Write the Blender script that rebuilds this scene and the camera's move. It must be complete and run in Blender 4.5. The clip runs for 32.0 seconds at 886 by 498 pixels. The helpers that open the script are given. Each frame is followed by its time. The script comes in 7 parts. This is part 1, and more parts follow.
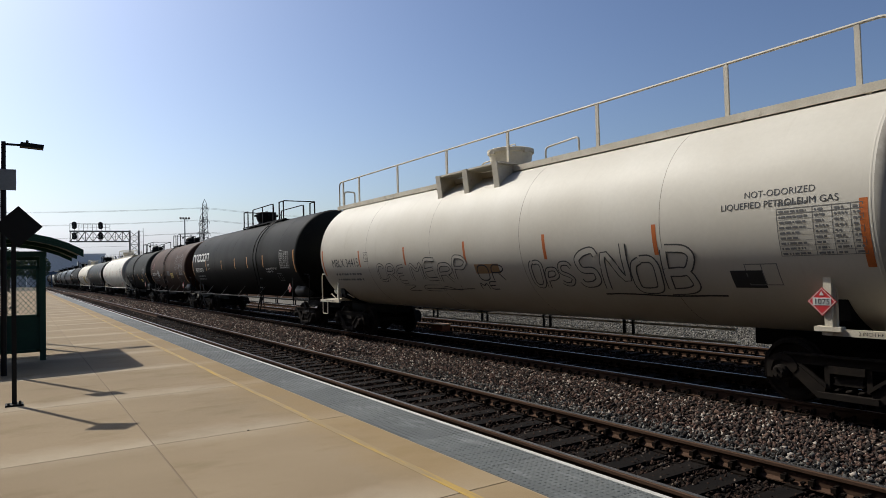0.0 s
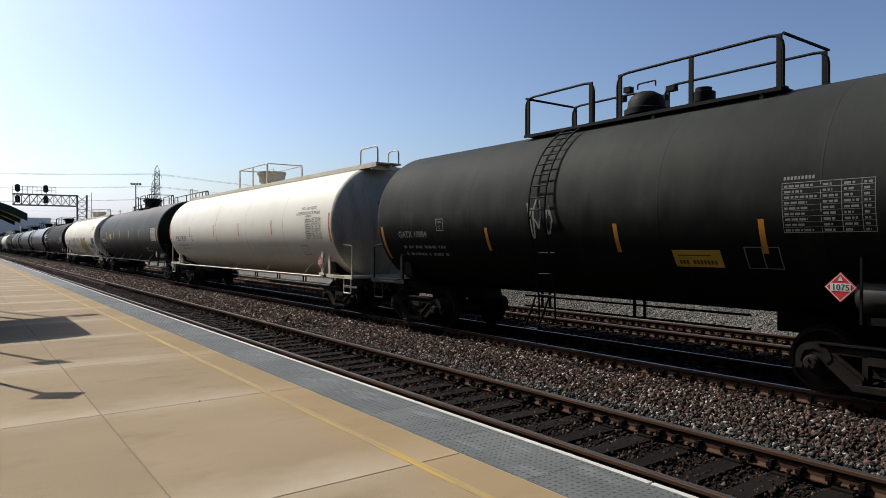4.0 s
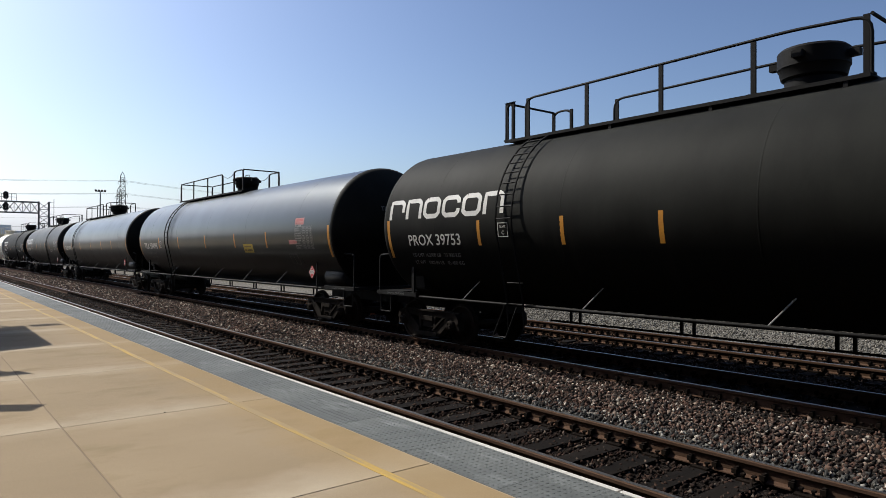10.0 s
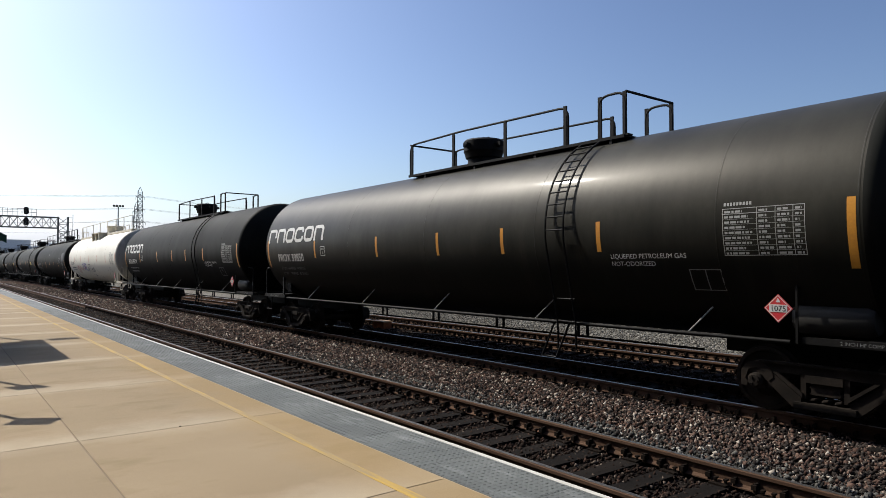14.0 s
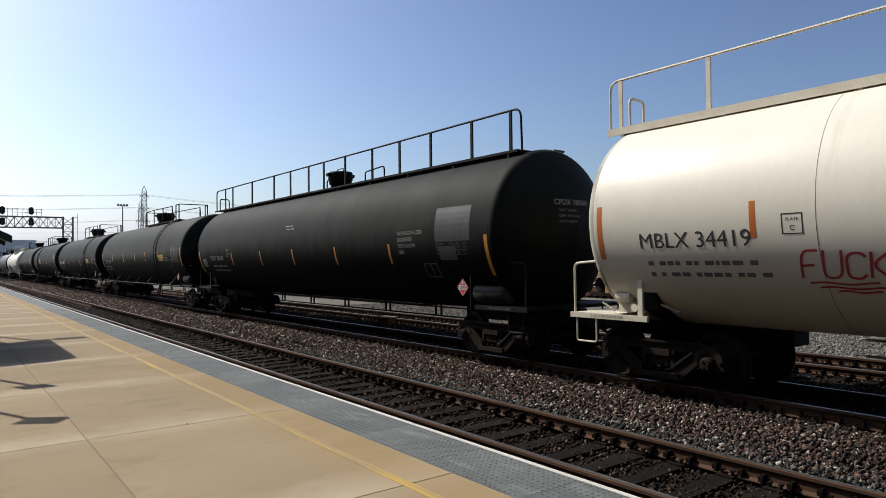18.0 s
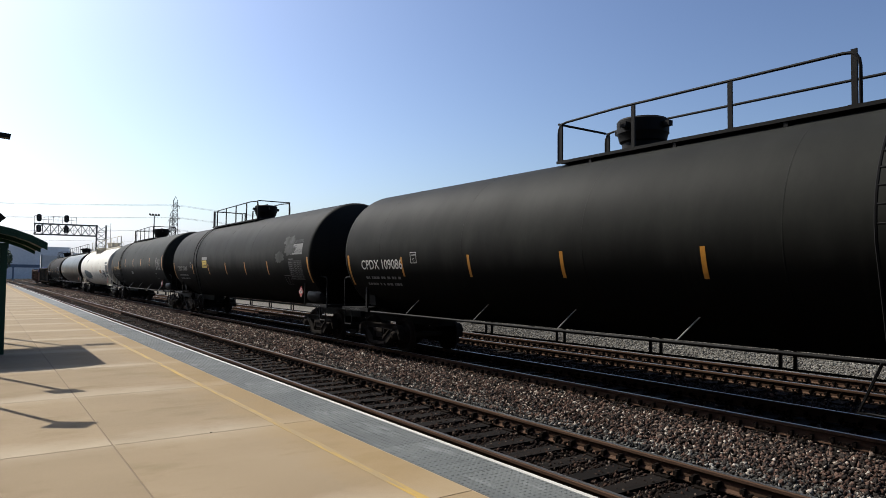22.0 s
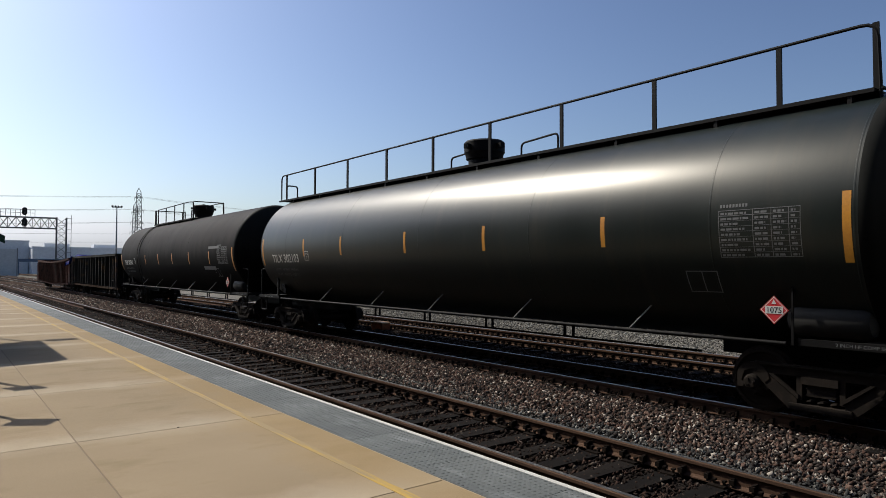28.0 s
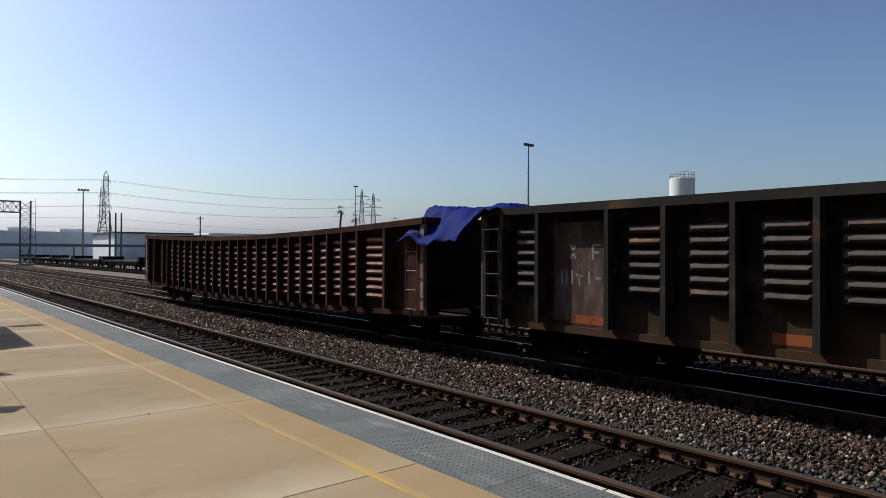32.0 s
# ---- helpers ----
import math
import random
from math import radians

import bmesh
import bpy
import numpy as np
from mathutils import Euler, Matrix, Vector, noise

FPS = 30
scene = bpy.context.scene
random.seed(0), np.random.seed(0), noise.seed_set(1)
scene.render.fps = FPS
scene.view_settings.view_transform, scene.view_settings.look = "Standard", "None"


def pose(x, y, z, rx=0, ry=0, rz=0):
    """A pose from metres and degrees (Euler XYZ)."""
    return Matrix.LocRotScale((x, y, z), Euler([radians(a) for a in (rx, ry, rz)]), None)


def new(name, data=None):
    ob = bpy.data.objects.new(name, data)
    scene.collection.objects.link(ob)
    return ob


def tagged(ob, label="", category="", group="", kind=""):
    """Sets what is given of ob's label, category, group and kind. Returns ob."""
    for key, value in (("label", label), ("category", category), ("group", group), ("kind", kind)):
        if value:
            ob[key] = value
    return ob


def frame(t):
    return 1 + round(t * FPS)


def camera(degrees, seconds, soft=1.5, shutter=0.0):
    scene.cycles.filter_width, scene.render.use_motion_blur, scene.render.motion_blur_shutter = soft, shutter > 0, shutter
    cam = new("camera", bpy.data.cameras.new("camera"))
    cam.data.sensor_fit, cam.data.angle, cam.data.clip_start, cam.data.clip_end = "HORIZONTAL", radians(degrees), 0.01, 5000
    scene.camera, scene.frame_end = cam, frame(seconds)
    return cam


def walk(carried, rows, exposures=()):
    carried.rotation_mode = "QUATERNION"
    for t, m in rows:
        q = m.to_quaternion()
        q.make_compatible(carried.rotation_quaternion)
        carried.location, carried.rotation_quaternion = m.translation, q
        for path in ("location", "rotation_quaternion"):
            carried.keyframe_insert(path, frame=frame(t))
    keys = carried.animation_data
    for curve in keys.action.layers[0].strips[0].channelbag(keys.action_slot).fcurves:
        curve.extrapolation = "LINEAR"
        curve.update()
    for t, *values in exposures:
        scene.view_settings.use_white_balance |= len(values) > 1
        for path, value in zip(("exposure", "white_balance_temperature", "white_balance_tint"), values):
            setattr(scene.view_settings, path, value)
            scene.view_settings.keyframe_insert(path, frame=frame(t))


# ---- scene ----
# Plan: platform surface z = 0, x across the tracks, +y ahead along the tracks.
EYE = (0.0, 0.0, 1.78)
RAIL_Z = -0.28            # rail tops
TIE_Z = -0.46             # tie tops
TRACKS = (5.80, 10.41, 14.27)
TRAIN_X = 10.41

cam = camera(68.0, 32.0, soft=0.55)
# seconds, yaw, pitch, roll of the camera, which is held by hand at one spot
TURNS = [(0.0,-32.79,1.85,-1.49), (0.5,-32.99,3.20,-2.24), (1.0,-35.18,3.32,-2.70), (1.5,-34.88,2.79,-2.79), (2.0,-35.88,2.53,-2.86), (2.5,-36.24,2.49,-3.01), (3.0,-35.57,0.98,-3.39), (3.5,-35.84,0.47,-0.76), (5.5,-37.10,-2.10,0.60), (6.0,-36.05,-1.18,-0.01), (6.5,-35.69,-0.69,0.21), (7.0,-35.79,-0.35,0.21), (7.5,-35.70,-0.55,-0.09), (8.0,-35.95,-0.51,0.31), (8.5,-36.01,-0.41,0.33), (9.0,-36.84,-0.14,-0.06), (9.5,-37.30,0.05,0.21), (10.0,-38.92,0.39,0.18), (10.5,-38.72,0.28,-0.00), (11.0,-37.78,0.04,-0.16), (11.5,-37.42,0.17,0.10), (12.0,-37.41,0.77,-0.35), (12.5,-37.40,1.24,-0.34), (13.0,-37.29,1.40,-0.20), (13.5,-37.49,1.47,-0.03), (14.0,-37.70,1.59,0.07), (14.5,-37.84,1.42,0.18), (15.0,-37.43,1.04,-0.14), (15.5,-37.61,1.21,-0.13), (17.5,-37.34,1.37,-0.64), (18.0,-37.35,1.17,-0.62), (18.5,-37.66,1.27,-0.74), (19.0,-37.71,1.23,-0.53), (19.5,-37.60,1.24,-0.58), (20.0,-37.85,1.75,-0.62), (20.5,-37.09,2.17,-0.47), (21.0,-37.64,1.37,0.59), (21.5,-35.25,2.11,0.72), (22.0,-35.15,2.46,0.56), (22.5,-35.77,2.58,0.47), (23.0,-36.84,2.21,0.74), (23.5,-37.48,3.25,-1.13), (24.0,-38.07,3.13,-1.83), (24.5,-39.20,3.27,-1.66), (25.0,-39.47,3.16,-1.36), (25.5,-39.73,1.62,0.41), (26.0,-38.19,1.53,0.23), (26.5,-37.76,1.20,0.55), (28.5,-37.80,1.86,0.06), (29.0,-37.69,1.94,0.14), (29.5,-37.62,1.39,-0.28), (30.0,-37.51,0.89,0.00), (30.5,-37.56,1.07,-0.11), (31.0,-37.76,1.22,0.31), (31.5,-38.48,0.63,0.28), (32.0,-40.08,0.40,0.22)]
walk(cam, [(t, pose(*EYE, 90 + p, 0, y) @ pose(0, 0, 0, 0, 0, r)) for t, y, p, r in TURNS], exposures=[(t, e + 0.04, 6350, 10) for t, e in ((0, -0.06), (2, 0.06), (5, 0.28), (7, 0.40), (9, 0.25), (12, 0.34), (15, 0.40), (17.5, 0.2), (18, 0.22), (19, 0.32), (21, 0.36), (22, 0.36), (23, 0.04), (24, 0.12), (26, 0.2), (29, 0.1), (30, 0.22), (31, 0.24), (31.5, 0.14), (32, 0.12))])

# ---- light ----
SUN_AT = Vector((-0.37, 0.93, 1.0)).normalized()
world = bpy.data.worlds.new("sky")
world.use_nodes = True
scene.world = world
wn = world.node_tree.nodes
wbg = wn["Background"]
wsky = wn.new("ShaderNodeTexSky")
wsky.sky_type = "NISHITA"
wsky.sun_disc = False
wsky.sun_elevation = math.asin(SUN_AT.z)
wsky.sun_rotation = math.atan2(SUN_AT.x, SUN_AT.y) % (2 * math.pi)
wsky.altitude, wsky.air_density, wsky.dust_density, wsky.ozone_density = 0, 1.05, 2.1, 4.2
# hazy air: the low sky stays white rather than yellow
wsep, wcom = wn.new("ShaderNodeSeparateColor"), wn.new("ShaderNodeCombineColor")
world.node_tree.links.new(wsky.outputs[0], wsep.inputs[0])
for chan, kind, ratio in ((0, "MINIMUM", 0.985), (2, "MAXIMUM", 1.03)):
    wmul, wlim = wn.new("ShaderNodeMath"), wn.new("ShaderNodeMath")
    wmul.operation, wlim.operation = "MULTIPLY", kind
    wmul.inputs[1].default_value = ratio
    world.node_tree.links.new(wsep.outputs[1], wmul.inputs[0])
    world.node_tree.links.new(wmul.outputs[0], wlim.inputs[0])
    world.node_tree.links.new(wsep.outputs[chan], wlim.inputs[1])
    world.node_tree.links.new(wlim.outputs[0], wcom.inputs[chan])
world.node_tree.links.new(wsep.outputs[1], wcom.inputs[1])
# strong forward glow towards the sun, deep blue away from it
wlow, wgam = wn.new("ShaderNodeVectorMath"), wn.new("ShaderNodeGamma")
wlow.operation = "SCALE"
wlow.inputs["Scale"].default_value = 0.22
wgam.inputs["Gamma"].default_value = 1.4
world.node_tree.links.new(wcom.outputs[0], wlow.inputs[0])
world.node_tree.links.new(wlow.outputs[0], wgam.inputs[0])
wgrey, whaze = wn.new("ShaderNodeRGBToBW"), wn.new("ShaderNodeMix")
whaze.data_type = "RGBA"
whaze.inputs[0].default_value = 0.24
world.node_tree.links.new(wgam.outputs[0], wgrey.inputs[0])
world.node_tree.links.new(wgam.outputs[0], whaze.inputs[6])
world.node_tree.links.new(wgrey.outputs[0], whaze.inputs[7])
world.node_tree.links.new(whaze.outputs[2], wbg.inputs[0])
wbg.inputs[1].default_value = 0.49
sun = new("sun", bpy.data.lights.new("sun", "SUN"))
sun.data.energy, sun.data.angle, sun.data.color = 4.6, radians(0.5), (1.0, 0.94, 0.84)
sun.matrix_world = SUN_AT.to_track_quat("Z", "Y").to_matrix().to_4x4()


# ---- materials ----
def surface(name, a, b, rough=0.7, scale=(2, 2, 2), metal=0.0, bump=0.0, fine=60.0, c=None, cscale=(6, 6, 6), cut=(0.55, 0.75), vary=0.0, spec=0.5, island=0.0, rough2=None, bump_d=0.01, pieces=(), bands=(), coat=None, tint=None, grain_by=0.2, dust=0.0, lit_dust=None):
    """Two tones mixed by coarse noise, a third tone in patches, fine grain and relief; real-world size by object space."""
    m = bpy.data.materials.new(name)
    m.use_nodes = True
    n, l = m.node_tree.nodes, m.node_tree.links.new
    bs = n["Principled BSDF"]
    bs.inputs["Metallic"].default_value, bs.inputs["Specular IOR Level"].default_value = metal, spec
    if tint:
        bs.inputs["Specular Tint"].default_value = (*tint, 1)
    if coat:
        bs.inputs["Coat Weight"].default_value, bs.inputs["Coat Roughness"].default_value = coat
    if dust:
        bs.inputs["Sheen Weight"].default_value, bs.inputs["Sheen Roughness"].default_value = dust, 0.5
    tc = n.new("ShaderNodeTexCoord")
    info = n.new("ShaderNodeObjectInfo")
    shift = n.new("ShaderNodeVectorMath")
    shift.operation = "MULTIPLY_ADD"
    l(info.outputs["Random"], shift.inputs[0])
    shift.inputs[1].default_value = (37, 91, 53)
    l(tc.outputs["Object"], shift.inputs[2])

    def noise_at(sc, detail, rough_=0.55):
        mp = n.new("ShaderNodeMapping")
        mp.inputs["Scale"].default_value = sc
        l(shift.outputs[0], mp.inputs[0])
        t = n.new("ShaderNodeTexNoise")
        t.inputs["Scale"].default_value, t.inputs["Detail"].default_value, t.inputs["Roughness"].default_value = 1.0, detail, rough_
        l(mp.outputs[0], t.inputs["Vector"])
        return t.outputs["Fac"]

    def ramp(src, lo, hi):
        r = n.new("ShaderNodeMapRange")
        r.inputs[1].default_value, r.inputs[2].default_value = lo, hi
        l(src, r.inputs[0])
        return r.outputs[0]

    def mix(f, x, y, mode="MIX"):
        k = n.new("ShaderNodeMix")
        k.data_type, k.blend_type = "RGBA", mode
        for v, i in ((f, 0), (x, 6), (y, 7)):
            if isinstance(v, (int, float)):
                k.inputs[i].default_value = v
            elif isinstance(v, tuple):
                k.inputs[i].default_value = (*v, 1)
            else:
                l(v, k.inputs[i])
        return k.outputs[2]

    big = noise_at(scale, 5)
    col = mix(ramp(big, 0.3, 0.7), a, b)
    if c:
        col = mix(ramp(noise_at(cscale, 6, 0.65), *cut), col, c)
    if pieces:                       # one tone for each loose piece
        r = n.new("ShaderNodeValToRGB")
        r.color_ramp.interpolation = "CONSTANT"
        while len(r.color_ramp.elements) < len(pieces):
            r.color_ramp.elements.new(0.5)
        for e, (p, tone) in zip(r.color_ramp.elements, pieces):
            e.position, e.color = p, (*tone, 1)
        l(n.new("ShaderNodeNewGeometry").outputs["Random Per Island"], r.inputs[0])
        col = mix(0.75, col, r.outputs[0])
    if bands:                        # worn or stained strips along one axis of the piece
        sep = n.new("ShaderNodeSeparateXYZ")
        l(tc.outputs["Object"], sep.inputs[0])
        wob = noise_at((1.6, 1.6, 1.6), 6, 0.6)
        for axis, lo, hi, amount, tone in bands:
            mv = n.new("ShaderNodeMath")
            mv.operation = "MULTIPLY_ADD"
            l(wob, mv.inputs[0])
            mv.inputs[1].default_value = (hi - lo) * 1.6
            l(sep.outputs[axis], mv.inputs[2])
            mk = n.new("ShaderNodeMapRange")
            mk.inputs[1].default_value, mk.inputs[2].default_value, mk.inputs[4].default_value = lo + (hi - lo) * 0.8, hi + (hi - lo) * 0.8, amount
            l(mv.outputs[0], mk.inputs[0])
            col = mix(mk.outputs[0], col, tone)
    if lit_dust:                         # settled dust, ragged and rain-streaked, that also paints the upper faces as lit
        lo, hi, amount, tone = lit_dust
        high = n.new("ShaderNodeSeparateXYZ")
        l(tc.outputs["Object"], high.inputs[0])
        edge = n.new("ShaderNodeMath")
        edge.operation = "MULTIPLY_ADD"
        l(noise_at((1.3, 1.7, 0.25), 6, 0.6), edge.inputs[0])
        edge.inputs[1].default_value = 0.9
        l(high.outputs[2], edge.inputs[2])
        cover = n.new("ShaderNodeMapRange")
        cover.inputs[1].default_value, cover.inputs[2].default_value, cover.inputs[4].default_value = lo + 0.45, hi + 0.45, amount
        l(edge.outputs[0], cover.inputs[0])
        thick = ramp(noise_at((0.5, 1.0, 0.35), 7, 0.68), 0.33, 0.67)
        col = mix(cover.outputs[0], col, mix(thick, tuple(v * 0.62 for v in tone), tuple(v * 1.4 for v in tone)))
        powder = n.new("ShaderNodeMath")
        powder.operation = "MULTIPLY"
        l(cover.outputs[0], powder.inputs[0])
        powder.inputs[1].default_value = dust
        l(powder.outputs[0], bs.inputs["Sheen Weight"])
    grain = noise_at((fine, fine, fine), 3)
    g = n.new("ShaderNodeMapRange")
    g.inputs[3].default_value, g.inputs[4].default_value = 1 - grain_by, 1 + grain_by
    l(grain, g.inputs[0])
    col = mix(1.0, col, g.outputs[0], "MULTIPLY")
    if vary or island:
        v = n.new("ShaderNodeMapRange")
        amount = vary or island
        v.inputs[3].default_value, v.inputs[4].default_value = 1 - amount, 1 + amount
        if island:
            l(n.new("ShaderNodeNewGeometry").outputs["Random Per Island"], v.inputs[0])
        else:
            l(info.outputs["Random"], v.inputs[0])
        col = mix(1.0, col, v.outputs[0], "MULTIPLY")
    l(col, bs.inputs["Base Color"])
    rr = n.new("ShaderNodeMapRange")
    rr.inputs[3].default_value, rr.inputs[4].default_value = rough, rough2 if rough2 else min(1, rough + 0.15)
    l(big, rr.inputs[0])
    l(rr.outputs[0], bs.inputs["Roughness"])
    if bump:
        bp = n.new("ShaderNodeBump")
        bp.inputs["Strength"].default_value, bp.inputs["Distance"].default_value = bump, bump_d
        l(grain, bp.inputs["Height"])
        l(bp.outputs[0], bs.inputs["Normal"])
    return m


def plain(name, col, rough=0.6, metal=0.0):
    return surface(name, col, tuple(v * 0.8 for v in col), rough, metal=metal, fine=25)


STREAK = (0.25, 3.0, 0.35)
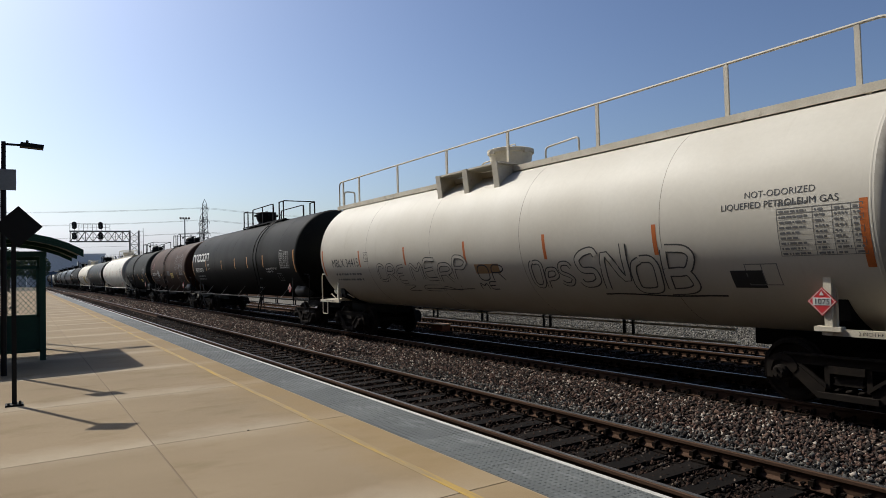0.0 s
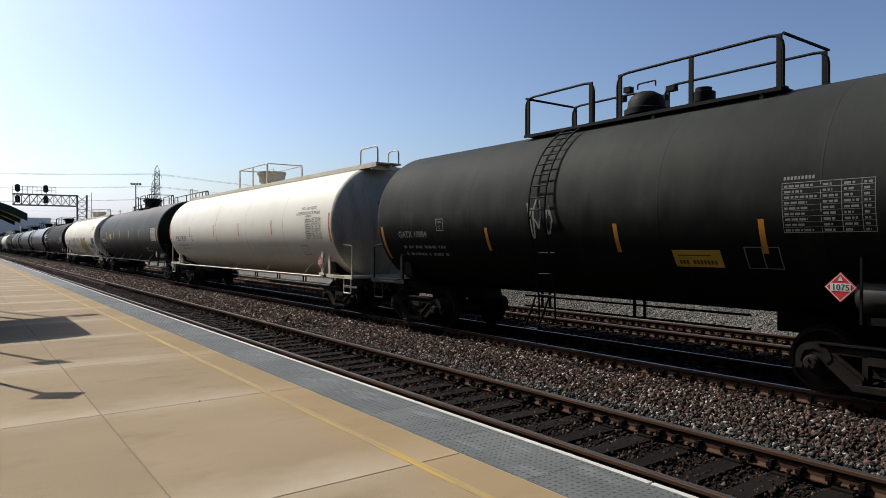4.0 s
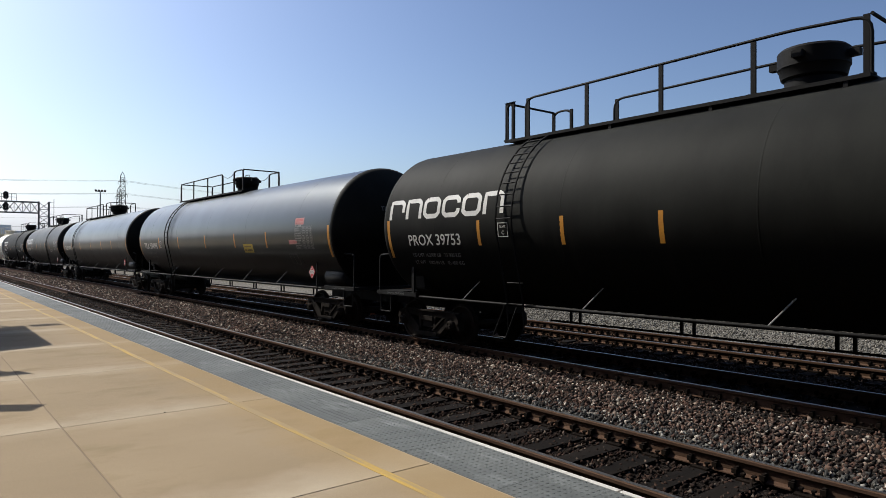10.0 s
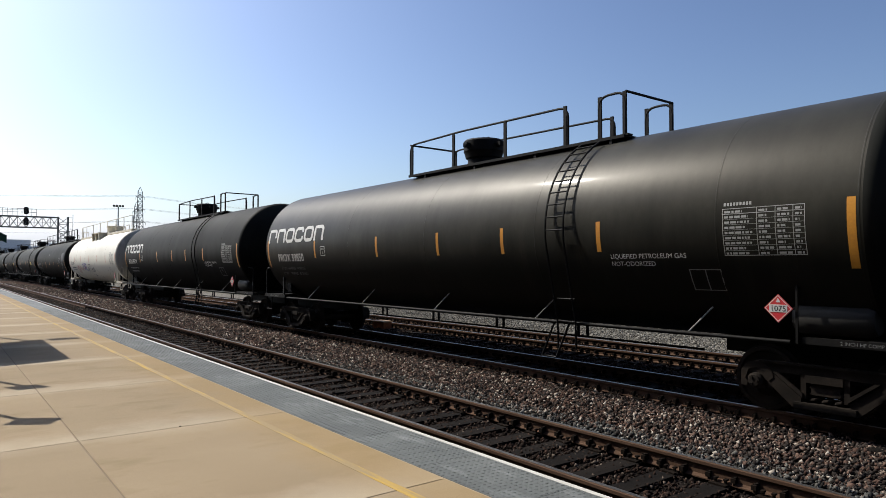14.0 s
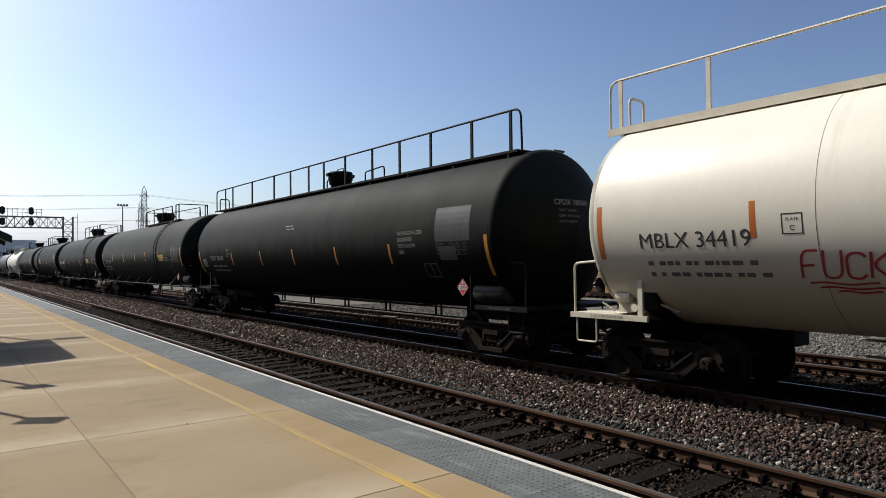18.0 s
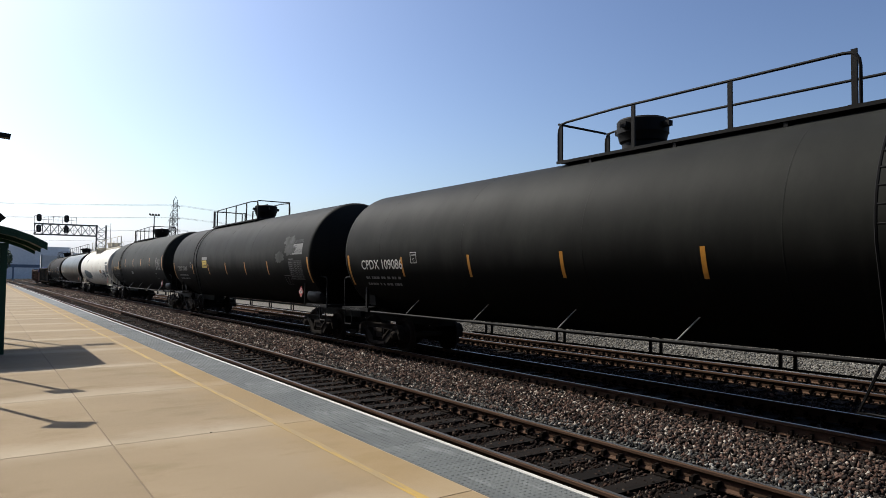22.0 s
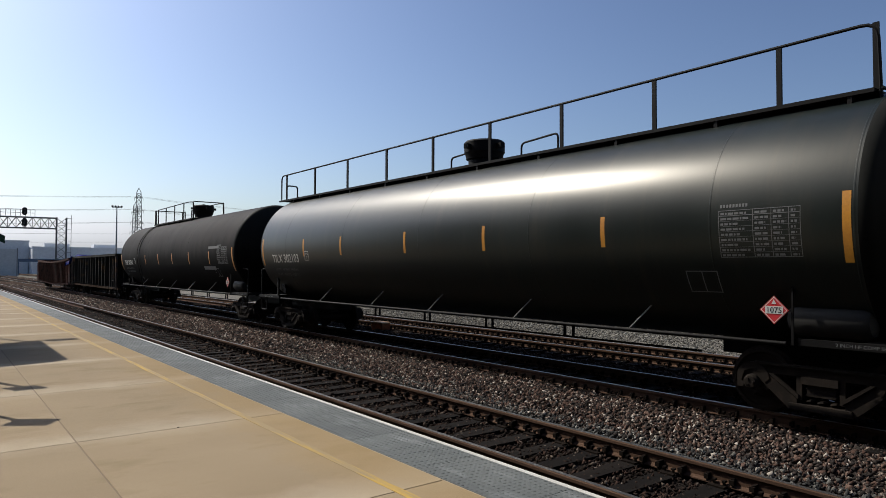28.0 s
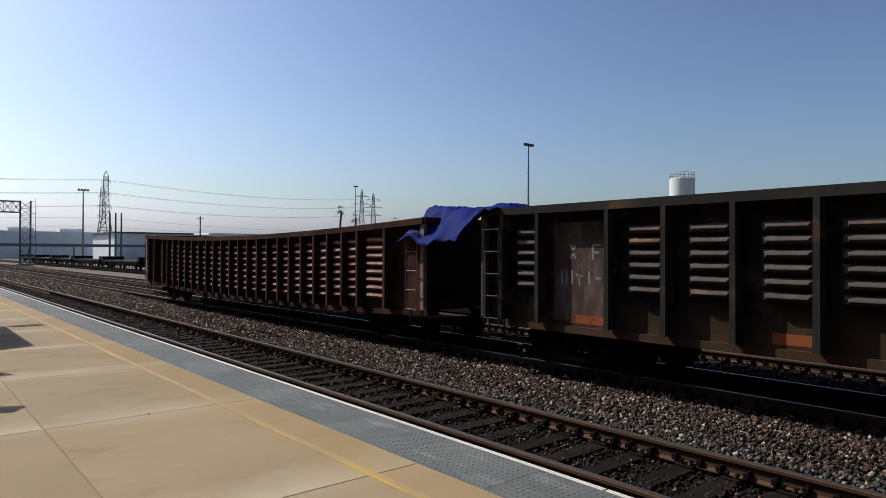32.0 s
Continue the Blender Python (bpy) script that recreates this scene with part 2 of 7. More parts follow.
MATS = {
    "white": surface("cream_tank_paint", (0.68, 0.62, 0.495), (0.60, 0.54, 0.42), 0.42, (0.3, 0.5, 0.6), c=(0.46, 0.40, 0.30), cscale=STREAK, cut=(0.6, 0.95), fine=14, bump=0.03, spec=0.3, grain_by=0.05),
    "pure": surface("white_tank_paint", (0.70, 0.66, 0.56), (0.62, 0.58, 0.48), 0.38, (0.3, 0.5, 0.6), c=(0.50, 0.45, 0.35), cscale=STREAK, cut=(0.62, 0.95), fine=14, bump=0.03, spec=0.3, grain_by=0.05),
    # upper flanks painted paler, bellies near black: dust and daylight both in the colour
    "black": surface("weathered_black_tank_paint", (0.0032, 0.0032, 0.0028), (0.0051, 0.0049, 0.0040), 0.55, (0.3, 0.7, 0.6), c=(0.013, 0.0115, 0.0095), cscale=STREAK, cut=(0.55, 0.88), fine=14, bump=0.03, spec=0.05, grain_by=0.12, dust=0.06, lit_dust=(2.3, 2.95, 0.8, (0.0135, 0.0140, 0.0115))),
    "rusty": surface("rust_dusted_black_tank_paint", (0.0034, 0.0030, 0.0026), (0.0055, 0.0045, 0.0036), 0.6, (0.3, 0.7, 0.6), c=(0.0140, 0.0100, 0.0078), cscale=STREAK, cut=(0.55, 0.88), fine=14, bump=0.03, spec=0.05, grain_by=0.12, dust=0.05, lit_dust=(2.5, 3.3, 0.85, (0.0172, 0.0130, 0.0102))),
    "sheen": surface("dusty_satin_black_tank_paint", (0.0053, 0.0058, 0.0050), (0.0078, 0.0082, 0.0069), 0.36, (0.3, 0.7, 0.6), c=(0.019, 0.017, 0.013), cscale=STREAK, cut=(0.52, 0.88), fine=14, bump=0.03, spec=0.13, rough2=0.5, coat=(0.05, 0.10), tint=(1.0, 0.9, 0.74), grain_by=0.12, dust=0.05, lit_dust=(2.35, 2.95, 0.85, (0.028, 0.0268, 0.0212))),
    # end paint darkened for the shaded heads, plus real grime streaks
    "endcream": surface("shaded_grimy_cream_end_paint", (0.42, 0.40, 0.34), (0.32, 0.30, 0.25), 0.6, (0.5, 0.5, 0.4), c=(0.11, 0.085, 0.06), cscale=(1.6, 1.0, 0.3), cut=(0.5, 0.78), fine=14, bump=0.03, spec=0.2, grain_by=0.08),
    "dull": surface("greyed_white_tank_paint", (0.56, 0.53, 0.45), (0.49, 0.455, 0.375), 0.5, (0.3, 0.5, 0.6), c=(0.40, 0.36, 0.28), cscale=STREAK, cut=(0.6, 0.92), fine=14, bump=0.03, spec=0.25, grain_by=0.05),
    "tanksteel": surface("worn_grey_reservoir_paint", (0.0150, 0.0150, 0.0145), (0.0250, 0.0240, 0.0225), 0.5, (3, 3, 3), spec=0.25, fine=30),
    "satin": surface("bright_satin_black_tank_paint", (0.0040, 0.0078, 0.0076), (0.0065, 0.0116, 0.0108), 0.30, (0.3, 0.7, 0.6), c=(0.026, 0.022, 0.016), cscale=STREAK, cut=(0.52, 0.88), fine=14, bump=0.03, spec=0.45, rough2=0.42, tint=(1.0, 0.93, 0.80)),
    "ashen": surface("grey_green_black_tank_paint", (0.0044, 0.0060, 0.0050), (0.0064, 0.0083, 0.0067), 0.46, (0.3, 0.7, 0.6), c=(0.015, 0.0145, 0.011), cscale=STREAK, cut=(0.52, 0.88), fine=14, bump=0.03, spec=0.16, rough2=0.6, tint=(1.0, 0.88, 0.7), grain_by=0.12, dust=0.05, lit_dust=(2.25, 2.95, 0.8, (0.015, 0.0172, 0.0135))),
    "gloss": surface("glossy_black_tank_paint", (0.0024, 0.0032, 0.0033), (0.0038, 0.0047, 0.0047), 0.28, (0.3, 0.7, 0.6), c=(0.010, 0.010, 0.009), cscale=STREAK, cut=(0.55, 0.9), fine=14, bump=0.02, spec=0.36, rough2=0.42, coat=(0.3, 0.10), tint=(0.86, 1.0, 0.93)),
    "grey": surface("sooty_grey_tank_paint", (0.0063, 0.0068, 0.0062), (0.0091, 0.0096, 0.0086), 0.6, (0.3, 0.7, 0.6), c=(0.017, 0.0155, 0.0135), cscale=STREAK, cut=(0.52, 0.85), fine=14, bump=0.03, spec=0.06, grain_by=0.12, dust=0.07, lit_dust=(2.38, 2.78, 0.88, (0.0215, 0.0235, 0.019))),
    "brown": surface("rust_brown_tank_paint", (0.0275, 0.0113, 0.0055), (0.0388, 0.0173, 0.0084), 0.6, (0.3, 0.7, 0.6), c=(0.024, 0.0125, 0.008), cscale=STREAK, cut=(0.45, 0.75), fine=14, bump=0.03, spec=0.1, grain_by=0.12, dust=0.06, lit_dust=(2.1, 2.95, 0.8, (0.058, 0.0265, 0.0125))),
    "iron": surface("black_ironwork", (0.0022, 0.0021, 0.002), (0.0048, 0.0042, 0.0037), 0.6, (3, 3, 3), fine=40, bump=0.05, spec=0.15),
    "ironw": surface("cream_ironwork", (0.60, 0.55, 0.44), (0.50, 0.45, 0.34), 0.5, (3, 3, 3), c=(0.30, 0.24, 0.16), cut=(0.6, 0.8), fine=40),
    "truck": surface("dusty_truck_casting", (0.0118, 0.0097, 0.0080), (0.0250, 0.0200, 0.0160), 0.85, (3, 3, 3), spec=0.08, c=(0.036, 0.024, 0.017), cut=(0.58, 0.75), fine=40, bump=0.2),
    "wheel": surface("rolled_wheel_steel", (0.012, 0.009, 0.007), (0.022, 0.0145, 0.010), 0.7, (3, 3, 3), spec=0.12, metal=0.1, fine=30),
    "orange": surface("orange_reflective_tape", (0.50, 0.13, 0.02), (0.4, 0.1, 0.02), 0.4, (3, 3, 3), fine=30),
    "amber": surface("amber_reflective_tape", (0.50, 0.22, 0.015), (0.42, 0.17, 0.015), 0.4, (3, 3, 3), fine=30),
    "ink": plain("black_stencil_paint", (0.025, 0.025, 0.027), 0.5),
    "chalk": plain("white_stencil_paint", (0.60, 0.59, 0.55), 0.5),
    "dim": plain("faded_grey_stencil_paint", (0.20, 0.20, 0.19), 0.6),
    "yellowink": plain("yellow_stencil_paint", (0.52, 0.36, 0.03), 0.5),
    "rustink": plain("faded_dark_panel_print", (0.10, 0.06, 0.015), 0.6),
    "primer_orange": surface("orange_red_primer", (0.30, 0.085, 0.03), (0.22, 0.07, 0.03), 0.8, (3, 3, 3), c=(0.06, 0.035, 0.025), cscale=(4, 4, 4), cut=(0.5, 0.7), fine=30, spec=0.1),
    "grime": surface("grimy_seam", (0.05, 0.045, 0.035), (0.30, 0.27, 0.21), 0.7, (0.5, 0.5, 1.2), fine=30),
    "tag_black": plain("thin_black_spray_paint", (0.075, 0.072, 0.068), 0.6),
    "amber_mark": surface("worn_amber_stencil_paint", (0.40, 0.22, 0.015), (0.30, 0.16, 0.012), 0.6, (6, 6, 6), c=(0.05, 0.035, 0.012), cscale=(9, 9, 9), cut=(0.58, 0.72), fine=30),
    "smallmark": plain("nearly_worn_off_stencil_paint", (0.013, 0.013, 0.012), 0.6),
    "teal_faded": plain("faded_teal_spray_paint", (0.50, 0.53, 0.49), 0.6),
    "teal_dark": plain("dark_teal_spray_paint", (0.045, 0.075, 0.078), 0.6),
    "placard": plain("red_placard", (0.55, 0.03, 0.035), 0.35),
    "blue_ink": plain("blue_spray_paint", (0.03, 0.07, 0.36), 0.5),
    "red_ink": plain("red_spray_paint", (0.45, 0.05, 0.05), 0.5),
    "gold_ink": plain("gold_spray_paint", (0.46, 0.31, 0.025), 0.5),
    "panel": plain("pale_grey_panel_paint", (0.45, 0.43, 0.38), 0.6),
    "tagpink": plain("faded_pink_spray_paint", (0.5, 0.22, 0.2), 0.6),
    "blue_grey": plain("blue_grey_spray_paint", (0.15, 0.185, 0.185), 0.6),
    "gray_line": plain("grey_stencil_lines", (0.32, 0.32, 0.30), 0.6),
    "patch": plain("grey_touch_up_paint", (0.13, 0.13, 0.125), 0.6),
    "scuff": surface("thin_grey_over_paint", (0.075, 0.076, 0.072), (0.028, 0.029, 0.027), 0.65, (1.6, 1.6, 1.6), fine=25, spec=0.15),
    "darkpatch": plain("dark_grey_touch_up_paint", (0.028, 0.029, 0.028), 0.55),
    "primer": plain("brown_primer_patch", (0.33, 0.19, 0.08), 0.6),
    # recessed sheet darkened for shade; the rust band also lifts its sunlit foot
    "gon": surface("dusty_shaded_gondola_steel", (0.014, 0.012, 0.0105), (0.024, 0.019, 0.0165), 0.85, (0.8, 0.8, 1.2), spec=0.06, c=(0.055, 0.042, 0.036), cscale=(1.5, 1.5, 1.8), cut=(0.5, 0.7), fine=30, bump=0.1, bands=((2, 1.40, 0.85, 0.4, (0.115, 0.066, 0.032)),)),
    "gonpost": surface("sooty_gondola_post", (0.020, 0.020, 0.018), (0.034, 0.032, 0.028), 0.85, (1, 1, 1), spec=0.06, c=(0.11, 0.065, 0.03), cscale=(0.6, 0.6, 0.9), cut=(0.58, 0.7), fine=30, bump=0.1),
    "gonplate": surface("rust_stained_steel_panel", (0.05, 0.033, 0.027), (0.085, 0.058, 0.048), 0.85, (1.4, 1.4, 1.4), spec=0.06, c=(0.16, 0.12, 0.105), cscale=(2.5, 2.5, 1.2), cut=(0.5, 0.72), fine=30, bump=0.1),
    # ribs paler than the sheets: sunlight on them is put into the colour
    "gonrib": surface("dusty_lit_gondola_rib", (0.055, 0.047, 0.043), (0.088, 0.076, 0.069), 0.85, (2, 2, 2), spec=0.06, c=(0.23, 0.13, 0.055), cscale=(0.5, 0.5, 0.9), cut=(0.54, 0.66), fine=30, bump=0.1),
    # red car alike: sheets toned down for shade, ribs raised as if lit
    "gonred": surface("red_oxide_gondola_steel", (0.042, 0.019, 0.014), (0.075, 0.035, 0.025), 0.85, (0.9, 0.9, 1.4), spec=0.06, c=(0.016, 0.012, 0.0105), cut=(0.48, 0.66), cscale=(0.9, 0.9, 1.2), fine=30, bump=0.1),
    "gonribred": surface("lit_faded_red_gondola_rib", (0.19, 0.082, 0.06), (0.25, 0.15, 0.125), 0.85, (1.2, 1.2, 1.2), spec=0.06, c=(0.28, 0.25, 0.22), cscale=(0.8, 0.8, 1.0), cut=(0.5, 0.66), fine=30, bump=0.1),
    "tarp": surface("blue_tarpaulin", (0.0012, 0.0065, 0.085), (0.002, 0.011, 0.13), 0.6, (3, 3, 3), fine=50, bump=0.2, spec=0.04),
    "concrete": surface("tan_platform_concrete", (0.226, 0.170, 0.104), (0.272, 0.210, 0.133), 0.85, (0.35, 0.6, 0.5), spec=0.15, c=(0.185, 0.136, 0.073), cscale=(0.9, 1.6, 1.2), cut=(0.52, 0.78), fine=90, bump=0.15, vary=0.05, bands=((1, -0.95, -1.6, 0.8, (0.36, 0.30, 0.215)), (1, 1.25, 1.7, 0.6, (0.34, 0.28, 0.195)))),
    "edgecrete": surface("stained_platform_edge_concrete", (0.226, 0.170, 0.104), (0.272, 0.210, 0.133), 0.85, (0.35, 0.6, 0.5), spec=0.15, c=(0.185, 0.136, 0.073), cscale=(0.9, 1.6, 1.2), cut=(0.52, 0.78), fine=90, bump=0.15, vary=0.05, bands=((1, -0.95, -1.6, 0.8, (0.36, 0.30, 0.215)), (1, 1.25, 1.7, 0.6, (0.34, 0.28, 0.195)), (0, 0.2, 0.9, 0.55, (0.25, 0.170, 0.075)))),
    "joint": plain("brown_joint_filler", (0.15, 0.108, 0.07), 0.9),
    "yellow": surface("worn_yellow_line_paint", (0.45, 0.285, 0.05), (0.37, 0.24, 0.06), 0.7, (3, 1.2, 3), c=(0.265, 0.195, 0.10), cscale=(16, 1.0, 4), cut=(0.34, 0.56), fine=60, spec=0.2),
    "tactile": surface("grey_tactile_tile", (0.0829, 0.0891, 0.0851), (0.1254, 0.1320, 0.1250), 0.6, (1.5, 1.5, 1.5), c=(0.20, 0.208, 0.20), cscale=(5, 1.6, 5), cut=(0.55, 0.8), fine=60, vary=0.12, spec=0.2),
    "nosing": surface("white_platform_nosing", (0.50, 0.48, 0.43), (0.42, 0.40, 0.35), 0.6, (2, 2, 2), c=(0.2, 0.17, 0.14), cut=(0.6, 0.75), fine=60),
    # bed near black: the shade between stones is put into its colour
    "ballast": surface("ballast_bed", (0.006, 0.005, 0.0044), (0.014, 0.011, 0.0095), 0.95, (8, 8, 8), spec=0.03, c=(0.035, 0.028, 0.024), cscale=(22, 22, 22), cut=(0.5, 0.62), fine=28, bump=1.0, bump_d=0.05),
    "stone": surface("ballast_stones", (0.05, 0.040, 0.034), (0.085, 0.07, 0.062), 0.9, (0.6, 0.6, 0.6), spec=0.1, fine=40, pieces=((0.0, (0.007, 0.006, 0.0052)), (0.30, (0.026, 0.020, 0.017)), (0.48, (0.065, 0.034, 0.024)), (0.70, (0.11, 0.066, 0.048)), (0.84, (0.19, 0.145, 0.115)), (0.94, (0.42, 0.37, 0.31)))),
    "stonegrey": surface("grey_ballast_stones", (0.05, 0.048, 0.045), (0.08, 0.078, 0.075), 0.9, (0.6, 0.6, 0.6), spec=0.1, fine=40, pieces=((0.0, (0.010, 0.0095, 0.009)), (0.28, (0.034, 0.033, 0.030)), (0.52, (0.066, 0.063, 0.056)), (0.76, (0.12, 0.115, 0.10)), (0.93, (0.29, 0.275, 0.24)))),
    "stonefine": surface("dark_brown_ballast_stones", (0.02, 0.014, 0.011), (0.04, 0.027, 0.02), 0.9, (0.6, 0.6, 0.6), spec=0.06, fine=40, pieces=((0.0, (0.008, 0.006, 0.005)), (0.35, (0.022, 0.015, 0.012)), (0.65, (0.045, 0.026, 0.019)), (0.9, (0.12, 0.095, 0.075)))),
    "yardstone": surface("pale_yard_stones", (0.112, 0.102, 0.086), (0.165, 0.155, 0.132), 0.95, (0.6, 0.6, 0.6), spec=0.05, fine=40, island=0.75),
    "strut": surface("bare_galvanised_strut", (0.22, 0.22, 0.21), (0.3, 0.3, 0.28), 0.5, (3, 3, 3), fine=30),
    "gravel": surface("pale_yard_gravel", (0.130, 0.119, 0.099), (0.180, 0.169, 0.144), 0.95, (0.7, 0.7, 0.7), spec=0.05, c=(0.07, 0.062, 0.052), cscale=(14, 14, 14), cut=(0.5, 0.62), fine=25, bump=1.0, bump_d=0.04),
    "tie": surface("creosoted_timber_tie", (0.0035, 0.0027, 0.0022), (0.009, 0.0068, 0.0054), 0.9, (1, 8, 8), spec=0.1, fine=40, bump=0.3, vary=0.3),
    "railside": surface("rusty_rail_steel", (0.0578, 0.0338, 0.0224), (0.0952, 0.0578, 0.0384), 0.9, (3, 0.6, 3), spec=0.05, fine=40, bump=0.1),
    # plates darker than the rails: shade on the tracks is in the colour
    "plate": surface("shade_dark_tie_plate_steel", (0.006, 0.0045, 0.0035), (0.013, 0.009, 0.0065), 0.9, (3, 3, 3), spec=0.05, fine=40, bump=0.1),
    "boxred": surface("faded_red_container_paint", (0.0845, 0.0169, 0.0130), (0.1105, 0.0260, 0.0195), 0.6, (0.6, 0.6, 0.6), c=(0.08, 0.03, 0.022), cut=(0.55, 0.75), fine=20),
    "railtop": surface("polished_rail_head", (0.30, 0.285, 0.27), (0.2, 0.19, 0.18), 0.3, (3, 0.4, 3), metal=0.9, fine=40),
    "green": surface("dark_green_shelter_paint", (0.004, 0.032, 0.019), (0.007, 0.046, 0.028), 0.45, (2, 2, 2), fine=30, spec=0.25),
    "signback": surface("dark_sign_paint", (0.006, 0.0065, 0.0065), (0.010, 0.0105, 0.0105), 0.6, (2, 2, 2), fine=25, spec=0.2),
    "galv": surface("galvanised_steel", (0.19, 0.195, 0.19), (0.26, 0.265, 0.26), 0.5, (2, 2, 2), metal=0.5, fine=30),
    "steelgrey": surface("dark_lattice_steel", (0.0850, 0.0884, 0.0884), (0.1275, 0.1292, 0.1275), 0.7, (1, 1, 1), fine=10),
    # distant walls raised in tone: the haze before them is in the colour
    "wall_grey": surface("hazy_grey_warehouse_wall", (0.5610, 0.5775, 0.5940), (0.6600, 0.6765, 0.6930), 0.8, (0.05, 0.05, 0.1), fine=2),
    "wall_pale": surface("hazy_pale_warehouse_wall", (0.6072, 0.6210, 0.6210), (0.7176, 0.7231, 0.7176), 0.8, (0.05, 0.05, 0.1), fine=2),
    "wall_unseen": surface("brown_unseen_wall_render", (0.10, 0.075, 0.055), (0.14, 0.105, 0.08), 0.85, (0.3, 0.3, 0.3), fine=6, bump=0.1, spec=0.2),
    "silo": surface("white_silo_paint", (0.5, 0.5, 0.48), (0.56, 0.56, 0.54), 0.7, (0.3, 0.3, 0.1), fine=2),
    "roof_dark": plain("dark_roof_edge", (0.06, 0.065, 0.07), 0.8),
    "blue_dark": plain("dark_blue_girder", (0.10, 0.14, 0.20), 0.7),
    "tan_car": surface("tan_yellow_well_car_paint", (0.2940, 0.1330, 0.0350), (0.3500, 0.1680, 0.0490), 0.6, (0.6, 0.6, 0.6), c=(0.2, 0.09, 0.04), cut=(0.55, 0.75), fine=20),
    "loco": surface("orange_locomotive_paint", (0.5, 0.075, 0.02), (0.58, 0.1, 0.025), 0.45, (0.6, 0.6, 0.6), fine=20),
    "leaf": surface("dark_foliage", (0.03, 0.05, 0.02), (0.06, 0.09, 0.035), 0.7, (3, 3, 3), fine=20, island=0.4),
    "bark": plain("palm_bark", (0.10, 0.08, 0.06), 0.9),
    "lens": plain("dark_signal_lens", (0.02, 0.02, 0.022), 0.2),
    "window": plain("dark_window_glass", (0.02, 0.025, 0.03), 0.1),
}


# ---- mesh helpers ----
class Shape:
    def __init__(self):
        self.v, self.f = [], []

    def add(self, verts, faces):
        k = len(self.v)
        self.v += [tuple(p) for p in verts]
        self.f += [tuple(i + k for i in f) for f in faces]
        return self

    def box(self, x, y, z, sx, sy, sz, turn=None):
        c = [Vector((i * sx / 2, j * sy / 2, k * sz / 2)) for i in (-1, 1) for j in (-1, 1) for k in (-1, 1)]
        if turn:
            m = Euler([radians(a) for a in turn]).to_matrix()
            c = [m @ p for p in c]
        return self.add([p + Vector((x, y, z)) for p in c], [(0, 1, 3, 2), (4, 6, 7, 5), (0, 4, 5, 1), (2, 3, 7, 6), (0, 2, 6, 4), (1, 5, 7, 3)])

    def tube(self, pts, r, n=8, close=True):
        pts = [Vector(p) for p in pts]
        rings, up = [], None
        for i, p in enumerate(pts):
            a = (p - pts[i - 1]).normalized() if i else None
            b = (pts[i + 1] - p).normalized() if i < len(pts) - 1 else None
            d = ((a or b) + (b or a)).normalized()
            if up is None:
                up = d.orthogonal().normalized()
            up = (up - d * up.dot(d)).normalized()
            side = d.cross(up)
            g = 1.0 if not (a and b) else min(1.6, 1 / max(0.5, a.dot(d)))
            rings.append([p + (up * math.cos(2 * math.pi * k / n) + side * math.sin(2 * math.pi * k / n)) * r * g for k in range(n)])
        f = [(i * n + k, i * n + (k + 1) % n, (i + 1) * n + (k + 1) % n, (i + 1) * n + k) for i in range(len(pts) - 1) for k in range(n)]
        if close:
            f += [tuple(range(n - 1, -1, -1)), tuple((len(pts) - 1) * n + k for k in range(n))]
        return self.add([p for ring in rings for p in ring], f)

    def prism(self, poly, axis, a, b):
        """A closed outline in the plane across the axis, drawn out from a to b."""
        def at(p, h):
            return {"x": (h, p[0], p[1]), "y": (p[0], h, p[1]), "z": (p[0], p[1], h)}[axis]
        n = len(poly)
        return self.add([at(p, a) for p in poly] + [at(p, b) for p in poly], [tuple(range(n)), tuple(range(2 * n - 1, n - 1, -1))] + [(i, n + i, n + (i + 1) % n, (i + 1) % n) for i in range(n)])

    def lathe(self, rows, axis="y", n=24, at=(0, 0, 0), caps=True):
        """rows of (along, radius) turned round an axis through at."""
        vs = []
        for h, r in rows:
            for k in range(n):
                a = 2 * math.pi * k / n
                c, s = r * math.cos(a), r * math.sin(a)
                vs.append({"y": (at[0] + c, at[1] + h, at[2] + s), "x": (at[0] + h, at[1] + c, at[2] + s), "z": (at[0] + c, at[1] + s, at[2] + h)}[axis])
        m = len(rows)
        f = [(i * n + k, i * n + (k + 1) % n, (i + 1) * n + (k + 1) % n, (i + 1) * n + k) for i in range(m - 1) for k in range(n)]
        if caps:
            f += [tuple(range(n)), tuple((m - 1) * n + k for k in range(n))]
        return self.add(vs, f)

    def mesh(self, name, mat, smooth=0.0):
        me = bpy.data.meshes.new(name)
        me.from_pydata(self.v, [], self.f)
        b = bmesh.new()
        b.from_mesh(me)
        bmesh.ops.recalc_face_normals(b, faces=b.faces)
        b.to_mesh(me)
        b.free()
        me.materials.append(mat)
        if smooth:
            me.polygons.foreach_set("use_smooth", [True] * len(me.polygons))
            me.set_sharp_from_angle(angle=radians(smooth))
        return me


def part(name, shape, mat, parent, label="", smooth=0.0, at=None):
    me = shape if isinstance(shape, bpy.types.Mesh) else shape.mesh(name, MATS[mat], smooth)
    ob = new(name, me)
    if parent:
        ob.parent = parent
    if at:
        ob.location = at
    if label:
        tagged(ob, label)
    return ob


def empty(name, m=None, **tags):
    ob = new(name)
    ob.empty_display_size = 0.3
    if m:
        ob.matrix_basis = m
    return tagged(ob, **tags)


def bent(p, q, r, n=4):
    """Points of a rounded corner: from p round the corner q towards r (r[3] is its radius)."""
    p, q, rad, r = Vector(p), Vector(q), r[3], Vector(r[:3])
    a, b = q + (p - q).normalized() * rad, q + (r - q).normalized() * rad
    return [a.lerp(q, i / n).lerp(q.lerp(b, i / n), i / n) for i in range(n + 1)]


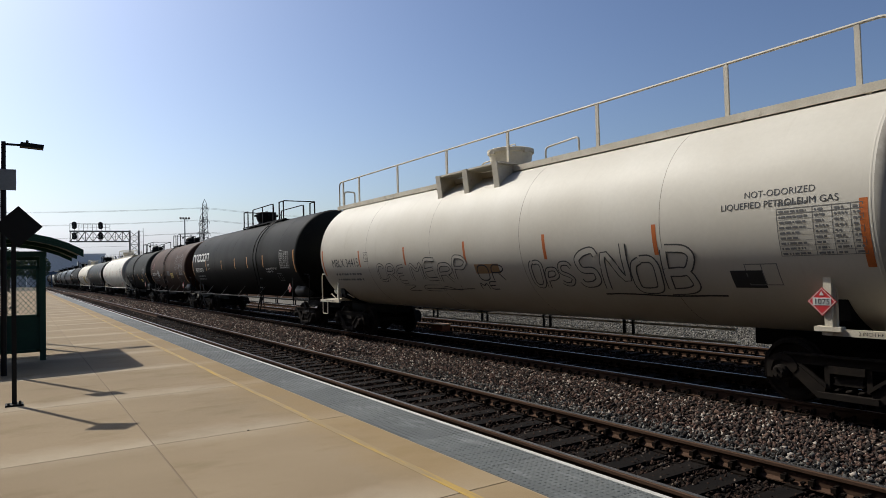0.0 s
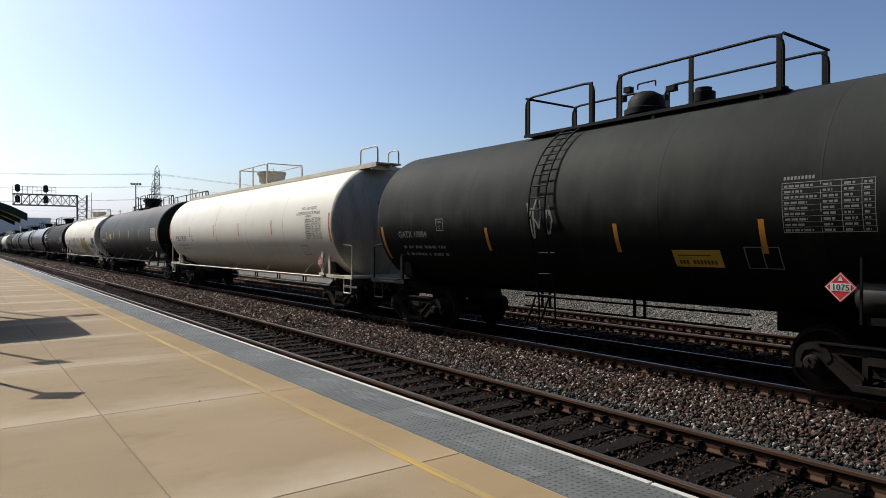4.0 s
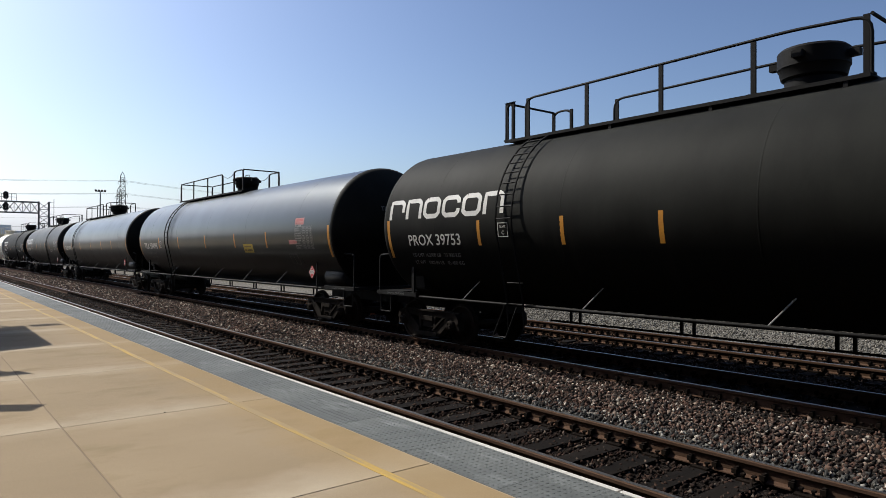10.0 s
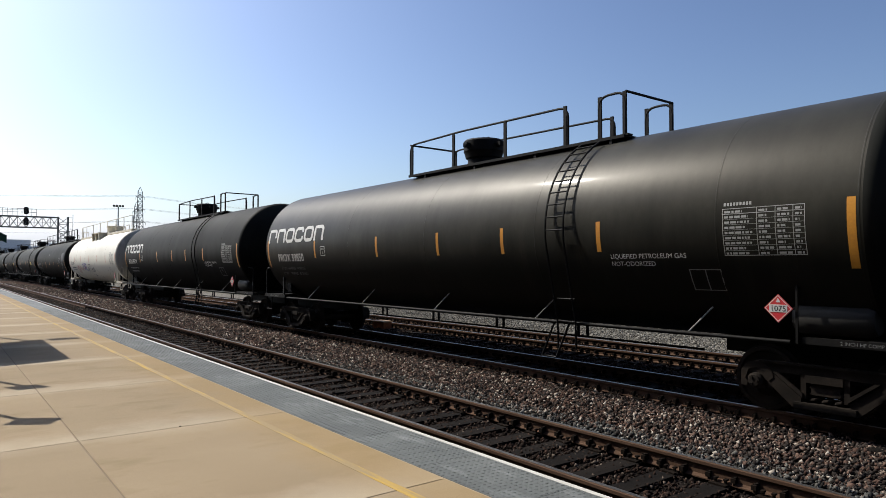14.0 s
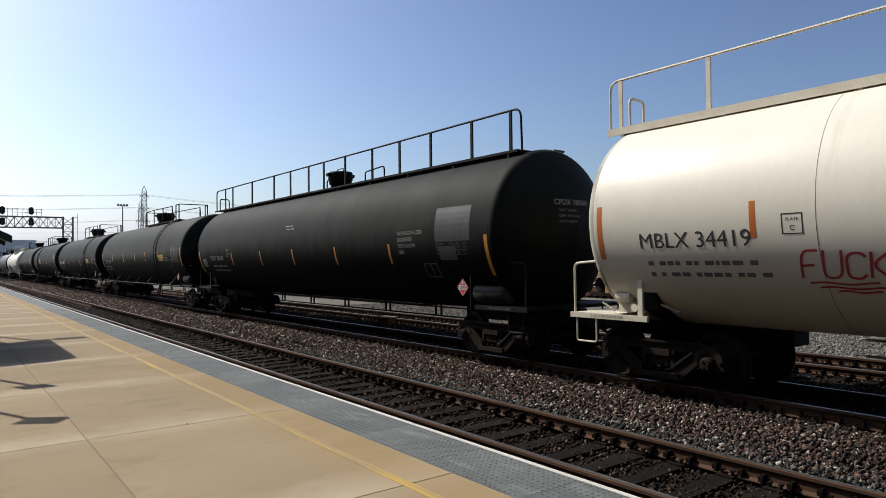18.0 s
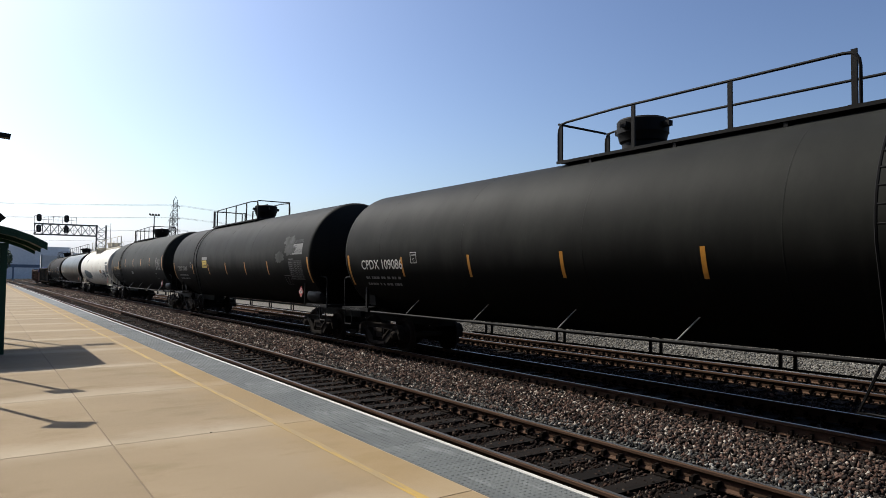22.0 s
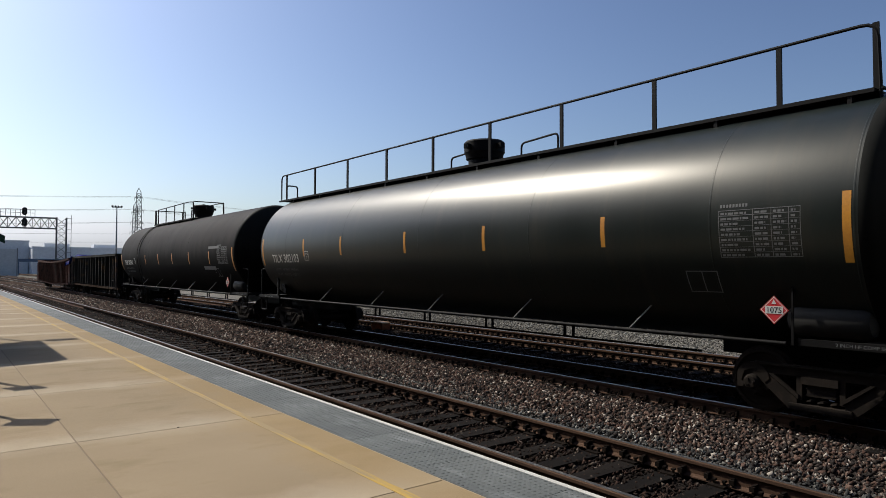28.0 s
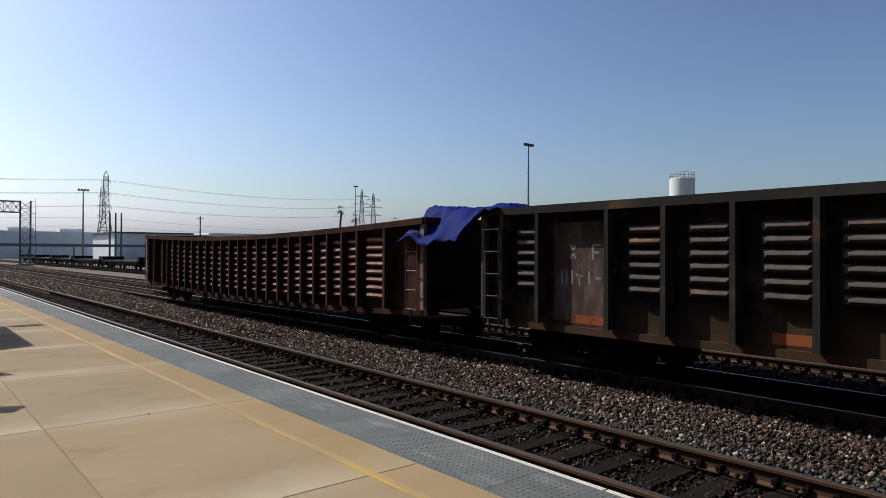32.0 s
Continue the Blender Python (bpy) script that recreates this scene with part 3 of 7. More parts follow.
def loop(pts, rad=0.12):
    """A bar's line with its inner corners rounded."""
    out = [Vector(pts[0])]
    for i in range(1, len(pts) - 1):
        out += bent(pts[i - 1], pts[i], (*pts[i + 1], rad))
    return out + [Vector(pts[-1])]


GLYPHS = {}


def glyphs(text, size):
    """Vertices and faces of a line of writing, from its left end on the base line, and its width."""
    if (text, size) not in GLYPHS:
        cu = bpy.data.curves.new("writing", "FONT")
        cu.body, cu.size, cu.resolution_u = text, size, 3
        if not set(text) & set("MWN"):
            cu.offset = size * 0.010     # heavier strokes
        ob = bpy.data.objects.new("writing", cu)
        me = bpy.data.meshes.new_from_object(ob)
        if size > 0.1:                # cut across, so that tall strokes can follow a round shell
            b = bmesh.new()
            b.from_mesh(me)
            for k in range(1, 8):
                bmesh.ops.bisect_plane(b, geom=b.verts[:] + b.edges[:] + b.faces[:], plane_co=(0, size * 0.1 * k, 0), plane_no=(0, 1, 0))
            b.to_mesh(me)
            b.free()
        GLYPHS[text, size] = ([tuple(v.co) for v in me.vertices], [tuple(p.vertices) for p in me.polygons], max([v.co.x for v in me.vertices] + [0]))
        bpy.data.objects.remove(ob)
        bpy.data.meshes.remove(me)
        bpy.data.curves.remove(cu)
    return GLYPHS[text, size]


# ---- the train ----
def shift(t):
    """How far the train has rolled towards -y since the start."""
    return 14.2164 * t - 0.01509 * t * t - 0.0002588 * t ** 3


ROLLING = []      # (thing, y of its middle at the start)
WHEELSETS = []
TANK_R, TANK_Z = 1.75, 2.715
_shared = {}


def shared(key, build):
    if key not in _shared:
        _shared[key] = build()
    return _shared[key]


def skin(y, s, lift=0.01, side=-1):
    """A point on a tank's flank: along y, s metres of arc above its middle line."""
    r = TANK_R
    lift *= 0.25
    return (side * (r + lift) * math.cos(s / r), y, TANK_Z + (r + lift) * math.sin(s / r))


def skin_patch(y0, y1, s0, s1, lift=0.008, n=6):
    sh = Shape()
    vs = [skin(y, s0 + (s1 - s0) * i / n, lift) for i in range(n + 1) for y in (y0, y1)]
    return sh.add(vs, [(2 * i, 2 * i + 1, 2 * i + 3, 2 * i + 2) for i in range(n)])


def skin_text(text, y, s, size, lift=0.014):
    """Writing on the flank that starts at y and runs towards -y."""
    vs, fs, w = glyphs(text, size)
    return Shape().add([skin(y - p[0], s + p[1], lift) for p in vs], fs)


def skin_bars(y, s, widths, h):
    sh = Shape()
    for w, gap in widths:
        q = skin_patch(y, y - w, s, s + h, 0.012, 1)
        sh.add(q.v, q.f)
        y -= w + gap
    return sh


def skin_stroke(pts, width, lift=0.013):
    """A sprayed line through points (y, s)."""
    sh, vs = Shape(), []
    for i, (y, s) in enumerate(pts):
        a, b = pts[max(0, i - 1)], pts[min(len(pts) - 1, i + 1)]
        d = Vector((b[0] - a[0], b[1] - a[1]))
        d = d.normalized() if d.length > 1e-6 else Vector((1, 0))
        for k in (-1, 1):
            vs.append(skin(y - d.y * width * k / 2, s + d.x * width * k / 2, lift))
    return sh.add(vs, [(2 * i, 2 * i + 1, 2 * i + 3, 2 * i + 2) for i in range(len(pts) - 1)])


def scrawl(seed, y0, y1, s0, s1, letters, width=0.035):
    """Looping tags that nobody can read."""
    rnd, sh = random.Random(seed), Shape()
    step = (y0 - y1) / letters
    for k in range(letters):
        cy, pts = y0 - (k + 0.5) * step, []
        a, turn = rnd.uniform(0, 6), rnd.choice((-1, 1))
        ry, rs = step * rnd.uniform(0.42, 0.68), (s1 - s0) * rnd.uniform(0.30, 0.5)
        long_ = rnd.uniform(4.2, 8.2)
        tail = rnd.uniform(-0.5, 0.5)
        for i in range(22):
            f = i / 21
            w = a + turn * long_ * f
            grow = 0.65 + 0.35 * math.sin(2.3 * f * math.pi + a)
            pts.append((cy + ry * grow * math.cos(w) + tail * step * (f - 0.5), (s0 + s1) / 2 + rs * (grow * math.sin(w) + 0.25 * math.sin(3 * w + a))))
        q = skin_stroke(pts, width, 0.012 + 0.001 * (k % 4))
        sh.add(q.v, q.f)
    return sh


def skin_blob(seed, y, s, ry, rs, lift):
    """A sprayed patch with a ragged outline."""
    rnd, n = random.Random(seed), 28
    off = [1 + rnd.uniform(-0.22, 0.22) for _ in range(n)]
    sh, vs, fs = Shape(), [], []
    for k in range(5):
        for i in range(n):
            a = 2 * math.pi * i / n
            q = (k + 0.02) / 4.02 * (1 if k < 3 else off[i] if k == 4 else (1 + off[i]) / 2)
            vs.append(skin(y + ry * q * math.cos(a), s + rs * q * math.sin(a), lift))
    fs = [(k * n + i, k * n + (i + 1) % n, (k + 1) * n + (i + 1) % n, (k + 1) * n + i) for k in range(4) for i in range(n)]
    return sh.add(vs, fs + [tuple(range(n))])


STROKES = {"A": "002640 1232", "B": "0006 0636453303 0333413000", "C": "4536160501103041", "D": "0006 062644422000", "E": "46060040 0333", "F": "460600 0333", "G": "45361605011030414323", "H": "0006 4046 0343", "I": "2026", "J": "4641301001", "K": "0006 460340", "L": "060040", "M": "0006234640", "N": "00064046", "O": "160501103041453616", "P": "00063645443303", "R": "00063645443303 2340", "S": "453616050413334241301001", "T": "0646 2026", "U": "060110304146", "V": "062046", "W": "0610233046", "X": "0046 0640", "Y": "062346 2320", "Z": "06460040", "-": "0333", ".": "1112", "!": "2622 2120", "e": "02424334140301103041", "a": "4334140301103041 4440", "m": "0004 03142320 23344340"}


def lettering(text, y, s, wide, high, seed, slant=0.1, rough=0.06):
    """Lines of hand-drawn letters along a flank, as lists of (y, s)."""
    rnd, out = random.Random(seed), []
    step = wide / max(1, len(text))
    for k, ch in enumerate(text):
        lift, big = rnd.uniform(-rough, rough) * high, high * rnd.uniform(1 - 1.5 * rough, 1 + 1.5 * rough)
        for line in STROKES.get(ch, "").split():
            pts = [(int(line[i]) / 4 * 0.78 + rnd.uniform(-rough, rough) * 0.5, int(line[i + 1]) / 6 + rnd.uniform(-rough, rough) * 0.4) for i in range(0, len(line), 2)]
            for _ in range(2):
                cut = [pts[0]]
                for a, b in zip(pts, pts[1:]):
                    cut += [(a[0] * 0.78 + b[0] * 0.22, a[1] * 0.78 + b[1] * 0.22), (a[0] * 0.22 + b[0] * 0.78, a[1] * 0.22 + b[1] * 0.78)]
                pts = cut + [pts[-1]]
            out.append([(y - step * (k + 0.1 + u) - slant * v * high, s + lift + v * big) for u, v in pts])
    return out


def spray_lines(lines, width, lift=0.014):
    sh = Shape()
    for i, line in enumerate(lines):
        q = skin_stroke(line, width, lift + 0.0006 * (i % 7))
        sh.add(q.v, q.f)
    return sh


def skin_logo(y, s, h, car):
    """Six heavy rounded outline shapes in a row."""
    wide, bow, ch = 0.92, 0.36, 0.17
    ring = [(ch, 1), (0, 1 - ch), (0, ch), (ch, 0), (wide - ch, 0), (wide, ch), (wide, 1 - ch), (wide - ch, 1), (ch, 1)]
    arch = [(0, -0.09), (0, 1), (wide - ch, 1), (wide, 1 - ch), (wide, bow - 0.02)]
    span = [(0, -0.09), (0, 1), (wide - ch, 1), (wide, 1 - ch), (wide, -0.09)]
    hook = [(wide, 0.66), (wide, 1 - ch), (wide - ch, 1), (ch, 1), (0, 1 - ch), (0, ch), (ch, 0), (wide - ch, 0), (wide, ch), (wide, 0.34)]
    for i, lines in enumerate(((arch,), (span,), (ring,), (hook,), (ring,), (span,))):
        sh, x = Shape(), 0.1 + i * 1.235
        for j, line in enumerate(lines):
            fine = [(a[0] + (b[0] - a[0]) * k / 3, a[1] + (b[1] - a[1]) * k / 3) for a, b in zip(line, line[1:]) for k in range(3)] + [line[-1]]
            q = skin_stroke([(y - (x + u) * h * 1.12, s + (0.1 + v * 0.8) * h) for u, v in fine], h * 0.215, 0.012 + 0.001 * j)
            sh.add(q.v, q.f)
        part("company_mark", sh, "chalk", car)


# -- parts that all cars share --
def sideframe_mesh():
    """A cast truck side: arched top chord, sloping legs, spring seat and pedestal jaws."""
    sh = Shape()
    th = 0.16
    top = [(-1.08, 0.62), (-1.02, 0.70), (-0.7, 0.74), (0.7, 0.74), (1.02, 0.70), (1.08, 0.62), (1.08, 0.50), (0.95, 0.56), (0.62, 0.60), (-0.62, 0.60), (-0.95, 0.56), (-1.08, 0.50)]
    sh.prism(top, "x", -th / 2, th / 2)
    for k in (-1, 1):
        sh.prism([(k * 0.92, 0.60), (k * 0.70, 0.60), (k * 0.30, 0.30), (k * 0.30, 0.16), (k * 0.42, 0.16)], "x", -th / 2 - 0.01, th / 2 + 0.01)
        sh.prism([(k * 1.08, 0.62), (k * 1.14, 0.52), (k * 1.14, 0.36), (k * 1.05, 0.36), (k * 1.02, 0.56)], "x", -th / 2, th / 2)
        sh.prism([(k * 0.76, 0.58), (k * 0.70, 0.58), (k * 0.68, 0.36), (k * 0.75, 0.36)], "x", -th / 2, th / 2)
        sh.box(0, k * 0.27, 0.45, th, 0.07, 0.32)
    sh.box(0, 0, 0.20, th + 0.10, 0.78, 0.08)
    for k in (-1, 1):
        sh.prism([(k * 0.90 + 0.235 * math.cos(a), 0.52 + 0.215 * math.sin(a)) for a in [i * math.pi / 9 for i in range(10)]] + [(k * 0.90 - 0.17, 0.46), (k * 0.90 - 0.12, 0.60), (k * 0.90, 0.645), (k * 0.90 + 0.12, 0.60), (k * 0.90 + 0.17, 0.46)], "x", -th / 2 - 0.02, th / 2 + 0.02)
        sh.prism([(k * 0.66, 0.60), (k * 0.60, 0.60), (k * 0.27, 0.36), (k * 0.27, 0.30)], "x", -th / 2 - 0.04, -th / 2)
    sh.box(-th / 2 - 0.015, 0, 0.735, 0.05, 1.7, 0.03)
    sh.box(-th / 2 - 0.015, 0, 0.165, 0.05, 0.8, 0.03)
    sh.box(0, 0, 0.56, th + 0.06, 0.46, 0.10)
    return sh.mesh("sideframe", MATS["truck"], 30)


def spring_mesh():
    sh = Shape()
    sh.tube([(0.05 * math.cos(a * 0.9), 0.055 * math.sin(a * 0.9), 0.24 + a * 0.0125) for a in range(0, 22)], 0.018, 6)
    return sh.mesh("spring", MATS["truck"], 40)


def wheelset_mesh():
    """Axle with two flanged, dished wheels."""
    sh = Shape()
    sh.lathe([(-0.98, 0.07), (0.98, 0.07)], "x", 12)
    for k in (-1, 1):
        rim = [(k * 0.68, 0.12), (k * 0.66, 0.28), (k * 0.685, 0.40), (k * 0.672, 0.455), (k * 0.685, 0.485), (k * 0.71, 0.485), (k * 0.72, 0.457), (k * 0.80, 0.45), (k * 0.805, 0.40), (k * 0.77, 0.38), (k * 0.735, 0.27), (k * 0.78, 0.15), (k * 0.82, 0.12)]
        sh.lathe(rim, "x", 28)
        for j in range(4):
            a = j * math.pi / 2 + 0.4
            sh.box(k * 0.775, 0.26 * math.cos(a), 0.26 * math.sin(a), 0.02, 0.06, 0.06)
    return sh.mesh("wheelset", MATS["wheel"], 35)


def bearing_mesh():
    sh = Shape().lathe([(0.0, 0.11), (0.11, 0.11), (0.13, 0.085), (0.15, 0.08), (0.155, 0.0)], "x", 14)
    for j in range(3):
        a = j * 2.094
        sh.box(0.155, 0.05 * math.cos(a), 0.05 * math.sin(a), 0.03, 0.03, 0.03)
    return sh.mesh("bearing_cap", MATS["truck"], 35)


def truck(car, y):
    for k in (-1, 1):
        me = shared("sideframe", sideframe_mesh)
        f = part("sideframe", me, None, car, at=(k * 0.99, y, 0))
        for o in (-0.16, 0.0, 0.16):
            part("spring", shared("spring", spring_mesh), None, f, at=(0, o, 0))
        for j in (-1, 1):
            c = part("bearing_cap", shared("bearing", bearing_mesh), None, f, at=(k * 0.04, j * 0.90, 0.457))
            if k < 0:
                c.rotation_euler = (0, 0, math.pi)
    part("bolster", shared("bolster", lambda: Shape().box(0, 0, 0.46, 2.1, 0.36, 0.22).box(0, 0, 0.66, 0.7, 0.5, 0.16).mesh("bolster", MATS["truck"])), None, car, at=(0, y, 0))
    for j in (-1, 1):
        w = part("wheelset", shared("wheelset", wheelset_mesh), None, car)
        w.matrix_parent_inverse = Matrix.Translation((0, y + j * 0.90, 0.457))
        WHEELSETS.append(w)
        part("brake_beam", shared("brake_beam", lambda: Shape().box(0, 0, 0.33, 1.7, 0.08, 0.10).box(-0.75, 0, 0.36, 0.1, 0.14, 0.3).box(0.75, 0, 0.36, 0.1, 0.14, 0.3).mesh("brake_beam", MATS["truck"])), None, car, at=(0, y + j * 0.36, 0))


def coupler(car, y, d):
    sh = Shape().box(0, y - d * 0.35, 0.86, 0.20, 0.8, 0.22)
    sh.prism([(-0.18, y - d * 0.05), (-0.20, y + d * 0.16), (-0.05, y + d * 0.24), (0.02, y + d * 0.1), (0.16, y + d * 0.2), (0.2, y + d * 0.02), (0.1, y - d * 0.08)], "z", 0.72, 1.0)
    part("coupler", sh, "truck", car)
    hose = Shape().tube([(0.3, y - d * 0.4, 0.8), (0.32, y - d * 0.1, 0.62), (0.28, y + d * 0.1, 0.42), (0.18, y + d * 0.28, 0.36)], 0.028, 6)
    part("brake_hose", hose, "iron", car, smooth=40)


def diamond(car, x, y, z, facing="x", text="1075"):
    """A red hazard placard on a small stand."""
    a = 0.19
    if facing == "x":
        base = Shape().prism([(y, z - a), (y + a, z), (y, z + a), (y - a, z)], "x", x, x - 0.012)
    else:
        base = Shape().prism([(x, z - a), (x + a, z), (x, z + a), (x - a, z)], "y", y, y - 0.012)
    p = part("hazard_placard", base, "placard", car, "red diamond hazard placard reading 1075")
    vs, fs, w = glyphs(text, 0.105)
    rim = Shape()
    for i in range(4):
        c, d2 = ((0, -1), (1, 0), (0, 1), (-1, 0))[i], ((1, 0), (0, 1), (-1, 0), (0, -1))[i]
        k = a * 0.93
        q = [(c[0] * k, c[1] * k), (d2[0] * k, d2[1] * k), (d2[0] * k * 0.93, d2[1] * k * 0.93), (c[0] * k * 0.93, c[1] * k * 0.93)]
        rim.add([(x - 0.015, y - u, z + v) if facing == "x" else (x + u, y - 0.015, z + v) for u, v in q], [(0, 1, 2, 3)])
    if facing == "x":
        plate = Shape().box(x - 0.014, y, z, 0.006, 0.235, 0.10)
        txt = Shape().add([(x - 0.02, y + w / 2 - g[0], z - 0.036 + g[1]) for g in vs], fs)
        flame = Shape().prism([(y - 0.03, z + 0.08), (y, z + 0.14), (y + 0.03, z + 0.08)], "x", x - 0.013, x - 0.018)
    else:
        plate = Shape().box(x, y - 0.014, z, 0.30, 0.006, 0.105)
        txt = Shape().add([(x - w / 2 + g[0], y - 0.02, z - 0.036 + g[1]) for g in vs], fs)
        flame = Shape().prism([(x - 0.03, z + 0.08), (x, z + 0.14), (x + 0.03, z + 0.08)], "y", y - 0.013, y - 0.018)
    part("number_plate", plate, "chalk", p)
    part("placard_border", rim, "chalk", p)
    part("placard_number", txt, "ink", p)
    part("placard_symbol", flame, "chalk", p)


def top_fittings(car, spec, iron):
    """Valve housing, its platform and railings on top of the tank."""
    d, kind = spec["dome"], spec["top"]
    tz = TANK_Z + TANK_R
    hx = 0.72
    bz = TANK_Z + math.sqrt(TANK_R ** 2 - hx ** 2)        # where the platform's edge meets the shell
    if spec.get("small_dome"):
        part("vent_valve", Shape().lathe([(-0.1, 0.12), (0.14, 0.12), (0.16, 0.20), (0.34, 0.20), (0.36, 0.14), (0.42, 0.14), (0.43, 0.0)], "z", 12, (0.2, d - 1.05, tz)), iron, car, smooth=40)
    bowl_rows = [(-0.1, 0.34), (0.06, 0.34), (0.08, 0.41), (0.18, 0.41), (0.20, 0.35), (0.34, 0.335), (0.44, 0.27), (0.51, 0.15), (0.535, 0.0)] if spec.get("small_dome") else [(-0.12, 0.44), (0.10, 0.44), (0.13, 0.50), (0.30, 0.52), (0.46, 0.55), (0.47, 0.59), (0.56, 0.59), (0.58, 0.54), (0.60, 0.0)] if not spec.get("bowl", 1) else [(-0.12, 0.46), (0.02, 0.46), (0.06, 0.39), (0.18, 0.39), (0.21, 0.44), (0.34, 0.47), (0.36, 0.49), (0.60, 0.49), (0.64, 0.45), (0.66, 0.0)]
    dk = spec.get("dome_k", 1.0)
    dome = Shape().lathe([(h_ * (1.0 if dk == 1 else 0.92), r_ * dk) for h_, r_ in bowl_rows], "z", 22, (0, d, tz))
    house = part("valve_housing", dome, spec.get("housing", iron), car, "round valve housing on top of the tank", 40)
    for lx, ly in ((-0.53, 0), (0.53, 0), (0, 0.56), (0, -0.56)):
        part("housing_latch", Shape().box(lx * dk, d + ly * dk, tz + 0.48, 0.12, 0.14, 0.10), iron, house)
    part("lid_handle", Shape().tube(loop([(0, d - 0.2, tz + 0.60), (0, d - 0.2, tz + 0.70), (0, d + 0.2, tz + 0.70), (0, d + 0.2, tz + 0.60)], 0.04), 0.016, 6), iron, house)

    def post(x, y, h=None):
        h = h or (0.89 if kind == "full" else 0.80)
        part("railing_post", shared(("post", iron, round(h, 2)), lambda: Shape().box(0, 0, h / 2, 0.035, 0.075, h).box(0.05, 0, 0.02, 0.14, 0.16, 0.03).mesh("railing_post", MATS[iron])), None, car, at=(x, y, bz + 0.1))

    def rail(pts, r=0.024):
        part("railing_bar", Shape().tube(pts, r, 7), iron, car, smooth=50)

    def walkboard(x0, x1, y0, y1, z):
        sh = Shape()
        sh.box((x0 + x1) / 2, (y0 + y1) / 2, z, x1 - x0, abs(y1 - y0), 0.03)
        for x in (x0, x1):
            tall_ = 0.13 if iron == "ironw" and x == x0 else 0.055
            sh.box(x, (y0 + y1) / 2, z + 0.018 - tall_ / 2, 0.03, abs(y1 - y0), tall_)
        part("running_board", sh, iron, car)
        y = min(y0, y1) + 0.3
        while y < max(y0, y1):
            part("board_bracket", shared(("bracket", iron), lambda: Shape().prism([(0, 0), (0.5, 0.0), (0.5, 0.10), (0, 0.14)], "y", -0.03, 0.03).mesh("board_bracket", MATS[iron])), None, car, at=(x0, y, z - 0.17))
            y += 1.9
    tall = 0.89 if kind == "full" else 0.80
    th = bz + 0.1 + tall
    half = spec["half"]
    if kind == "full":
        y0, y1 = half + spec.get("rail_front", 0.42), -half + 0.12
        walkboard(-hx - 0.08, -hx + 0.42, y0, y1, bz + 0.10)
        n = spec.get("posts", 8)
        for y in spec.get("postlist") or [y0 - 0.15 + (y1 - y0 + 0.3) * i / (n - 1) for i in range(n)]:
            post(-hx, y)
        rail(loop([(-hx, y0, bz + 0.08), (-hx, y0, th), (-hx, y1 - 0.02, th), (-hx, y1 - 0.05, bz - 0.05)], 0.2))
        rail(loop([(-hx, y0 - 0.42, bz + 0.1), (-hx, y0 - 0.42, bz + 0.62), (-hx + 0.4, y0 - 0.42, bz + 0.62), (-hx + 0.4, y0 - 0.42, bz + 0.1)], 0.1))
        rail(loop([(0.5, d + 1.9, tz), (0.5, d + 1.9, tz + 0.55), (0.5, d + 0.75, tz + 0.62), (0.5, d + 0.75, tz + 0.05)], 0.12))
        rail(loop([(0.5, d - 0.75, tz), (0.5, d - 0.75, tz + 0.55), (0.5, d - 1.9, tz + 0.62), (0.5, d - 1.9, tz + 0.05)], 0.12))
        if spec.get("gusset"):
            for y in (d + 1.35, d + 0.15, d - 1.05):
                part("board_gusset", Shape().prism([(-hx - 0.60, bz + 0.16), (-hx + 0.4, bz + 0.16), (-hx + 0.2, bz + 0.02), (-hx - 0.45, bz - 0.44), (-hx - 0.52, bz - 0.40)], "y", y - 0.02, y + 0.02), iron, car)
                part("gusset_flange", Shape().box(-hx - 0.575, y, bz - 0.115, 0.03, 0.20, 0.60, (0, -7, 0)), iron, car)
            part("side_platform", Shape().box(-hx - 0.32, d + 0.15, bz + 0.16, 0.55, 2.7, 0.04), iron, car)
            part("housing_seat", Shape().box(0, d, tz + 0.02, 1.1, 1.3, 0.12), iron, car)
    else:
        a, b = spec["box"]
        near = spec.get("near_end", b)
        walkboard(-hx - 0.05, -hx + 0.45, a, near, bz + 0.10)
        walkboard(hx - 0.45, hx + 0.05, a, b, bz + 0.10)
        gap = spec.get("gap")
        cages = spec.get("cages") or ([(a, b)] if gap is None else [(a, gap + 0.35), (gap - 0.2, b)])
        for x in (-hx, hx):
            for y0, y1 in spec.get("far_cages", cages) if x > 0 else cages:
                n = max(2, int((y0 - y1) / 1.45) + 1)
                for i in range(n):
                    if x < 0 or i in (0, n - 1):
                        post(x, y0 + (y1 - y0) * (i + (0.04 if i == 0 else -0.04 if i == n - 1 else 0)) / (n - 1))
                if y0 - y1 > 3.4 and y1 < d < y0:
                    rail(loop([(x, y0, bz + 0.1), (x, y0, th), (x, d, th + 0.03), (x, y1, th - 0.03), (x, y1, bz + 0.1)], 0.22))
                else:
                    rail(loop([(x, y0, bz + 0.1), (x, y0, th), (x, y1, th), (x, y1, bz + 0.1)], 0.22))
            for (_, y1), (y0, _) in zip(cages, cages[1:]) if spec.get("chain") else ():
                sag = [(x, y1 + (y0 - y1) * i / 8, th - 0.06 - 0.14 * (1 - (2 * i / 8 - 1) ** 2)) for i in range(9)]
                part("gate_chain", Shape().tube(sag, 0.011, 5), iron, car)
        rail([(-hx, a, th), (hx, a, th)])
        rail([(-hx, near, th), (hx, b, th)])
        if kind == "half":
            far = spec.get("longrail")
            bx = hx - 0.42 if far else -hx - 0.05          # the board's near edge
            walkboard(bx, bx + 0.5, b, -half - 0.95, bz + 0.10)
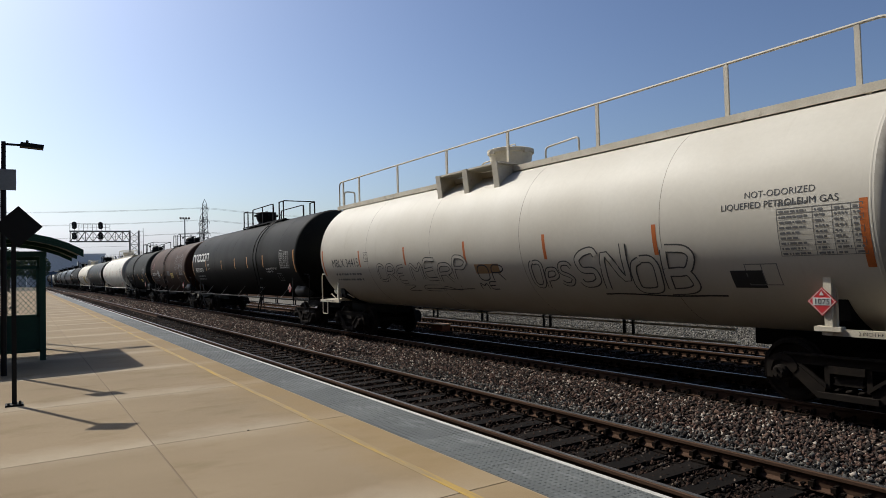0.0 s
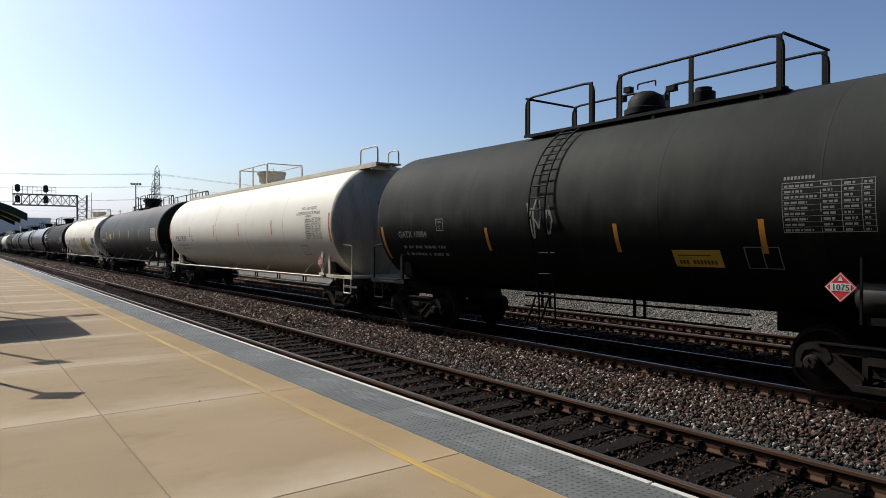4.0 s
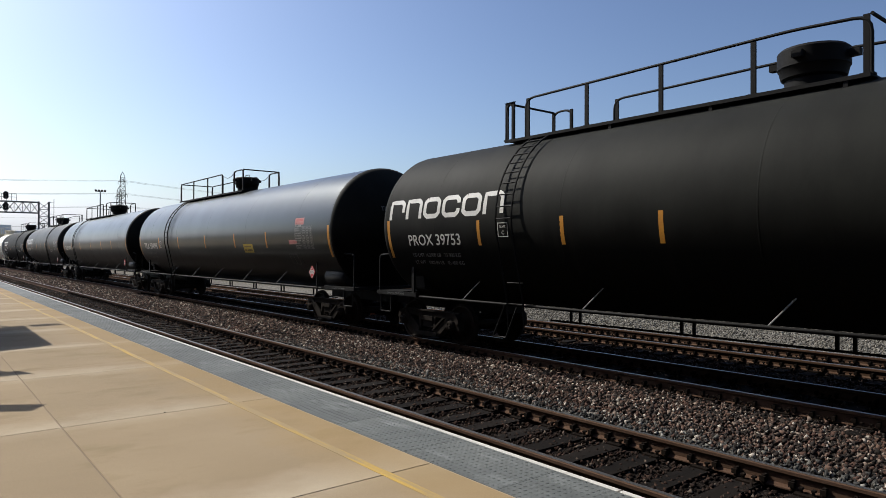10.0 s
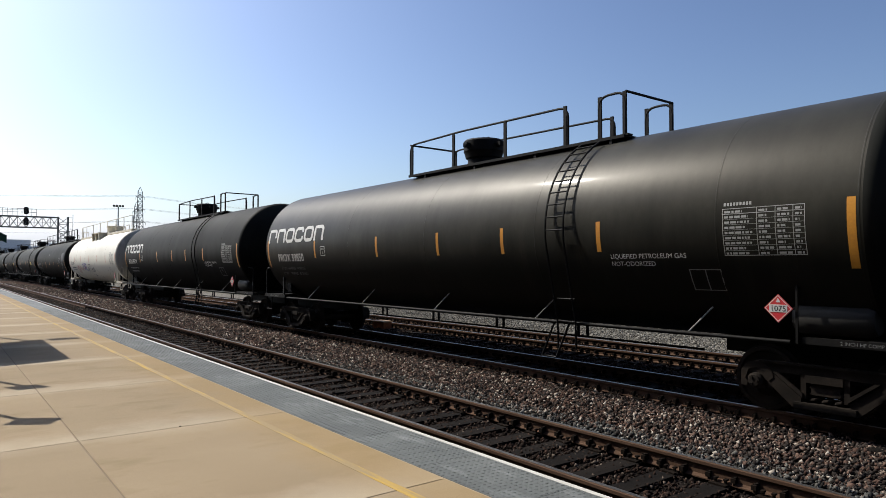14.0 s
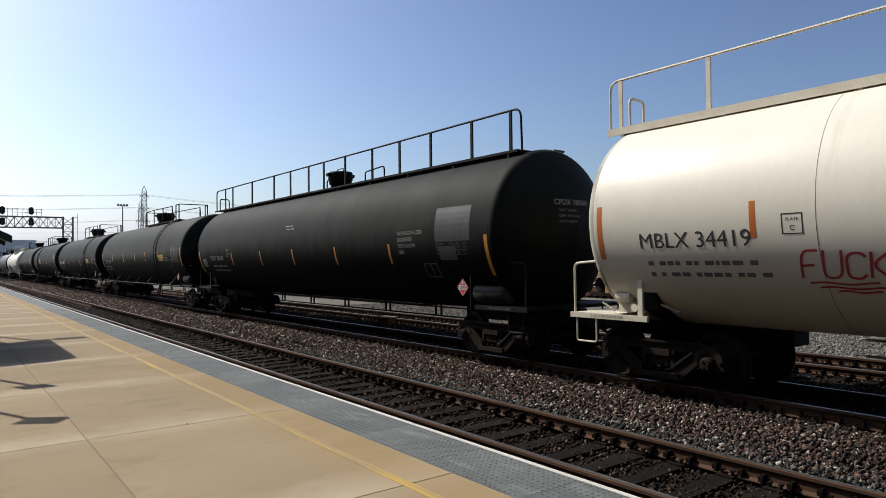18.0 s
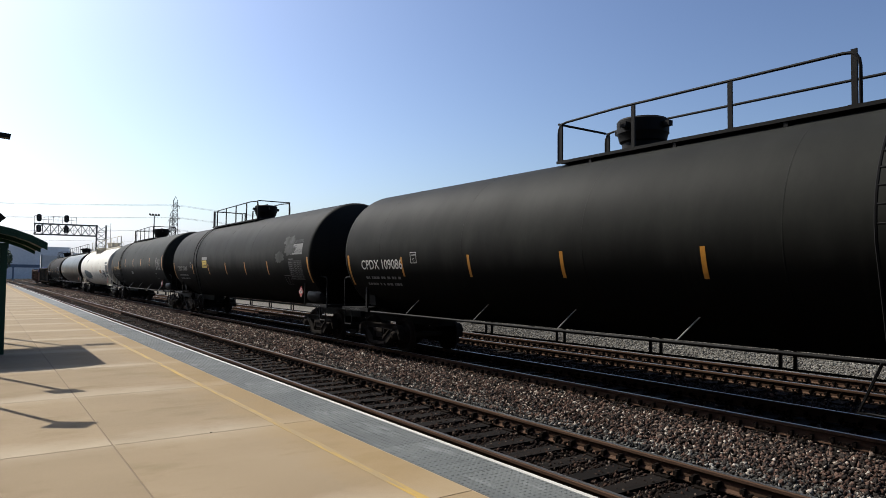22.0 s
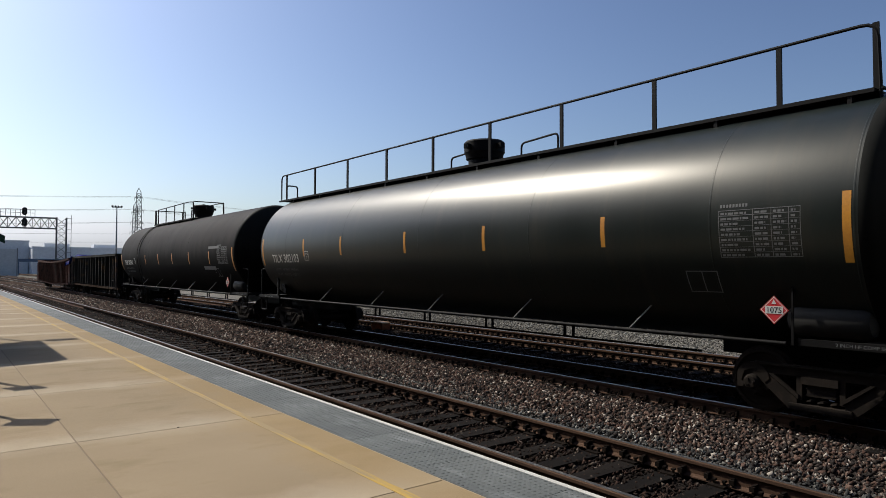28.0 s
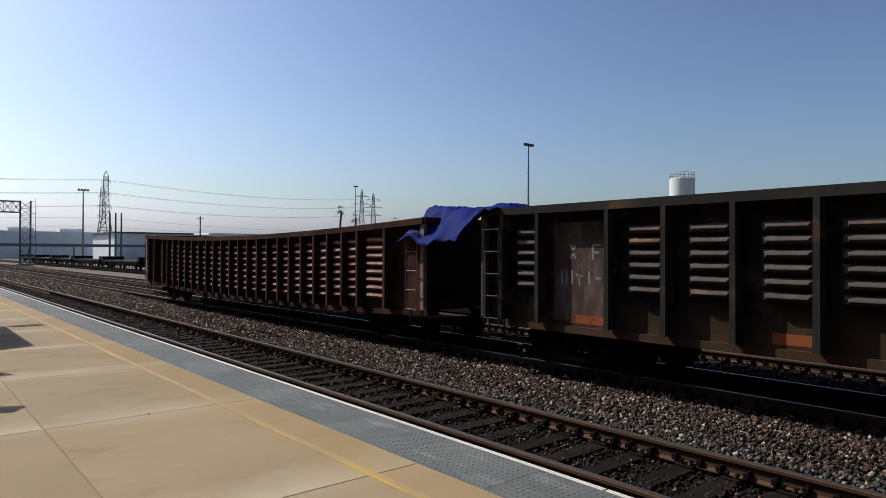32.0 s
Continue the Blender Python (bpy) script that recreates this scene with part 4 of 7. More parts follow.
            walkboard(bx, bx + 0.5, half + 0.6 if far else half - 0.3, a, bz + 0.10)
            if far:
                top = th - 0.18
                for y0, y1, ys, y2 in ((b - 0.3, -half - 0.9, (-3.62, -5.57, -7.52, -9.47), -half + 0.17), (half + 0.08, a + 0.3, (8.57, 6.59, 4.6, 2.6), half + 0.52)):
                    rail(loop([(hx, y0, bz + 0.1), (hx, y0, top), (hx, y1, top), (hx, y1, bz + 0.1)], 0.15))
                    e0 = y1 if y1 < -5 else y0
                    rail(loop([(hx - 0.02, y2, bz + 0.1), (hx - 0.02, y2, top - 0.02), (hx - 0.02, e0, top - 0.02), (hx - 0.02, e0, bz + 0.1)], 0.16))
                    for y in ys:
                        post(hx, y, top - bz - 0.1)
            else:
                for x, y0, y1, h_ in ((-hx, 0.05, -0.94, 0.48), (0.0, -0.35, -0.92, 0.42)):
                    rail(loop([(x, -half + y0, bz + 0.1), (x, -half + y0, bz + 0.1 + h_), (x, -half + y1, bz + 0.1 + h_), (x, -half + y1, bz + 0.1)], 0.14))
                walkboard(-hx + 0.45, 0.05, -half + 0.1, -half - 0.95, bz + 0.10)
            for e in () if far else (1,):
                rail(loop([(-hx, e * (half + 0.02), bz - 0.1), (-hx, e * (half + 0.06), bz + 0.6), (-hx, e * (half - 0.41), bz + 0.6), (-hx, e * (half - 0.41), bz + 0.1)], 0.14))
                rail(loop([(-hx + 0.1, e * (half - 0.52), bz + 0.1), (-hx + 0.1, e * (half - 0.52), bz + 0.4), (-hx + 0.1, e * (half - 1.2), bz + 0.4), (-hx + 0.1, e * (half - 1.2), bz + 0.1)], 0.16))


# dished ends: darker, duller paint holds their shade as well as grime
HEADS = {"rusty": "black", "gloss": "black", "satin": "black", "sheen": "black", "ashen": "black", "white": "endcream", "pure": "endcream", "dull": "endcream"}


def tank_car(spec):
    global TANK_R, TANK_Z
    TANK_R, TANK_Z = spec.get("r", 1.75), spec.get("z", 2.715)
    pitch, paint, iron = spec["pitch"], spec["paint"], spec.get("iron", "iron")
    seam = (pitch - 2.65) / 2
    spec.setdefault("dome", 0.0)
    spec["half"] = seam
    mid = spec["seam"] - seam
    car = empty("tank_car", label=spec["label"], category="tank car", group="cars of the freight train")
    ROLLING.append((car, mid))

    # shell with dished heads
    kn, crown = 0.20, TANK_R * 1.5                    # knuckle and crown radii of the dished head
    c0 = TANK_R - kn
    turn = math.asin(c0 / (crown - kn))
    knee = [(seam + kn * math.sin(q), c0 + kn * math.cos(q)) for q in [(math.pi / 2 - turn) * i / 5 for i in range(1, 6)]]
    top = knee[-1][0] - crown * math.cos(math.asin(knee[-1][1] / crown))
    head = [(seam, TANK_R)] + knee + [(top + math.sqrt(crown ** 2 - r * r), r) for r in [knee[-1][1] * f for f in (0.85, 0.68, 0.5, 0.33, 0.17, 0.012)]]
    shell = Shape().lathe([(-seam, TANK_R), (-seam * 0.5, TANK_R), (0, TANK_R), (seam * 0.5, TANK_R), (seam, TANK_R)], "y", 112, (0, 0, TANK_Z), False)
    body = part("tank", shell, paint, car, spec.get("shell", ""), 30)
    for e in (1, -1):
        part("tank_head", Shape().lathe([(e * y, r) for y, r in head], "y", 112, (0, 0, TANK_Z), False), HEADS.get(paint, paint), body, smooth=50)
    grimy = spec.get("seam_paint", paint)
    for y in (seam - 0.04, *spec.get("seams", (seam * 0.79, seam * 0.39, 0.0, -seam * 0.39, -seam * 0.79)), -seam + 0.04):
        w = 0.008 if grimy != paint and abs(y) < seam - 0.1 else 0.02
        tone = grimy if abs(y) < seam - 0.1 else paint
        part("weld_seam", shared(("seam", tone, w, TANK_R, TANK_Z), lambda: Shape().lathe([(-w, TANK_R - 0.004), (-w * 0.4, TANK_R + 0.002), (w * 0.4, TANK_R + 0.002), (w, TANK_R - 0.004)], "y", 112, (0, 0, TANK_Z), False).mesh("weld_seam", MATS[tone])), None, body, at=(0, y, 0))

    def on_head(e, u, s_):
        """A point just off a dished head: u across, s_ above its middle."""
        rr = min(TANK_R - 0.05, math.hypot(u, s_))
        k = [hy for hy in zip(head[1:], head) if hy[0][1] <= rr <= hy[1][1]]
        if not k:
            return (u, e * (head[-1][0] + 0.02), TANK_Z + s_)
        (ya, ra), (yb, rb) = k[0]
        return (u, e * (yb + (ya - yb) * (rb - rr) / (rb - ra) + 0.02), TANK_Z + s_)

    # ends: stub sill, deck, saddle, grab irons, steps
    for e in (1, -1):
        tc = e * (pitch / 2 - 2.05)
        # sill and saddle black even on cream cars: underside shade put into colour
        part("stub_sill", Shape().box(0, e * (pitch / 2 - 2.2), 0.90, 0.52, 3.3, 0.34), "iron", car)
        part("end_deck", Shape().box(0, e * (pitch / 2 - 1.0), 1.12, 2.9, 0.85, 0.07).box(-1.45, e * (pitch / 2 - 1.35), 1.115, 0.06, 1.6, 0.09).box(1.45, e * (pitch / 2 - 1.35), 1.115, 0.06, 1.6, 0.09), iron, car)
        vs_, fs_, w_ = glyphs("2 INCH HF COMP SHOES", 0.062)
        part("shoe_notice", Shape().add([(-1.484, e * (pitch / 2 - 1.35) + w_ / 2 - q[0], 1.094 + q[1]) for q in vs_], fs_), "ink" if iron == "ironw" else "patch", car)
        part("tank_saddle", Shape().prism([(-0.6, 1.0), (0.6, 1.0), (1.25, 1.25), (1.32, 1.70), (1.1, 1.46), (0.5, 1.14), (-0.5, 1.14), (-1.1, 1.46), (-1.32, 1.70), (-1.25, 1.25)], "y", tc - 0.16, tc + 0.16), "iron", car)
        for x in (-1, 1):
            yy = e * (pitch / 2 - 0.62)
            part("end_handrail", Shape().tube(loop([(x * 1.43, yy, 1.1), (x * 1.43, yy, 2.02), (x * 1.43, yy - e * 0.62, 2.06), (x * 1.43, yy - e * 0.66, 1.96)], 0.1), 0.022, 7), iron, car, smooth=50)
            part("step_stirrup", Shape().tube(loop([(x * 1.44, yy - e * 0.05, 1.1), (x * 1.44, yy - e * 0.05, 0.66), (x * 1.44, yy - e * 0.48, 0.66), (x * 1.44, yy - e * 0.48, 1.1)], 0.05), 0.018, 6), iron, car, smooth=50)
            if e > 0 or iron == "ironw":
                part("handrail_stanchion", Shape().prism([(e * (pitch / 2 - 2.05), 1.1), (e * (pitch / 2 - 1.96), 1.1), (e * (pitch / 2 - 1.96), 1.80), (e * (pitch / 2 - 2.24), 1.94), (e * (pitch / 2 - 2.27), 1.87), (e * (pitch / 2 - 2.05), 1.76)], "x", x * 1.43 - 0.025, x * 1.43 + 0.025), iron, car)
        coupler(car, e * pitch / 2, e)
        truck(car, tc + (spec.get("truck_in", 0.0) if tc < 0 else 0.0))
        flip = 1 if e < 0 else -1
        vs_, fs_, w_ = glyphs(spec["mark"], 0.165)
        part("end_number", Shape().add([on_head(e, (q[0] - 0.56) * flip, 0.50 + q[1]) for q in vs_], fs_), spec.get("endink", "dim"), car)
        caps = Shape()
        for line, (word, size) in enumerate((("CAPY  128 000 L", 0.075), ("CAPY  33 800 GAL", 0.075), ("DOT 112J340W", 0.075))):
            vs_, fs_, w_ = glyphs(word, size)
            caps.add([on_head(e, (q[0] - 0.48) * flip, 0.36 - 0.115 * line + q[1]) for q in vs_], fs_)
        tagged(part("end_small_print", caps, "ink" if iron == "ironw" else "patch", car), kind="stuff")

    # running pipe along the sill with its struts
    for x in (-1, 1) if spec.get("sill", True) else (1,):
        part("sill_pipe", Shape().tube([(x * 1.47, pitch / 2 - 2.3, 1.08), (x * 1.47, -pitch / 2 + 2.3, 1.08)], 0.028, 8), spec.get("pipe", iron), car, smooth=50)
    n = 5
    if spec.get("sill", True):
        for y in spec.get("struts") or [seam * 0.72 - i * seam * 1.44 / (n - 1) for i in range(n)]:
            part("pipe_strut", shared(("strut", spec.get("pipe", "strut")), lambda: Shape().tube([(-1.47, 0, 1.09), (-1.20, -0.30, 1.52)], 0.012, 6).mesh("pipe_strut", MATS[spec.get("pipe", "strut")], 50)), None, car, at=(0, y, 0))
    # air line and rods slung under the belly
    for z in (0.62, 0.86):
        part("brake_pipe", Shape().tube([(0.35, pitch / 2 - 4.6, z), (0.35, -pitch / 2 + 4.6, z)], 0.022, 6), iron, car)
    y = pitch / 2 - 5.4
    while y > -pitch / 2 + 5.0:
        for o in (0.0, 0.24):
            part("pipe_hanger", shared("hanger", lambda: Shape().box(0.35, 0, 0.88, 0.04, 0.05, 0.52).mesh("pipe_hanger", MATS["iron"])), None, car, at=(0, y + o, 0))
        y -= 2.55

    top_fittings(car, spec, iron)

    # ladder from the sill to the platform
    if spec.get("ladder") is not None:
        ly = spec["ladder"]
        lad = Shape()
        for k in (-0.21, 0.21):
            pts = [(-1.50, ly + k, 0.62), (-1.52, ly + k, 1.1)] + [(-(TANK_R + 0.09) * math.cos(a), ly + k, TANK_Z + (TANK_R + 0.09) * math.sin(a)) for a in [i * 1.1 / 9 for i in range(-1, 10)]]
            lad.tube(pts, 0.02, 6)
        lad_ob = part("ladder", lad, iron, car, smooth=50)
        for i in range(-4, 9):
            a = i * 0.125
            q = (-1.52, ly, 1.1 + (i + 4) * 0.4) if i < -0.5 and 1.1 + (i + 4) * 0.4 < TANK_Z - 0.2 else (-(TANK_R + 0.09) * math.cos(a), ly, TANK_Z + (TANK_R + 0.09) * math.sin(a))
            part("rung", shared(("rung", iron), lambda: Shape().tube([(0, -0.21, 0), (0, 0.21, 0)], 0.014, 6).mesh("rung", MATS[iron])), None, lad_ob, at=q)
        part("ladder_step", Shape().tube([(-1.5, ly + 0.3, 1.08), (-1.56, ly + 0.55, 0.45), (-1.56, ly + 0.2, 0.45), (-1.5, ly - 0.05, 1.08)], 0.02, 6), iron, car)

    # air tank, valve and placards
    ry = -pitch / 2 + 1.95
    if spec.get("reservoir", True):
        part("air_reservoir", Shape().lathe([(-0.52, 0.05), (-0.49, 0.18), (-0.42, 0.225), (0.42, 0.225), (0.49, 0.18), (0.52, 0.05)], "y", 20, (-1.16, ry - 0.1, 1.40)), "tanksteel", car, "grey air reservoir drum on the end deck", 40)
    if spec.get("valve"):
        vy = pitch / 2 - 1.55
        gear = Shape().box(-1.08, vy, 1.30, 0.26, 0.30, 0.22).lathe([(-0.17, 0.06), (-0.15, 0.10), (0.12, 0.10), (0.15, 0.05)], "y", 12, (-1.22, vy + 0.02, 1.44)).lathe([(0.0, 0.09), (0.12, 0.09), (0.16, 0.05), (0.24, 0.05)], "z", 12, (-1.0, vy + 0.16, 1.38))
        gear.lathe([(-0.10, 0.07), (0.10, 0.07)], "x", 12, (-1.24, vy - 0.26, 1.28)).box(-1.12, vy - 0.3, 1.24, 0.2, 0.16, 0.14).tube(loop([(-1.15, vy - 0.34, 1.28), (-1.2, vy - 0.62, 1.36), (-1.05, vy - 0.9, 1.22)], 0.08), 0.022, 6).tube([(-1.25, vy + 0.2, 1.2), (-1.3, vy + 0.42, 1.34)], 0.018, 6).tube([(-0.95, vy - 0.1, 1.2), (-0.9, vy - 0.55, 1.5)], 0.02, 6)
        part("brake_valve", gear, iron, car, "clustered brake valve with pipes", 40)
    py = spec.get("placard", -pitch / 2 + 2.42)
    part("placard_stand", (Shape().box(-1.49, py - 0.06, 1.54, 0.05, 0.10, 0.92).box(-1.50, py + 0.0, 2.0, 0.07, 0.24, 0.03).box(-1.47, py - 0.05, 1.16, 0.14, 0.34, 0.06) if iron == "ironw" else Shape().box(-1.50, py - 0.22, 1.52, 0.025, 0.03, 0.9).box(-1.505, py - 0.12, 1.98, 0.02, 0.34, 0.02).box(-1.50, py - 0.1, 1.52, 0.02, 0.24, 0.03)), iron, car)
    diamond(car, -1.53, py, 1.52)

    # reflective stripes
    tape, tz_ = spec.get("tape", "amber"), spec.get("tape_z", 0.0)
    for k in spec.get("stripes", (0.66, 0.36, 0.06, -0.25, -0.58)):
        part("reflector_stripe", shared(("stripe", tape, tz_, TANK_R), lambda: skin_patch(0.042, -0.042, -0.50 + tz_, 0.0 + tz_).mesh("reflector_stripe", MATS[tape])), None, car, at=(0, k * seam, 0))
    for e in (1, -1):
        part("end_reflector", shared(("endstripe", tape, tz_, TANK_R), lambda: skin_patch(0.05, -0.05, -0.78 + tz_, 0.10 + tz_, n=10).mesh("end_reflector", MATS[tape])), None, car, at=(0, e * (seam - 0.12), 0))

    # writing
    ink = spec.get("ink", "chalk")
    my = seam - spec.get("mark_in", 0.86)
    ms = spec.get("mark_s", -0.48)
    size = round(0.4 * spec.get("mark_w", 1.8) / glyphs(spec["mark"], 0.4)[2], 3)
    part("car_number", skin_text(spec["mark"], my, ms, size), ink, car)
    small = spec.get("small", "dim")
    if "weights" in spec:
        for i, line in enumerate(spec["weights"]):
            tagged(part("weight_line", skin_text(line, my - 0.05, ms - 0.27 - i * 0.18, 0.125), small, car), kind="stuff")
    else:
        rnd = random.Random(spec["mark"])
        for i in range(2):
            wl = part("weight_line", skin_bars(my - 0.1, ms - 0.28 - i * 0.19, [(rnd.uniform(0.05, 0.16), rnd.choice((0.03, 0.03, 0.1))) for _ in range(11)], 0.07), small, car)
            tagged(wl, kind="stuff")
    w = glyphs(spec["mark"], size)[2]
    cy = my - w - spec.get("plate_gap", 0.42)
    frame_ = Shape()
    num_s, ms = ms, ms + spec.get("plate_dz", 0.0)
    for q in ((cy, cy - 0.27, ms + 0.14, ms + 0.155), (cy, cy - 0.27, ms + 0.40, ms + 0.415), (cy, cy - 0.015, ms + 0.14, ms + 0.415), (cy - 0.255, cy - 0.27, ms + 0.14, ms + 0.415)):
        p = skin_patch(*q, 0.012, 2)
        frame_.add(p.v, p.f)
    for word, u, v, z in (("C", 0.10, 0.19, 0.10), ("PLATE", 0.05, 0.315, 0.062)):
        tx = skin_text(word, cy - u, ms + v, z)
        frame_.add(tx.v, tx.f)
    part("plate_box", frame_, ink, car)
    ms = num_s
    if spec.get("logo"):
        skin_logo(seam - 0.15, 0.10, 0.465, car)
    if spec.get("words"):
        wy, ws_, lines, wsize = spec["words"]
        for i, line in enumerate(lines):
            tagged(part("cargo_line", skin_text(line, wy, ws_ - i * wsize * 1.15, wsize), spec.get("wordink", ink), car), kind="stuff")
    # data table near the front end
    ty, ts = spec.get("table", (-seam + 1.75, -0.25))
    if spec.get("panel"):
        part("data_panel", skin_patch(*spec.get("panel_at", (ty + 0.06, ty - 1.3, ts - 0.36, ts + 0.62)), 0.009), spec["panel"], car, "painted panel behind the test table")
    tab, rnd = Shape(), random.Random(spec["mark"] + "t")
    tw, tops = 1.10, ts + 0.40
    for i in range(9):
        for a_, b_ in ((0.02, 0.46), (0.50, 0.70), (0.745, 0.93), (0.97, 1.08)):
            u = a_ + 0.01
            end = a_ + (b_ - a_) * rnd.uniform(0.55, 0.98)
            while u < end:
                wl_ = rnd.uniform(0.02, 0.09)
                q = skin_patch(ty - u, ty - min(end, u + wl_), tops - 0.054 - i * 0.072, tops - 0.024 - i * 0.072, 0.012, 1)
                tab.add(q.v, q.f)
                u += wl_ + 0.016
    for i in range(10):
        q = skin_patch(ty, ty - tw, tops - i * 0.072, tops - i * 0.072 + (0.009 if i in (0, 1, 9) else 0.004), 0.0125, 1)
        tab.add(q.v, q.f)
    for u in (0.0, 0.48, 0.725, 0.95, tw - 0.008):
        q = skin_patch(ty - u, ty - u - 0.008, tops - 0.648, tops, 0.0125, 4)
        tab.add(q.v, q.f)
    for k in range(9):
        q = skin_patch(ty - 0.02 - 0.045 * k, ty - 0.05 - 0.045 * k, tops + 0.045, tops + 0.09, 0.012, 1)
        tab.add(q.v, q.f)
    tagged(part("test_table", tab, spec.get("tableink", "dim"), car), "small stencilled test table", kind="stuff")
    fr = Shape()
    fy, fs_ = ty + 0.6, -1.05
    for q in ((fy, fy - 0.5, fs_, fs_ + 0.015), (fy, fy - 0.5, fs_ + 0.34, fs_ + 0.355), (fy, fy - 0.015, fs_, fs_ + 0.35), (fy - 0.25, fy - 0.265, fs_, fs_ + 0.35), (fy - 0.485, fy - 0.5, fs_, fs_ + 0.35)):
        p = skin_patch(*q, 0.012, 2)
        fr.add(p.v, p.f)
    part("stencil_frame", fr, "dim", car)
    for y, s in spec.get("notes", ()):
        tagged(part("note_line", skin_bars(y, s, [(0.1, 0.03), (0.16, 0.03), (0.06, 0.02), (0.14, 0.0)], 0.035), "dim", car), kind="stuff")
    for text, y, s, size, m in spec.get("stencils", ()):
        tagged(part("stencil_line", skin_text(text, y, s, size), m, car), kind="stuff")
    # touch-up patches and graffiti
    for y0, y1, s0, s1, m in spec.get("patches", ()):
        pt = part("paint_patch", skin_patch(y0, y1, s0, s1, 0.007), m, car)
        if m == "yellowink":
            hb, bars_ = (s1 - s0) / 7, Shape()
            for j in range(11):
                if j != 3:
                    q = skin_patch(y0 + (y1 - y0) * (0.10 + 0.073 * j), y0 + (y1 - y0) * (0.155 + 0.073 * j), s0 + hb * 1.2, s0 + hb * 2.9, 0.011, 1)
                    bars_.add(q.v, q.f)
            q = skin_patch(y0 + (y1 - y0) * 0.1, y0 + (y1 - y0) * 0.8, s0 + hb * 4.6, s0 + hb * 5.1, 0.011, 1)
            part("panel_writing", bars_.add(q.v, q.f), "rustink", pt)
    for i, (y, s, ry_, rs_, m) in enumerate(spec.get("blobs", ())):
        part("sprayed_patch", skin_blob(spec["mark"] + str(i), y, s, ry_, rs_, 0.008 + 0.001 * i), m, car)
    for i, (y0, y1, s0, s1, n_, m, wd) in enumerate(spec.get("tags", ())):
        tagged(part("graffiti", scrawl(spec["mark"] + str(i), y0, y1, s0, s1, n_, wd), m, car), kind="stuff")
    for i, (text, y, y1, s, h_, m, wd) in enumerate(spec.get("script", ())):
        tagged(part("graffiti", spray_lines(lettering(text, y, s, y - y1, h_, spec["mark"] + text), wd, 0.018 + 0.001 * i), m, car), kind="stuff")
    for i, (text, y, y1, s, h_, wd, edge, m, fill) in enumerate(spec.get("bubble", ())):
        lines = lettering(text, y, s, y - y1, h_, spec["mark"] + text, 0.15, 0.12)
        tagged(part("graffiti", spray_lines(lines, wd + 2 * edge, 0.020), m, car), "hollow sprayed letters", kind="stuff")
        tagged(part("graffiti_fill", spray_lines(lines, wd, 0.032), fill, car), kind="stuff")
    for y, y1, s, m, wd in spec.get("lines", ()):
        tagged(part("graffiti", spray_lines([[(y + (y1 - y) * k / 8, s + 0.015 * math.sin(k)) for k in range(9)]], wd), m, car), kind="stuff")
    for i, (text, x0, x1, z0, h_, wd, m) in enumerate(spec.get("end_tags", ())):
        q = spray_lines([[(-u, z) for u, z in line] for line in lettering(text, -x0, z0, x1 - x0, h_, spec["mark"] + text, 0.05, 0.1)], wd)
        vs = []
        for _, u, z in q.v:
            s_ = math.asin(max(-1, min(1, (z - TANK_Z) / (TANK_R + 0.012)))) * TANK_R
            vs.append(on_head(-1, u, s_))
        tagged(part("end_graffiti", Shape().add(vs, q.f), m, car), kind="stuff")
    return car


W = dict(seam_paint="grime", seams=(5.2, 1.6, -1.95, -5.5), paint="white", iron="ironw", ink="ink", small="patch", tape="orange", endink="ink", tableink="patch", pipe="ironw", valve=True, reservoir=False)
PRX = dict(paint="black", plate_gap=1.13, tableink="gray_line", logo=True, top="box", words=(-5.1, -0.52, ("LIQUEFIED PETROLEUM GAS", "NOT-ODORIZED"), 0.108), stripes=(0.61, 0.23, -0.055, -0.29, -0.555))
PRA = dict(PRX, box=(1.35, -4.7), cages=[(1.35, 0.62), (-0.15, -3.35), (-4.1, -4.7)], dome=-0.05, ladder=-4.0, tape_z=0.1)
TIL = dict(struts=(5.3, 2.5, 0.0, -2.8, -5.5), paint="gloss", plate_dz=-0.09, top="box", box=(5.8, -1.0), cages=[(5.8, 5.6), (5.25, -1.0)], far_cages=[(5.8, 5.3), (4.2, -1.0)], dome=-0.3, ladder=4.85, posts=5, mark_w=2.05, endink="dim", tableink="patch", stripes=(0.65, 0.40, 0.06, -0.25, -0.58))
CPD = dict(struts=(6.3, 3.5, 0.9, -1.7, -6.3), paint="grey", tableink="patch", top="box", box=(1.6, -5.3), cages=[(1.6, -4.1), (-4.7, -5.3)], far_cages=[(1.6, -4.1), (-4.9, -5.3)], dome=0.05, ladder=-4.9, tape_z=-0.18, mark_w=1.9, ink="dim", wordink="dim", words=(-6.24, -0.32, ("NON-ODORIZED", "LIQUEFIED PETROLEUM GAS"), 0.098), table=(-7.5, -0.25), stripes=(0.64, 0.305, -0.018, -0.278, -0.56))
